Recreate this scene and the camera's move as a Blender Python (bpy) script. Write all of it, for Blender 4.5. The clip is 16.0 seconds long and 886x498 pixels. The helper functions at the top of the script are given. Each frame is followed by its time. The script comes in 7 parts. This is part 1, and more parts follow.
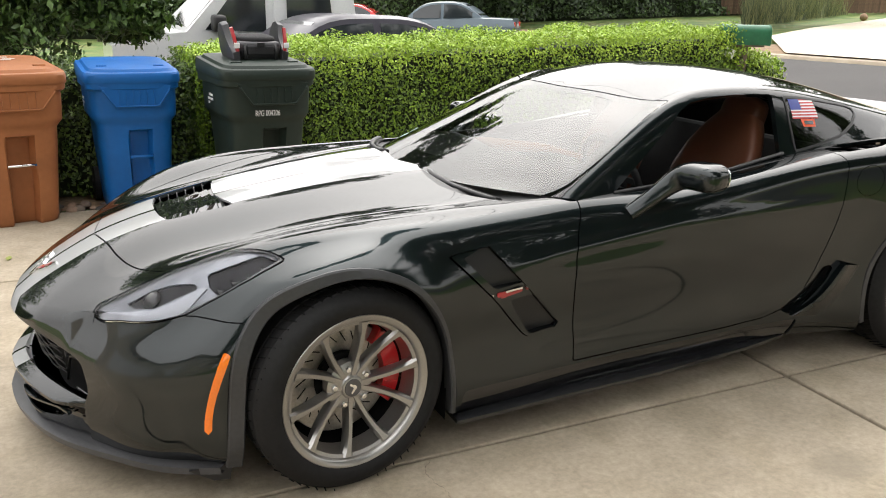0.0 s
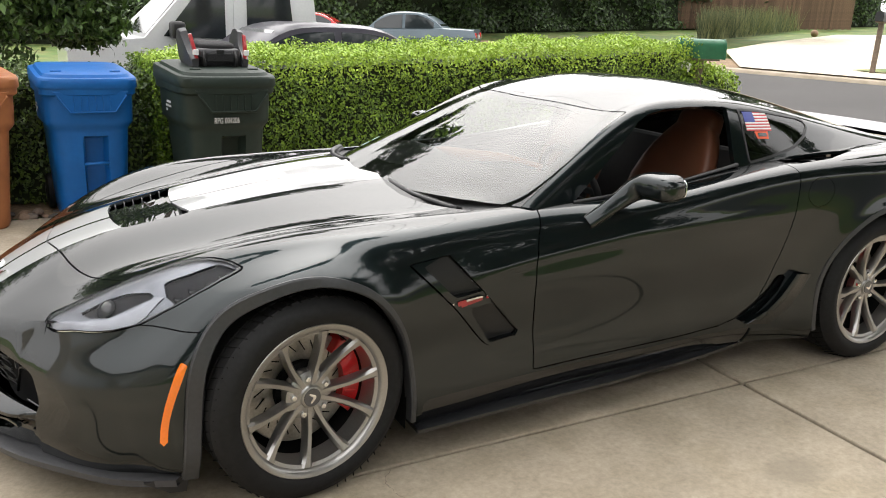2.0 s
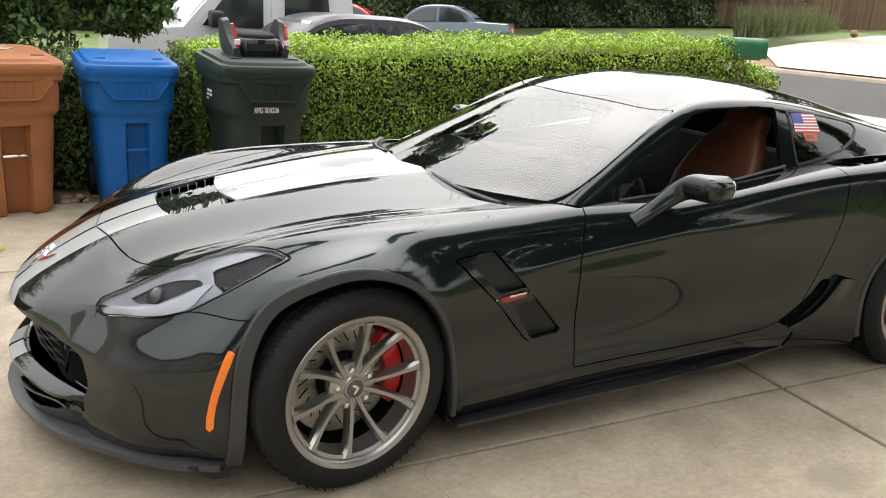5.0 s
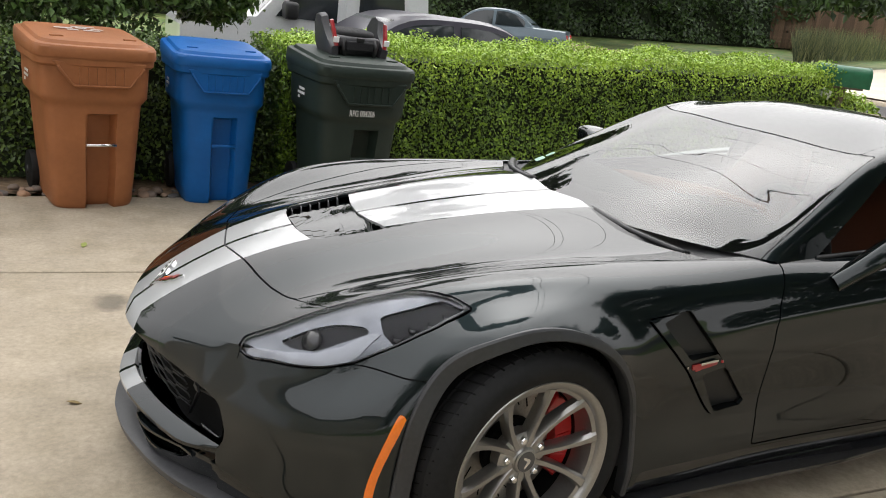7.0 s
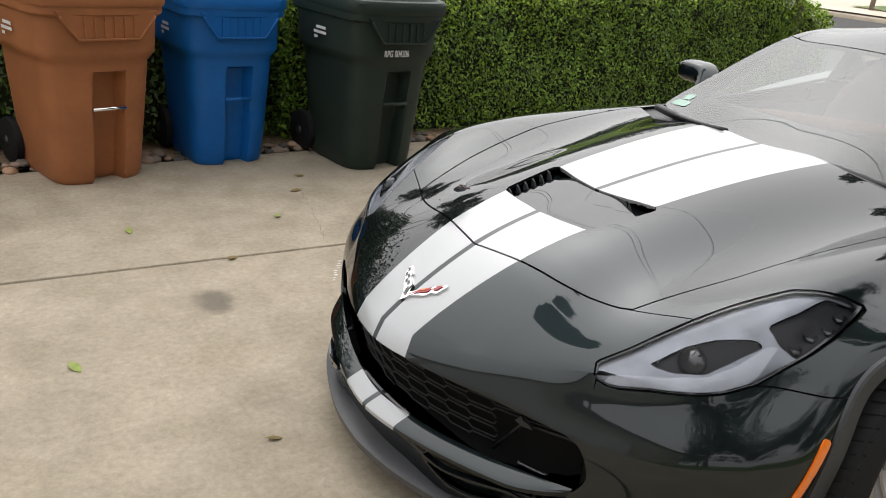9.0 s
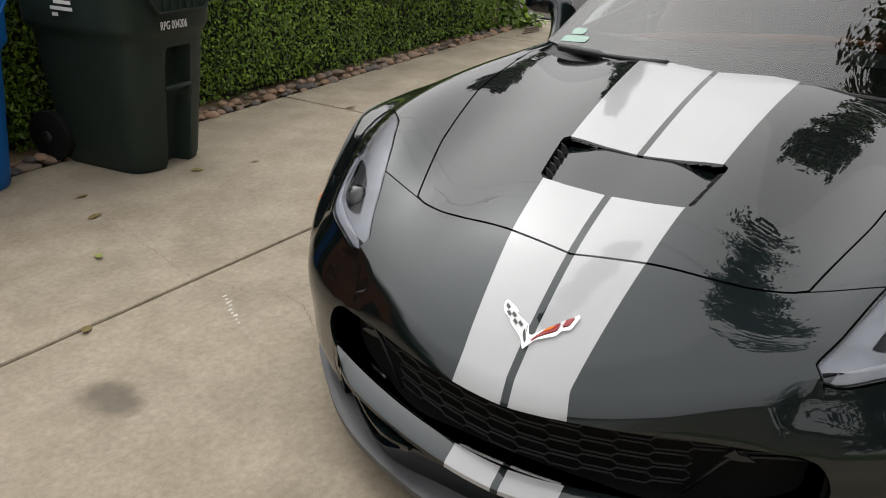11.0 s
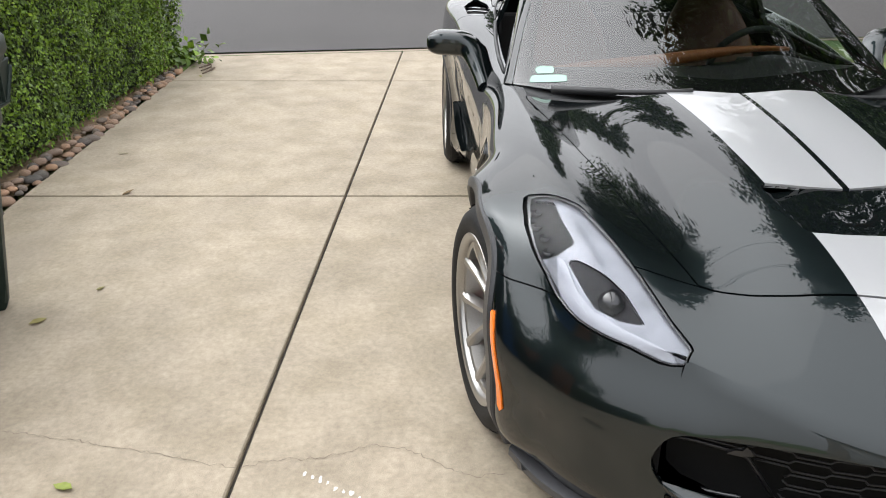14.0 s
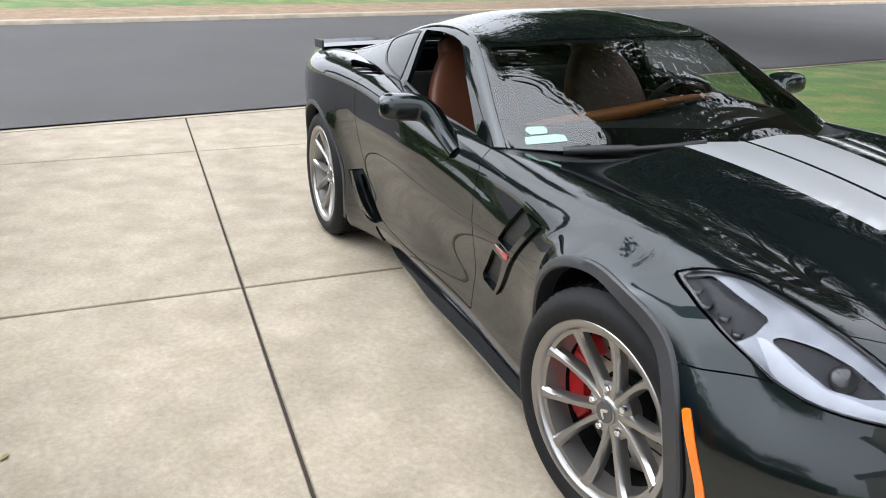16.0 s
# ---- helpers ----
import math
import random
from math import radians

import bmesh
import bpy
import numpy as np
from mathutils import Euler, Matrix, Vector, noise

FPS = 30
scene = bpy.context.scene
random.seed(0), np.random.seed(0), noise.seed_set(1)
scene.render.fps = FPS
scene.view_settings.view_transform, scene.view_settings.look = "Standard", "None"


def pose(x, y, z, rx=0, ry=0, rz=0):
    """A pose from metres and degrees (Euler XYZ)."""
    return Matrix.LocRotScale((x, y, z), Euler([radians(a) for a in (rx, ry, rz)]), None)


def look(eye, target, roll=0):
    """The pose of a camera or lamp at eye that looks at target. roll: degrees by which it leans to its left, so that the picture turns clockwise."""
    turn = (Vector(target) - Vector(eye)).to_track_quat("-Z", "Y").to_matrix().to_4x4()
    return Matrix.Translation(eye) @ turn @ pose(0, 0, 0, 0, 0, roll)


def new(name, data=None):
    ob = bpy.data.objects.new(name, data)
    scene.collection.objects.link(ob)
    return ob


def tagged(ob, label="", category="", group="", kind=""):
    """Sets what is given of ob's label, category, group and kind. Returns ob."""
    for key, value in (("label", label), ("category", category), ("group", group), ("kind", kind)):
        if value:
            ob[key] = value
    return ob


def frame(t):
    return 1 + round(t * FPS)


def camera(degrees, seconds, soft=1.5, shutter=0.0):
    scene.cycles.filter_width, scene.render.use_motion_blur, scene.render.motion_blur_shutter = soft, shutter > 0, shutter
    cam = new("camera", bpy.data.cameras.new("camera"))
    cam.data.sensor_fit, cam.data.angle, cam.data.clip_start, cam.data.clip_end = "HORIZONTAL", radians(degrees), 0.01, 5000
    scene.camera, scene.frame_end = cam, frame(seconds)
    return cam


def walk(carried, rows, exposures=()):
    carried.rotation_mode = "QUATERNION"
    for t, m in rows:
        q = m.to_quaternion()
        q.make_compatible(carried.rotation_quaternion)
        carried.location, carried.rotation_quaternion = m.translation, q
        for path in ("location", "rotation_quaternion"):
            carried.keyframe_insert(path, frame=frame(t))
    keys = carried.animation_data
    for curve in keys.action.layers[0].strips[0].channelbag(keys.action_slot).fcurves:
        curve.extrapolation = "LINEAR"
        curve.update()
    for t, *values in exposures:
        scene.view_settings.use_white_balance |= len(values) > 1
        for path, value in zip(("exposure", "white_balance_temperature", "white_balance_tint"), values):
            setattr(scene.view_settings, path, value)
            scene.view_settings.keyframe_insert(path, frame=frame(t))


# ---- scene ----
cam = camera(57.3, 16.0, 1.0)
PATH = [
    (0, (-0.716, -3.035, 1.463), (0.112, -1.308, 0.886), 1.4),
    (0.5, (-0.71, -3.044, 1.467), (0.17, -1.339, 0.902), 1.0),
    (1, (-0.697, -3.035, 1.466), (0.233, -1.352, 0.913), 1.3),
    (1.5, (-0.697, -3.033, 1.467), (0.251, -1.359, 0.919), 1.6),
    (2, (-0.715, -3.036, 1.46), (0.201, -1.346, 0.909), 2.3),
    (2.5, (-0.725, -3.034, 1.454), (0.135, -1.323, 0.878), 2.5),
    (3, (-0.719, -3.031, 1.454), (0.141, -1.328, 0.852), 1.9),
    (5.5, (-0.819, -2.983, 1.465), (0.017, -1.252, 0.914), 4.1),
    (6, (-0.923, -2.875, 1.471), (-0.188, -1.098, 0.922), 5.3),
    (6.5, (-0.989, -2.686, 1.46), (-0.255, -0.913, 0.896), 6.3),
    (7, (-1.035, -2.484, 1.452), (-0.231, -0.744, 0.879), 6.9),
    (7.5, (-1.196, -2.33, 1.448), (-0.352, -0.65, 0.766), 5.1),
    (8, (-1.456, -2.112, 1.477), (-0.574, -0.45, 0.798), 4.6),
    (10.5, (-2.137, -0.791, 1.328), (-0.655, 0.268, 0.504), 4.7),
    (11, (-2.15, -0.543, 1.362), (-0.562, 0.358, 0.546), 2.2),
    (11.5, (-2.235, -0.299, 1.368), (-0.567, 0.428, 0.539), 2.7),
    (12, (-2.309, -0.005, 1.401), (-0.586, 0.627, 0.604), 3.0),
    (12.5, (-2.254, 0.285, 1.371), (-0.484, 0.834, 0.618), 1.8),
    (13, (-2.195, 0.561, 1.385), (-0.389, 0.963, 0.626), 0.2),
    (13.5, (-2.189, 0.834, 1.388), (-0.346, 0.958, 0.621), 0.5),
    (14, (-2.112, 1.093, 1.407), (-0.267, 1.016, 0.64), 0.1),
    (14.5, (-1.922, 1.304, 1.401), (-0.075, 1.112, 0.659), -2.5),
    (15, (-1.789, 1.513, 1.405), (0.041, 1.148, 0.686), -2.4),
    (15.5, (-1.678, 1.787, 1.392), (0.117, 1.246, 0.692), -2.1),
    (16, (-1.545, 1.965, 1.381), (0.198, 1.223, 0.737), 0.2),
]
# the clip's camera brightens and darkens its picture on the way
EXPOSURE = [(0, .24, 6700, 10), (3, .22, 6650, 10), (6, .15, 6600, 10), (6.5, .00, 6550, 10), (7.5, -.33, 6500, 10), (8, -.36, 6500, 10), (10.5, -.56, 6500, 10), (11, -.66, 6550, 10), (11.5, -.24, 6600, 10),
            (12, -.24, 6600, 10), (12.5, -.20, 6550, 10), (13.5, .05, 6400, 10), (14.5, .17, 6250, 10), (16, .26, 6000, 10)]
walk(cam, [(t, look(eye, target, roll)) for t, eye, target, roll in PATH], EXPOSURE)


# ---- light ----
world = bpy.data.worlds.new("overcast_sky")
scene.world = world
world.use_nodes = True
wn, wl = world.node_tree.nodes, world.node_tree.links
wn.clear()
w_out, w_bg = wn.new("ShaderNodeOutputWorld"), wn.new("ShaderNodeBackground")
w_sky, w_hsv = wn.new("ShaderNodeTexSky"), wn.new("ShaderNodeHueSaturation")
SUN_UP, SUN_TURN = 54, 32
w_sky.sky_type, w_sky.sun_disc = "NISHITA", False
w_sky.sun_elevation, w_sky.sun_rotation = radians(SUN_UP), radians(SUN_TURN)
w_sky.air_density, w_sky.dust_density, w_sky.ozone_density = 1.2, 8.0, 1.0
w_hsv.inputs["Saturation"].default_value = 0.15
w_bg.inputs["Strength"].default_value = 0.15
# a layer of cloud over the clear sky: brightest overhead, fainter towards the horizon
w_mix, w_dir, w_xyz, w_grad, w_cloud = wn.new("ShaderNodeMix"), wn.new("ShaderNodeTexCoord"), wn.new("ShaderNodeSeparateXYZ"), wn.new("ShaderNodeMapRange"), wn.new("ShaderNodeVectorMath")
w_mix.data_type = "RGBA"
w_mix.inputs["Factor"].default_value = 0.62
w_grad.inputs["From Min"].default_value, w_grad.inputs["From Max"].default_value = 0.0, 1.0
w_grad.inputs["To Min"].default_value, w_grad.inputs["To Max"].default_value = 12.5, 22.5
w_cloud.operation = "SCALE"
w_cloud.inputs[0].default_value = (1.0, 1.0, 1.01)
wl.new(w_dir.outputs["Generated"], w_xyz.inputs[0])
wl.new(w_xyz.outputs["Z"], w_grad.inputs["Value"])
# the cloud glows broadly round the hidden sun
w_dot, w_pos, w_pow, w_add = wn.new("ShaderNodeVectorMath"), wn.new("ShaderNodeMath"), wn.new("ShaderNodeMath"), wn.new("ShaderNodeMath")
w_dot.operation, w_pos.operation, w_pow.operation, w_add.operation = "DOT_PRODUCT", "MAXIMUM", "POWER", "MULTIPLY_ADD"
w_dot.inputs[1].default_value = (math.sin(radians(SUN_TURN)) * math.cos(radians(SUN_UP)), math.cos(radians(SUN_TURN)) * math.cos(radians(SUN_UP)), math.sin(radians(SUN_UP)))
w_pos.inputs[1].default_value, w_pow.inputs[1].default_value, w_add.inputs[1].default_value = 0.0, 6.0, 15.0
wl.new(w_dir.outputs["Generated"], w_dot.inputs[0])
wl.new(w_dot.outputs["Value"], w_pos.inputs[0])
wl.new(w_pos.outputs[0], w_pow.inputs[0])
wl.new(w_pow.outputs[0], w_add.inputs[0])
wl.new(w_grad.outputs[0], w_add.inputs[2])
wl.new(w_add.outputs[0], w_cloud.inputs["Scale"])
wl.new(w_cloud.outputs[0], w_mix.inputs["B"])
wl.new(w_sky.outputs[0], w_hsv.inputs["Color"])
wl.new(w_hsv.outputs[0], w_mix.inputs["A"])
wl.new(w_mix.outputs["Result"], w_bg.inputs["Color"])
wl.new(w_bg.outputs[0], w_out.inputs["Surface"])
sun = new("sun", bpy.data.lights.new("sun", "SUN"))
sun.data.energy, sun.data.angle, sun.data.color = 0.5, radians(90), (1.0, 0.955, 0.88)
# the sky's sun_rotation runs clockwise from +y
sun.matrix_world = look((0, 0, 20), (-math.sin(radians(SUN_TURN)) * 20 / math.tan(radians(SUN_UP)), -math.cos(radians(SUN_TURN)) * 20 / math.tan(radians(SUN_UP)), 0))


# ---- materials ----
def material(name, base, rough=0.5, metal=0.0, coat=0.0, coat_rough=0.03, grain=0.0, grain_scale=40.0, stain=0.0, stain_scale=2.0,
             bump=0.0, bump_scale=120.0, spec=0.5, per_piece=0.0, second=None, island=False, edge=1.0, crisp=0.5):
    """A Principled material whose colour varies at two scales (grain and stains), with fine relief and, if wanted, from piece to piece."""
    m = bpy.data.materials.new(name)
    m.use_nodes = True
    n, l = m.node_tree.nodes, m.node_tree.links
    b = n["Principled BSDF"]
    b.inputs["Roughness"].default_value, b.inputs["Metallic"].default_value = rough, metal
    b.inputs["Coat Weight"].default_value, b.inputs["Coat Roughness"].default_value = coat, coat_rough
    b.inputs["Specular IOR Level"].default_value = spec
    b.inputs["Specular Tint"].default_value = (edge, edge, edge, 1)
    b.inputs["Base Color"].default_value = (*base, 1)
    m.diffuse_color = (*base, 1)
    coords = n.new("ShaderNodeTexCoord")
    colour = None
    if grain or stain or per_piece:
        value = n.new("ShaderNodeMath")
        value.operation, value.inputs[0].default_value, value.inputs[1].default_value = "ADD", 1.0, 0.0
        last = value.outputs[0]

        def vary(source, amount):
            nonlocal last
            mm = n.new("ShaderNodeMapRange")
            mm.inputs["From Min"].default_value, mm.inputs["From Max"].default_value = (0.25, 0.75) if amount > 0 else (0, 1)
            mm.inputs["To Min"].default_value, mm.inputs["To Max"].default_value = 1 - abs(amount), 1 + abs(amount)
            l.new(source, mm.inputs["Value"])
            mul = n.new("ShaderNodeMath")
            mul.operation = "MULTIPLY"
            l.new(last, mul.inputs[0])
            l.new(mm.outputs[0], mul.inputs[1])
            last = mul.outputs[0]
        for amount, scale, detail in ((grain, grain_scale, 6), (stain, stain_scale, 5)):
            if amount:
                tex = n.new("ShaderNodeTexNoise")
                tex.inputs["Scale"].default_value, tex.inputs["Detail"].default_value, tex.inputs["Roughness"].default_value = scale, detail + 4 * (crisp > .5), crisp
                l.new(coords.outputs["Object"], tex.inputs["Vector"])
                vary(tex.outputs["Fac"], amount)
        if per_piece:
            info = n.new("ShaderNodeNewGeometry") if island else n.new("ShaderNodeObjectInfo")
            vary(info.outputs["Random Per Island" if island else "Random"], -per_piece)
        mix = n.new("ShaderNodeVectorMath")
        mix.operation = "SCALE"
        mix.inputs[0].default_value = base
        if second:
            pick = n.new("ShaderNodeMix")
            pick.data_type = "RGBA"
            pick.inputs["A"].default_value, pick.inputs["B"].default_value = (*base, 1), (*second, 1)
            if per_piece:
                l.new(info.outputs["Random Per Island" if island else "Random"], pick.inputs["Factor"])
            else:
                t2 = n.new("ShaderNodeTexNoise")
                t2.inputs["Scale"].default_value = stain_scale * 1.7
                l.new(coords.outputs["Object"], t2.inputs["Vector"])
                ramp = n.new("ShaderNodeMapRange")
                ramp.inputs["From Min"].default_value, ramp.inputs["From Max"].default_value = 0.42, 0.66
                l.new(t2.outputs["Fac"], ramp.inputs["Value"])
                l.new(ramp.outputs[0], pick.inputs["Factor"])
            l.new(pick.outputs["Result"], mix.inputs[0])
        l.new(last, mix.inputs["Scale"])
        l.new(mix.outputs[0], b.inputs["Base Color"])
    if bump:
        tex = n.new("ShaderNodeTexNoise")
        tex.inputs["Scale"].default_value, tex.inputs["Detail"].default_value = bump_scale, 4
        l.new(coords.outputs["Object"], tex.inputs["Vector"])
        bp = n.new("ShaderNodeBump")
        bp.inputs["Strength"].default_value, bp.inputs["Distance"].default_value = bump, 0.01
        l.new(tex.outputs["Fac"], bp.inputs["Height"])
        l.new(bp.outputs[0], b.inputs["Normal"])
    return m


def glass(name, tint, rough=0.0, ior=2.2):
    """A thin pane: mostly see-through, with a mirror-like gloss that grows at grazing angles."""
    m = bpy.data.materials.new(name)
    m.use_nodes = True
    n, l = m.node_tree.nodes, m.node_tree.links
    n.remove(n["Principled BSDF"])
    out = n["Material Output"]
    tr, gl, mix, fr = n.new("ShaderNodeBsdfTransparent"), n.new("ShaderNodeBsdfGlossy"), n.new("ShaderNodeMixShader"), n.new("ShaderNodeFresnel")
    tr.inputs[0].default_value = (*tint, 1)
    gl.inputs["Roughness"].default_value = rough
    fr.inputs["IOR"].default_value = ior
    l.new(fr.outputs[0], mix.inputs[0])
    l.new(tr.outputs[0], mix.inputs[1])
    l.new(gl.outputs[0], mix.inputs[2])
    l.new(mix.outputs[0], out.inputs[0])
    m.diffuse_color = (*tint, 0.4)
    return m


PAINT = material("dark_grey_metallic_paint", (0.0130, 0.0182, 0.0196), 0.30, 0.8, 1.0, 0.010, grain=0.12, grain_scale=1400, spec=0.08, edge=0.10)
PAINT.node_tree.nodes["Principled BSDF"].inputs["Coat IOR"].default_value = 1.52
STRIPE = material("silver_stripe_paint", (0.38, 0.384, 0.39), 0.40, 0.25, 1.0, 0.02, grain=0.04, grain_scale=900)
TRIM = material("satin_black_plastic", (0.012, 0.012, 0.013), 0.45, grain=0.2, grain_scale=300, bump=0.05, bump_scale=600)
GLOSS = material("gloss_black_plastic", (0.008, 0.008, 0.009), 0.12, coat=0.6, grain=0.1, grain_scale=200)
POCKET = material("black_lamp_plastic", (0.016, 0.016, 0.018), 0.55, coat=0.0, grain=0.1, grain_scale=200, spec=0.2)
SKIRT = material("gloss_dark_grey_skirt", (0.018, 0.019, 0.021), 0.22, coat=0.8, coat_rough=0.03, grain=0.1, grain_scale=200)
LIP = material("matt_grey_black_plastic", (0.034, 0.035, 0.038), 0.42, grain=0.15, grain_scale=80, bump=0.04, bump_scale=500)
VENTGREY = material("dark_vent_plastic", (0.013, 0.013, 0.0135), 0.45, grain=0.12, grain_scale=120, spec=0.4)
# black plastic; on the alloy barrels its black stands in for shade
SHADOWED = material("black_plastic_and_inner_shade", (0.005, 0.005, 0.005), 0.8, grain=0.1, spec=0.15)
MESHBLACK = material("black_grille_plastic", (0.010, 0.010, 0.011), 0.35, grain=0.2, spec=0.35)
RUBBER = material("tyre_rubber", (0.010, 0.010, 0.0105), 0.65, grain=0.25, grain_scale=60, bump=0.06, bump_scale=300, spec=0.22)
ALLOY = material("satin_grey_alloy", (0.35, 0.34, 0.325), 0.30, 0.9, 0.3, 0.1, grain=0.06, grain_scale=200)
STEEL = material("brushed_brake_steel", (0.36, 0.34, 0.31), 0.40, 1.0, grain=0.15, grain_scale=120)
CALIPER = material("red_caliper_paint", (0.55, 0.018, 0.02), 0.3, coat=0.5, grain=0.08, grain_scale=90)
CHROME = material("chrome", (0.8, 0.8, 0.8), 0.1, 1.0, grain=0.02)
AMBER = material("amber_lens", (0.9, 0.20, 0.01), 0.2, coat=0.8, grain=0.06, grain_scale=150)
LAMPWHITE = material("white_light_guide", (0.42, 0.43, 0.47), 0.25, coat=0.5, grain=0.05, stain=0.15, stain_scale=14)
LAMPSILVER = material("lamp_reflector", (0.215, 0.222, 0.243), 0.32, 0.45, 0.3, 0.05, grain=0.06, grain_scale=220, stain=0.25, stain_scale=18)
LEATHER = material("tan_orange_leather", (0.105, 0.034, 0.0145), 0.5, grain=0.12, grain_scale=150, stain=0.1, stain_scale=8, bump=0.12, bump_scale=350)
TAN = material("bright_tan_leather", (0.30, 0.10, 0.03), 0.5, grain=0.12, grain_scale=150, bump=0.1, bump_scale=350)
DASH = material("black_dash_vinyl", (0.015, 0.016, 0.017), 0.55, grain=0.2, bump=0.08, bump_scale=400)
RED = material("red_badge_enamel", (0.32, 0.014, 0.018), 0.3, coat=0.6, grain=0.05)
FLAGRED = material("faded_red_print", (0.5, 0.035, 0.04), 0.4, grain=0.05)
WHITE = material("white_enamel", (0.78, 0.78, 0.78), 0.3, coat=0.4, grain=0.03)
BLUE = material("blue_print", (0.05, 0.07, 0.32), 0.4, grain=0.05)
ORANGE = material("orange_red_print", (0.75, 0.10, 0.03), 0.4, grain=0.05)
MIRROR = material("mirror_glass", (0.8, 0.82, 0.84), 0.01, 1.0)
GLASS = glass("clear_tinted_glass", (0.50, 0.56, 0.535), ior=1.82)
DARKGLASS = glass("dark_tinted_glass", (0.12, 0.14, 0.14), ior=1.7)
LENS = glass("headlight_lens", (0.92, 0.93, 0.95), ior=1.25)
CONCRETE = material("driveway_concrete", (0.340, 0.287, 0.215), 0.85, grain=0.27, grain_scale=42, stain=0.26, stain_scale=2.4, crisp=0.74, bump=0.25, bump_scale=320,
                    second=(0.290, 0.243, 0.176))
# sunlight on the far drive is put into this paler concrete
PALECONC = material("far_concrete_sun_tint", (0.60, 0.53, 0.42), 0.85, grain=0.15, grain_scale=20, stain=0.15, stain_scale=0.8, bump=0.2, bump_scale=200)
JOINT = material("dark_joint_filler", (0.045, 0.038, 0.030), 0.9, grain=0.3, grain_scale=40)
FLECK = material("worn_white_paint", (0.62, 0.60, 0.55), 0.8, grain=0.2, grain_scale=200)
CRACK = material("hairline_crack_dirt", (0.17, 0.135, 0.10), 0.9, grain=0.3)
ASPHALT = material("grey_asphalt", (0.062, 0.058, 0.057), 0.9, grain=0.15, grain_scale=90, stain=0.12, stain_scale=0.6, bump=0.4, bump_scale=140)
GRASS = material("lawn_grass", (0.062, 0.125, 0.018), 0.8, grain=0.35, grain_scale=25, stain=0.3, stain_scale=1.0, second=(0.15, 0.16, 0.04))
SOIL = material("bare_soil_and_litter", (0.22, 0.15, 0.09), 0.95, grain=0.4, grain_scale=30, stain=0.3, stain_scale=3, bump=0.5, bump_scale=60)
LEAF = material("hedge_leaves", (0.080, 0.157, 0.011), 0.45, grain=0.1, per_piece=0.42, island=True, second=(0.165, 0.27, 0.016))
# fresh growth, its colour raised further for the light on and through it
LEAF_NEW = material("fresh_lit_hedge_leaves", (0.29, 0.45, 0.032), 0.5, grain=0.1, per_piece=0.22, island=True, second=(0.34, 0.48, 0.05))
LEAF_DARK = material("dark_tree_leaves", (0.026, 0.058, 0.012), 0.4, grain=0.1, per_piece=0.5, island=True, second=(0.045, 0.085, 0.016))
# the overhanging tree's shade is put into this darker leaf colour
LEAF_LOW = material("low_hedge_leaves_shade_tint", (0.034, 0.070, 0.009), 0.45, grain=0.1, per_piece=0.45, island=True, second=(0.075, 0.125, 0.014))
LEAF_TREE = material("bin_tree_leaves", (0.050, 0.100, 0.022), 0.42, grain=0.1, per_piece=0.5, island=True, second=(0.105, 0.175, 0.045))
SPLIT = material("satin_grey_splitter", (0.050, 0.050, 0.054), 0.40, grain=0.12, grain_scale=80, bump=0.03, bump_scale=500)
LEAF_DRY = material("dry_leaves", (0.22, 0.13, 0.035), 0.7, grain=0.2, per_piece=0.4, second=(0.16, 0.2, 0.04))
# near-black fill: shade deep among the twigs is put into this colour
CORE = material("hedge_core_shade", (0.014, 0.022, 0.007), 0.9, grain=0.4, grain_scale=30)
BARK = material("bark", (0.12, 0.085, 0.06), 0.9, grain=0.35, grain_scale=25, bump=0.5, bump_scale=40)
BIN_BROWN = material("brown_bin_plastic", (0.30, 0.115, 0.046), 0.5, grain=0.06, grain_scale=30, stain=0.16, stain_scale=4, bump=0.06, bump_scale=200, spec=0.25)
BIN_BLUE = material("blue_bin_plastic", (0.006, 0.10, 0.34), 0.42, grain=0.06, grain_scale=30, stain=0.14, stain_scale=4, bump=0.06, bump_scale=200, spec=0.25)
BIN_GREEN = material("dark_green_bin_plastic", (0.018, 0.028, 0.0225), 0.5, grain=0.07, grain_scale=30, stain=0.16, stain_scale=4, bump=0.06, bump_scale=200, spec=0.25)
STONE = material("river_stones", (0.20, 0.185, 0.17), 0.8, grain=0.3, grain_scale=30, per_piece=0.55, second=(0.27, 0.16, 0.095), bump=0.3, bump_scale=60)
CARWHITE = material("white_vehicle_paint", (0.72, 0.73, 0.74), 0.3, coat=0.8, grain=0.04, stain=0.05)
CARPURPLE = material("faded_purple_grey_paint", (0.045, 0.042, 0.058), 0.45, 0.3, 0.4, 0.15, grain=0.06, stain=0.1)
CARBLUE = material("blue_grey_vehicle_paint", (0.12, 0.16, 0.19), 0.35, 0.3, 0.6, grain=0.05, stain=0.1)
CARWINDOW = material("dark_vehicle_window", (0.02, 0.025, 0.028), 0.06, coat=0.5, grain=0.1)
TAIL = material("red_tail_lamp", (0.55, 0.02, 0.02), 0.2, coat=0.6, grain=0.05)
MAILGREEN = material("green_mailbox_paint", (0.02, 0.13, 0.06), 0.4, grain=0.1, stain=0.15, stain_scale=9)
WOOD = material("weathered_fence_wood", (0.13, 0.08, 0.05), 0.85, grain=0.3, grain_scale=18, per_piece=0.3, bump=0.3, bump_scale=50)
POST = material("weathered_post_wood", (0.16, 0.12, 0.09), 0.85, grain=0.3, grain_scale=30, bump=0.3)
PAPER = material("pale_green_sticker", (0.30, 0.46, 0.38), 0.5, grain=0.05)
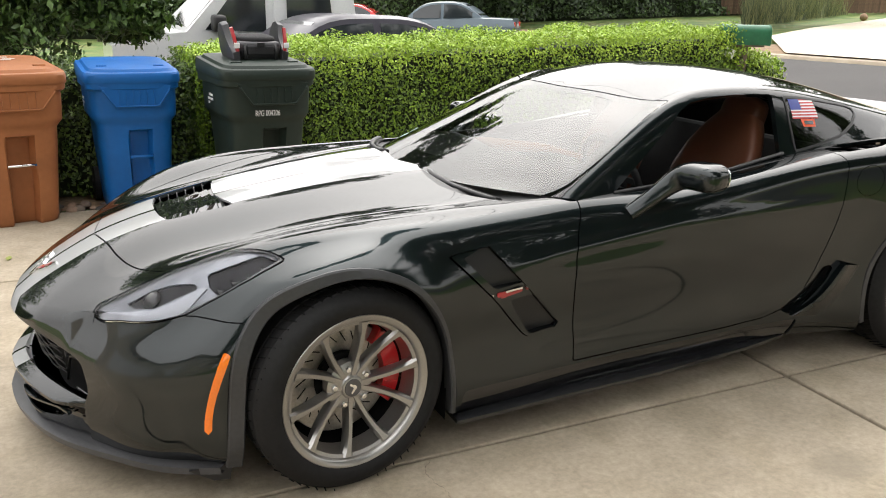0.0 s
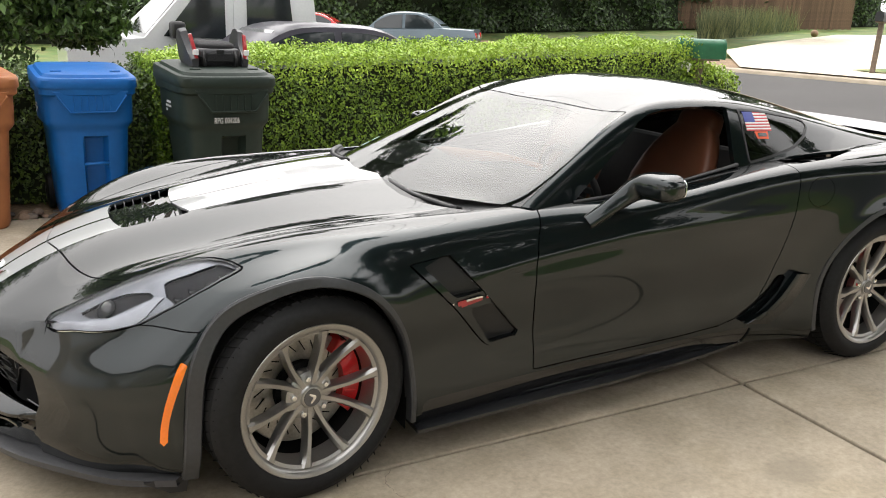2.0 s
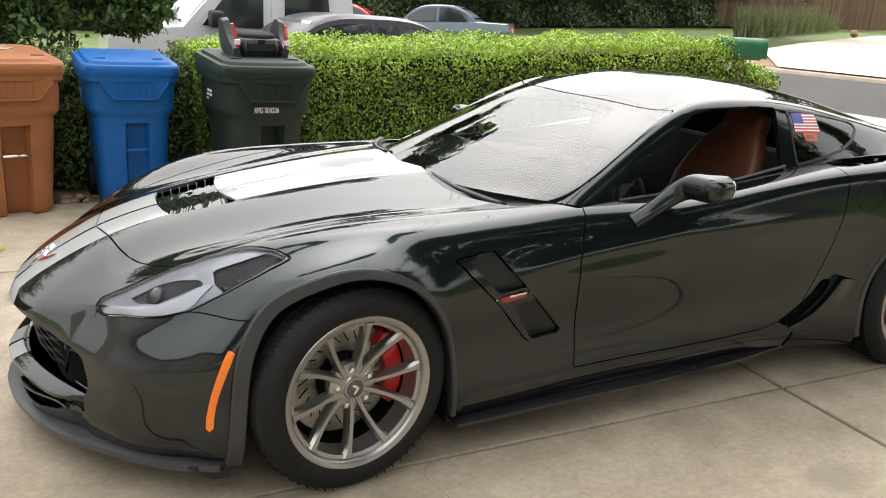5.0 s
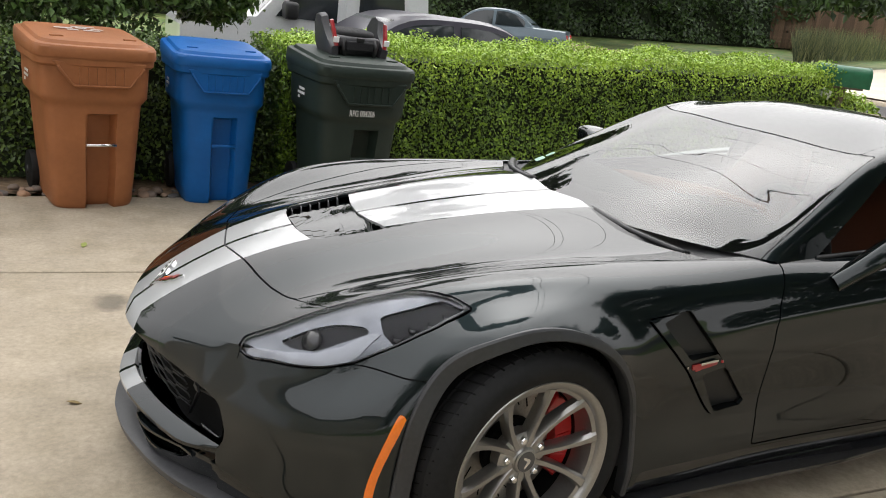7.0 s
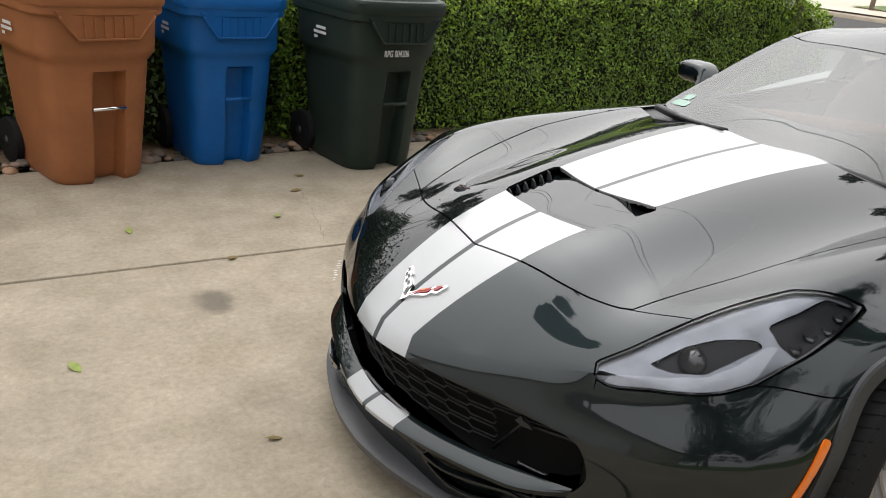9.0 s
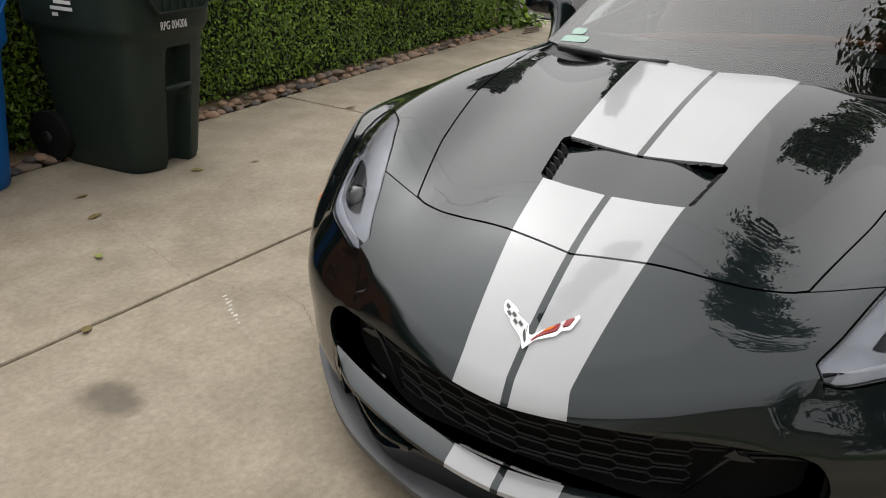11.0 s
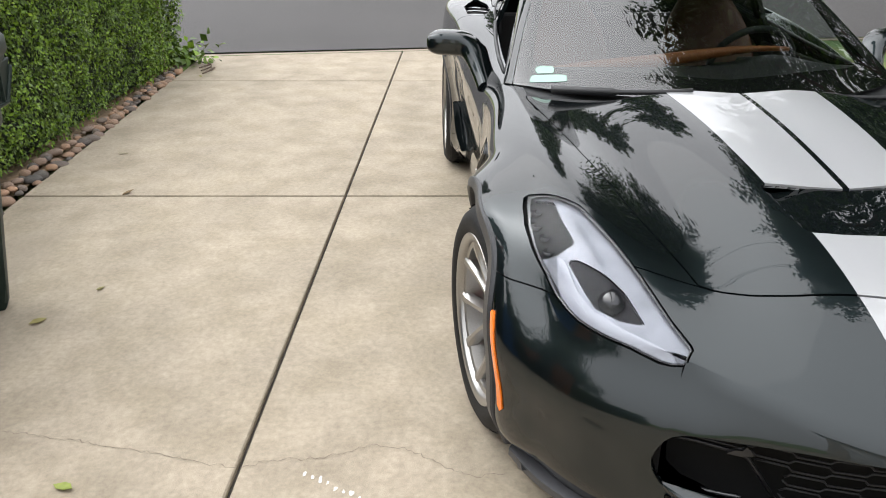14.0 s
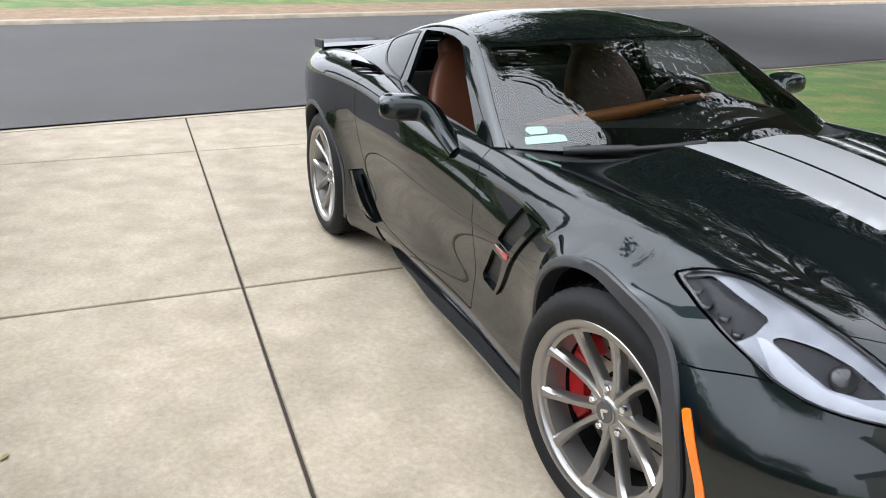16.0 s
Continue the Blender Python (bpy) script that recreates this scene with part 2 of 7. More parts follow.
CABLE = material("black_cable", (0.01, 0.01, 0.01), 0.7, grain=0.2)


# ---- building tools ----
def mesh_object(name, verts, faces, mat, parent=None, label="", smooth=True, normals=None):
    me = bpy.data.meshes.new(name)
    me.from_pydata([tuple(v) for v in verts], [], [tuple(f) for f in faces])
    me.materials.append(mat)
    me.polygons.foreach_set("use_smooth", [smooth] * len(me.polygons))
    me.update()
    if normals is not None:
        me.normals_split_custom_set_from_vertices([tuple(v) for v in normals])
    ob = new(name, me)
    if parent:
        ob.parent = parent
    if label:
        ob["label"] = label
    return ob


def part(name, bm, mat, parent, label="", smooth=False, angle=None):
    me = bpy.data.meshes.new(name)
    bmesh.ops.recalc_face_normals(bm, faces=bm.faces)
    bm.to_mesh(me)
    bm.free()
    me.materials.append(mat)
    if smooth:
        me.polygons.foreach_set("use_smooth", [True] * len(me.polygons))
        if angle:
            me.set_sharp_from_angle(angle=radians(angle))
    ob = new(name, me)
    ob.parent = parent
    if label:
        ob["label"] = label
    return ob


def box(bm, size, at=(0, 0, 0), turn=None, bevel=0.0, seg=2):
    m = Matrix.Translation(at) @ (turn or Matrix()) @ Matrix.Diagonal((*size, 1))
    vs = bmesh.ops.create_cube(bm, size=1, matrix=m)["verts"]
    if bevel:
        es = list({e for v in vs for e in v.link_edges})
        bmesh.ops.bevel(bm, geom=es, offset=bevel, segments=seg, affect="EDGES", profile=0.5)
    return bm


def prism(bm, outline, depth, m, bevel=0.0, taper=1.0):
    """An outline in (a, b), thickened by depth along the third axis, then placed by the matrix m."""
    n = len(outline)
    ca, cb = sum(p[0] for p in outline) / n, sum(p[1] for p in outline) / n
    lo = [bm.verts.new(m @ Vector((a, b, 0))) for a, b in outline]
    hi = [bm.verts.new(m @ Vector((ca + (a - ca) * taper, cb + (b - cb) * taper, depth))) for a, b in outline]
    fs = [bm.faces.new(lo[::-1]), bm.faces.new(hi)]
    for i in range(n):
        fs.append(bm.faces.new((lo[i], lo[(i + 1) % n], hi[(i + 1) % n], hi[i])))
    if bevel:
        es = list({e for f in fs[1:2] for e in f.edges})
        bmesh.ops.bevel(bm, geom=es, offset=bevel, segments=2, affect="EDGES", profile=0.5)
    return bm


def lathe(bm, profile, m, steps=48):
    """A profile of (radius, height) turned about the local z axis."""
    rings = []
    for i in range(steps):
        a = 2 * math.pi * i / steps
        rings.append([bm.verts.new(m @ Vector((r * math.cos(a), r * math.sin(a), h))) for r, h in profile])
    for i in range(steps):
        p, q = rings[i], rings[(i + 1) % steps]
        for j in range(len(profile) - 1):
            bm.faces.new((p[j], q[j], q[j + 1], p[j + 1]))
    return bm


def tube(bm, path, radius, steps=8, closed=False):
    pts = [Vector(p) for p in path]
    rings = []
    n = len(pts)
    for i, p in enumerate(pts):
        a = pts[(i - 1) % n] if (closed or i) else p
        b = pts[(i + 1) % n] if (closed or i < n - 1) else p
        d = (b - a).normalized()
        side = d.orthogonal().normalized() if abs(d.z) > 0.95 else d.cross(Vector((0, 0, 1))).normalized()
        up = side.cross(d)
        r = radius[i] if isinstance(radius, (list, tuple)) else radius
        rings.append([bm.verts.new(p + r * (math.cos(2 * math.pi * k / steps) * side + math.sin(2 * math.pi * k / steps) * up)) for k in range(steps)])
    for i in range(n if closed else n - 1):
        p, q = rings[i], rings[(i + 1) % n]
        for k in range(steps):
            bm.faces.new((p[k], p[(k + 1) % steps], q[(k + 1) % steps], q[k]))
    if not closed:
        bm.faces.new(rings[0])
        bm.faces.new(rings[-1][::-1])
    return bm


def spline(knots, values, at):
    """Natural cubic spline through the knots; values may have several columns."""
    x, y, at = np.asarray(knots, float), np.asarray(values, float), np.asarray(at, float)
    y = y.reshape(len(x), -1)
    n, h = len(x), np.diff(x)
    a = np.eye(n)
    r = np.zeros_like(y)
    for i in range(1, n - 1):
        a[i, i - 1:i + 2] = h[i - 1], 2 * (h[i - 1] + h[i]), h[i]
        r[i] = 6 * ((y[i + 1] - y[i]) / h[i] - (y[i] - y[i - 1]) / h[i - 1])
    m = np.linalg.solve(a, r)
    k = np.clip(np.searchsorted(x, at) - 1, 0, n - 2)
    t, hk = (at - x[k])[:, None], h[k][:, None]
    b = (y[k + 1] - y[k]) / hk - hk * (2 * m[k] + m[k + 1]) / 6
    return y[k] + b * t + m[k] / 2 * t ** 2 + (m[k + 1] - m[k]) / (6 * hk) * t ** 3


class Sheet:
    """A surface of points with normals and two parameters, which can be cut along a line f = 0."""

    def __init__(self, p, n, uv, faces):
        self.p, self.n, self.uv, self.faces = p, n, uv, faces

    @classmethod
    def grid(cls, p, uv):
        a, b = p.shape[:2]
        # slopes along the mean arc length, so that uneven spacing leaves no crease
        along = [np.r_[0, np.cumsum(np.linalg.norm(np.diff(p, axis=k), axis=2).mean(1 - k) + 1e-9)] for k in (0, 1)]
        du, dv = np.gradient(p, along[0], axis=0), np.gradient(p, along[1], axis=1)
        n = np.cross(du, dv)
        n /= np.linalg.norm(n, axis=2, keepdims=True) + 1e-12
        i = np.arange(a * b).reshape(a, b)
        q = np.stack([i[:-1, :-1], i[1:, :-1], i[1:, 1:], i[:-1, 1:]], -1).reshape(-1, 4)
        return cls(p.reshape(-1, 3), n.reshape(-1, 3), uv.reshape(-1, 2), [tuple(f) for f in q.tolist()])

    def cut(self, f):
        """Two sheets: where f < 0, and the rest."""
        v = f(self.p, self.uv)
        neg = v < 0
        inside, outside, extra, cache = [], [], [], {}
        count = len(self.p)
        negl = neg.tolist()
        for face in self.faces:
            s = [negl[i] for i in face]
            if all(s):
                inside.append(face)
            elif not any(s):
                outside.append(face)
            else:
                a, b = [], []
                for k, i in enumerate(face):
                    j = face[(k + 1) % len(face)]
                    (a if negl[i] else b).append(i)
                    if negl[i] != negl[j]:
                        key = (i, j) if i < j else (j, i)
                        if key not in cache:
                            cache[key] = count + len(extra)
                            w = v[key[0]] / (v[key[0]] - v[key[1]])
                            extra.append((key[0], key[1], min(max(w, 0.0), 1.0)))
                        a.append(cache[key])
                        b.append(cache[key])
                if len(a) > 2:
                    inside.append(tuple(a))
                if len(b) > 2:
                    outside.append(tuple(b))
        p, n, uv = self.p, self.n, self.uv
        if extra:
            e = np.array(extra)
            i, j, w = e[:, 0].astype(int), e[:, 1].astype(int), e[:, 2][:, None]
            p, uv = np.vstack([p, p[i] * (1 - w) + p[j] * w]), np.vstack([uv, uv[i] * (1 - w) + uv[j] * w])
            m = n[i] * (1 - w) + n[j] * w
            n = np.vstack([n, m / (np.linalg.norm(m, axis=1, keepdims=True) + 1e-12)])
        return Sheet(p, n, uv, inside).packed(), Sheet(p, n, uv, outside).packed()

    def gap(self, f, width=0.0022):
        """As cut(), but with a gap of twice that width left open between the two."""
        a, rest = self.cut(lambda p, uv: f(p, uv) + width)
        return a, rest.cut(lambda p, uv: f(p, uv) - width)[1]

    def packed(self):
        if not self.faces:
            return self
        used = np.unique(np.concatenate([np.array(f) for f in self.faces]))
        new_of = np.full(len(self.p), -1)
        new_of[used] = np.arange(len(used))
        to = new_of.tolist()
        return Sheet(self.p[used], self.n[used], self.uv[used], [tuple(to[i] for i in f) for f in self.faces])

    def offset(self, d):
        return Sheet(self.p + self.n * d, self.n, self.uv, self.faces)

    def refined(self, k):
        """Every four-sided face split into k by k."""
        q = np.array([f for f in self.faces if len(f) == 4])
        a = np.linspace(0, 1, k + 1)
        u, v = np.meshgrid(a, a, indexing="ij")
        w = np.stack([(1 - u) * (1 - v), u * (1 - v), u * v, (1 - u) * v], -1).reshape(-1, 4)
        p, n, uv = [np.einsum("ij,fjc->fic", w, x[q]).reshape(-1, x.shape[1]) for x in (self.p, self.n, self.uv)]
        n /= np.linalg.norm(n, axis=1, keepdims=True) + 1e-12
        i = np.arange((k + 1) ** 2).reshape(k + 1, k + 1)
        cell = np.stack([i[:-1, :-1], i[1:, :-1], i[1:, 1:], i[:-1, 1:]], -1).reshape(-1, 4)
        faces = (cell[None] + (np.arange(len(q)) * (k + 1) ** 2)[:, None, None]).reshape(-1, 4)
        return Sheet(p, n, uv, [tuple(f) for f in faces.tolist()])

    def joined(self, other):
        k = len(self.p)
        return Sheet(np.vstack([self.p, other.p]), np.vstack([self.n, other.n]), np.vstack([self.uv, other.uv]),
                     self.faces + [tuple(i + k for i in f) for f in other.faces])

    def pieces(self):
        """The connected parts of the sheet."""
        root = list(range(len(self.p)))

        def top(i):
            while root[i] != i:
                root[i] = root[root[i]]
                i = root[i]
            return i
        for f in self.faces:
            a = top(f[0])
            for i in f[1:]:
                root[top(i)] = a
        groups = {}
        for f in self.faces:
            groups.setdefault(top(f[0]), []).append(f)
        return [Sheet(self.p, self.n, self.uv, g).packed() for g in groups.values() if len(g) > 2]

    def borders(self):
        seen = {}
        for f in self.faces:
            for k, i in enumerate(f):
                j = f[(k + 1) % len(f)]
                key = (min(i, j), max(i, j))
                seen[key] = None if key in seen else (i, j)
        return [e for e in seen.values() if e]

    def to_part(self, name, mat, parent, label="", rim=0.0):
        """As a mesh; rim: how far the borders turn inwards, so that the panel shows its thickness."""
        p, n, faces = self.p, self.n, list(self.faces)
        if rim and faces:
            es = self.borders()
            pts, nrm, k = [], [], len(p)
            for i, j in es:
                d = p[j] - p[i]
                out = np.cross(d, n[i])
                out /= np.linalg.norm(out) + 1e-12
                base = k + len(pts)
                pts += [p[i], p[j], p[j] - n[j] * rim, p[i] - n[i] * rim]
                nrm += [out] * 4
                faces.append((base + 1, base, base + 3, base + 2))
            p, n = np.vstack([p, np.array(pts)]), np.vstack([n, np.array(nrm)])
        return mesh_object(name, p.tolist(), faces, mat, parent, label, True, n.tolist())


def outline(points, a, b, close=0.0):
    """Signed distance (minus inside) to a polygon in the coordinates a and b of the place."""
    q = np.array(points, float)

    def f(p, uv):
        w = p[:, [a, b]]
        best = np.full(len(w), 1e9)
        inside = np.zeros(len(w), bool)
        for i in range(len(q)):
            s, e = q[i], q[(i + 1) % len(q)]
            d = e - s
            if d @ d < 1e-12:
                continue
            t = np.clip(((w - s) @ d) / (d @ d), 0, 1)[:, None]
            best = np.minimum(best, np.linalg.norm(w - s - t * d, axis=1))
            cross = ((s[1] > w[:, 1]) != (e[1] > w[:, 1]))
            with np.errstate(divide="ignore", invalid="ignore"):
                xs = s[0] + (w[:, 1] - s[1]) * d[0] / d[1] if d[1] else np.full(len(w), -1e9)
            inside ^= cross & (w[:, 0] < xs)
        return np.where(inside, -best, best) - close
    return f


# ---- the place: ground, driveway, street ----
def kerb_x(y):
    return 7.10 - 0.13 * y


def rise(x, y):
    """Height of the land: level round the driveway, climbing across the street."""
    t = x - kerb_x(y)
    return np.where(t < 0, 0.0, np.where(t < 8, 0.070 * t, 0.56 + 0.045 * np.minimum(t - 8, 45)))


def sheet_strip(name, xs, ys, lift, mat, shift=True):
    """A sheet over the land; xs count from the kerb line if shift is set."""
    vs, fs = [], []
    for y in ys:
        for x in xs:
            xx = x + (kerb_x(y) if shift else 0)
            vs.append((xx, y, float(rise(xx, y)) + lift))
    n = len(xs)
    for j in range(len(ys) - 1):
        for i in range(n - 1):
            a = j * n + i
            fs.append((a, a + 1, a + n + 1, a + n))
    return mesh_object(name, vs, fs, mat, None, "", True)


far_ys = [-300, -80, -30, -15, -8, -3, 0, 3, 6, 10, 15, 20, 30, 80, 300]
ground = sheet_strip("ground", [-300, -60, -20, -8, -.6, 0, 2, 4, 6, 8, 10, 15, 25, 53, 120, 500], far_ys, -0.10, GRASS)
tagged(ground, "level ground with rough lawn beyond the street", "ground", kind="structure")
road = sheet_strip("road", list(np.linspace(.30, 7.9, 14)), [-120, -60, -30, -18, -10, -5, 0, 4, 8, 14, 20, 30, 60, 120], -0.035, ASPHALT)
tagged(road, "worn grey asphalt street", "road", kind="structure")
near_kerb = sheet_strip("kerb_near", [-.02, .02, .30, .34, .34], far_ys[1:-1], 0.0, CONCRETE)
for v in near_kerb.data.vertices:
    t = v.co.x - kerb_x(v.co.y)
    v.co.z = 0.004 if t < .03 else (-.032 if t < .345 and t > .25 else v.co.z - .04)
tagged(near_kerb, "low rolled concrete kerb and gutter at the street", "kerb", kind="structure")
far_kerb = sheet_strip("kerb_far", [7.85, 7.9, 7.92, 8.15, 8.16], far_ys[1:-1], 0.03, CONCRETE)
for k, v in enumerate(far_kerb.data.vertices):
    if k % 5 == 0:
        v.co.z -= .12
tagged(far_kerb, "concrete kerb on the far side of the street", "kerb", kind="structure")
verge = sheet_strip("far_verge", [8.16, 9.2, 10.5], far_ys[1:-1], 0.02, SOIL)
tagged(verge, "leaf-littered bare verge beyond the street", "verge", kind="structure")
lawn = sheet_strip("lawn", [-5.2, -3, -.04], [-40, -20, -10, -6, -3.45], -0.005, GRASS)
tagged(lawn, "green mown lawn beside the driveway", "lawn", kind="structure")
bed = mesh_object("soil_bed", [(-7, 3.12, -.012), (5.9, 3.28, -.012), (6.3, 4.9, -.012), (-7, 4.9, -.012)], [(0, 1, 2, 3)], SOIL)
tagged(bed, "bare soil bed under the hedge", "soil", kind="structure")
yard = mesh_object("neighbour_drive", [(-7, 4.7, -.095), (6.3, 4.7, -.095), (5.6, 12, -.095), (-7, 12, -.095)], [(0, 1, 2, 3)], CONCRETE)
tagged(yard, "concrete drive behind the hedge", "driveway", kind="structure")

# driveway of separate slabs with dark filled joints
long_joint = lambda x: 1.562 - 0.0575 * x
cross_joint = lambda x0, y: x0 + .035 * y
hedge_edge = lambda x: 3.13 + 0.022 * x
driveway = tagged(new("driveway"), "pale stained concrete driveway cast in large slabs", "driveway", kind="structure")
GAP = 0.007
x_rows = [(-9.0, -4.6), (-4.6, 1.985), (1.985, 5.20), (5.20, None)]
y_cols = [(lambda x: -3.45, lambda x: -.845), (lambda x: -.845, long_joint), (long_joint, hedge_edge)]
for x0, x1 in x_rows:
    for lo, hi in y_cols:
        n = 7
        top, vs, fs = [], [], []
        for i in range(n):
            for hi_side in (0, 1):
                f = i / (n - 1)
                yy = lambda x: (hi if hi_side else lo)(x) + (-GAP if hi_side else GAP)
                xa = cross_joint(x0, yy(x0)) + GAP + .004
                xb = (cross_joint(x1, yy(x1)) - GAP - .004) if x1 is not None else kerb_x(yy(7)) - .028
                x = xa + (xb - xa) * f
                top.append((x, yy(x), 0.0))
        k = len(top)
        inset = [(x + (.004 if i < 2 else (-.004 if i >= k - 2 else 0)), y + (.004 if i % 2 == 0 else -.004), 0.0) for i, (x, y, z) in enumerate(top)]
        vs = inset + [(x, y, -.005) for x, y, z in top] + [(x, y, -.09) for x, y, z in top]
        for i in range(n - 1):
            a = 2 * i
            fs.append((a, a + 2, a + 3, a + 1))
            for d in (0, k):
                fs.append((a + d, a + d + k, a + 2 + d + k, a + 2 + d))
                fs.append((a + 1 + d, a + 3 + d, a + 3 + d + k, a + 1 + d + k))
        for d in (0, k):
            fs.append((d, d + 1, d + 1 + k, d + k))
            fs.append((k - 2 + d, k - 2 + d + k, k - 1 + d + k, k - 1 + d))
        mesh_object("slab", vs, fs, CONCRETE, driveway, "", False)
mesh_object("joint_filler", [(-9, -3.5, -.02), (kerb_x(-3.5) - .02, -3.5, -.02), (kerb_x(3.3) - .02, 3.27, -.02), (-9, 3.0, -.02)], [(0, 1, 2, 3)], JOINT, driveway, "dark joint filler")


def ribbon(name, pts, width, z, mat, parent, label="", wobble=0.0, seed=3):
    rnd = random.Random(seed)
    p = [Vector((x, y, 0)) for x, y in smooth_line(pts, 10)]
    vs, fs = [], []
    for i, q in enumerate(p):
        d = (p[min(i + 1, len(p) - 1)] - p[max(i - 1, 0)]).normalized()
        s = Vector((-d.y, d.x, 0))
        q = q + s * rnd.uniform(-wobble, wobble)
        w = width * rnd.uniform(.45, 1.2)
        vs += [tuple(q + s * w + Vector((0, 0, z))), tuple(q - s * w + Vector((0, 0, z)))]
    for i in range(len(p) - 1):
        fs.append((2 * i, 2 * i + 1, 2 * i + 3, 2 * i + 2))
    return mesh_object(name, vs, fs, mat, parent, label, False)


def smooth_line(points, n=8):
    p = np.array(points, float)
    d = np.r_[0, np.cumsum(np.linalg.norm(np.diff(p, axis=0), axis=1))]
    return spline(d, p, np.linspace(0, d[-1], n * (len(p) - 1) + 1)).tolist()


ribbon("crack", [(-.275, 1.585), (-.235, 1.70), (-.188, 1.85), (-.16, 1.95), (-.132, 2.052), (-.077, 2.279), (-.03, 2.42)], .0011, .0022, CRACK, driveway, "hairline crack", .008)
ribbon("crack", [(-.275, 1.57), (-.237, 1.46), (-.237, 1.364), (-.186, 1.217), (-.245, 1.057), (-.329, .934), (-.32, .85)], .0011, .0022, CRACK, driveway, "hairline crack", .008, 5)
ribbon("crack", [(.30, -.86), (.25, -.95), (.27, -1.04), (.24, -1.17), (.25, -1.32)], .0011, .0022, CRACK, driveway, "hairline crack", .006, 7)
rnd = random.Random(11)
for k in range(9):
    x, y = -.306 + .006 * rnd.uniform(-1, 1) - .0145 * k, 1.391 - .022 * k
    w = rnd.uniform(.5, 1.0)
    pts = [(x + .014 * w * math.cos(a) * rnd.uniform(.5, 1.3), y + .007 * w * math.sin(a) * rnd.uniform(.5, 1.3), .0024) for a in np.linspace(0, 2 * math.pi, 8, endpoint=False)]
    mesh_object("paint_fleck", pts, [tuple(range(8))], FLECK, driveway, "fleck of white paint", False)

# what stains the concrete: an oil spot, a damp patch and tyre-darkened areas, each with a shape of its own
for m in (CONCRETE,):
    n, l = m.node_tree.nodes, m.node_tree.links
    b = n["Principled BSDF"]
    src = b.inputs["Base Color"].links[0].from_socket
    geo = n.new("ShaderNodeNewGeometry")
    wob = n.new("ShaderNodeTexNoise")
    wob.inputs["Scale"].default_value = 9.0
    l.new(geo.outputs["Position"], wob.inputs["Vector"])
    add = n.new("ShaderNodeVectorMath")
    add.operation = "MULTIPLY_ADD"
    add.inputs[1].default_value = (.10, .10, 0)
    l.new(wob.outputs["Color"], add.inputs[0])
    l.new(geo.outputs["Position"], add.inputs[2])
    for cx, cy, sx, sy, soft, colour, amount in ((-.935 + .05, 1.21 + .05, .085, .125, .55, (.10, .085, .065), .75), (1.56 + .05, -1.44 + .05, .17, .10, .8, (.21, .18, .14), .55),
                                                 (.25, 2.75, .60, .30, .9, (.24, .20, .155), .5), (1.3, 2.9, .5, .22, .9, (.25, .21, .16), .45), (2.6, -1.6, .35, .12, .9, (.25, .22, .17), .4)):
        mp = n.new("ShaderNodeMapping")
        mp.vector_type = "POINT"
        mp.inputs["Location"].default_value = (-cx / sx, -cy / sy, 0)
        mp.inputs["Scale"].default_value = (1 / sx, 1 / sy, 0)
        l.new(add.outputs[0], mp.inputs["Vector"])
        ln = n.new("ShaderNodeVectorMath")
        ln.operation = "LENGTH"
        l.new(mp.outputs[0], ln.inputs[0])
        mr = n.new("ShaderNodeMapRange")
        mr.interpolation_type = "SMOOTHSTEP"
        mr.inputs["From Min"].default_value, mr.inputs["From Max"].default_value = 1 - soft, 1.15
        mr.inputs["To Min"].default_value, mr.inputs["To Max"].default_value = amount, 0
        l.new(ln.outputs["Value"], mr.inputs["Value"])
        mix = n.new("ShaderNodeMix")
        mix.data_type = "RGBA"
        mix.inputs["B"].default_value = (*colour, 1)
        l.new(mr.outputs[0], mix.inputs["Factor"])
        l.new(src, mix.inputs["A"])
        src = mix.outputs["Result"]
    l.new(src, b.inputs["Base Color"])


# ---- plants ----
def leaf_cloud(name, centres, normals, size, mat, parent=None, label="", seed=1, droop=0.3, aspect=0.55, spread=1.0):
    """Many small folded leaves: each a pair of triangles along a midrib, turned at random about the given normals."""
    g = np.random.default_rng(seed)
    n = len(centres)
    nr = normals + g.normal(0, 0.55 * spread, (n, 3))
    nr /= np.linalg.norm(nr, axis=1, keepdims=True)
    t = np.cross(nr, g.normal(0, 1, (n, 3)))
    t[:, 2] -= droop
    t /= np.linalg.norm(t, axis=1, keepdims=True)
    b = np.cross(nr, t)
    s = size * g.uniform(.6, 1.3, (n, 1))
    fold = nr * s * .12
    p = np.stack([centres - t * s * .5, centres + b * s * aspect * .5 + fold, centres + t * s * .5, centres - b * s * aspect * .5 + fold], 1).reshape(-1, 3)
    i = np.arange(n)[:, None] * 4
    f = np.concatenate([i + [0, 1, 2], i + [0, 2, 3]], 1).reshape(-1, 3)
    me = bpy.data.meshes.new(name)
    me.vertices.add(len(p))
    me.vertices.foreach_set("co", p.astype(np.float32).ravel())
    me.loops.add(f.size)
    me.loops.foreach_set("vertex_index", f.ravel().astype(np.int32))
    me.polygons.add(len(f))
    me.polygons.foreach_set("loop_start", np.arange(0, f.size, 3, dtype=np.int32))
    me.polygons.foreach_set("loop_total", np.full(len(f), 3, dtype=np.int32))
    me.update(calc_edges=True)
    me.materials.append(mat)
    ob = new(name, me)
    ob.parent = parent
    if label:
        ob["label"] = label
    return ob


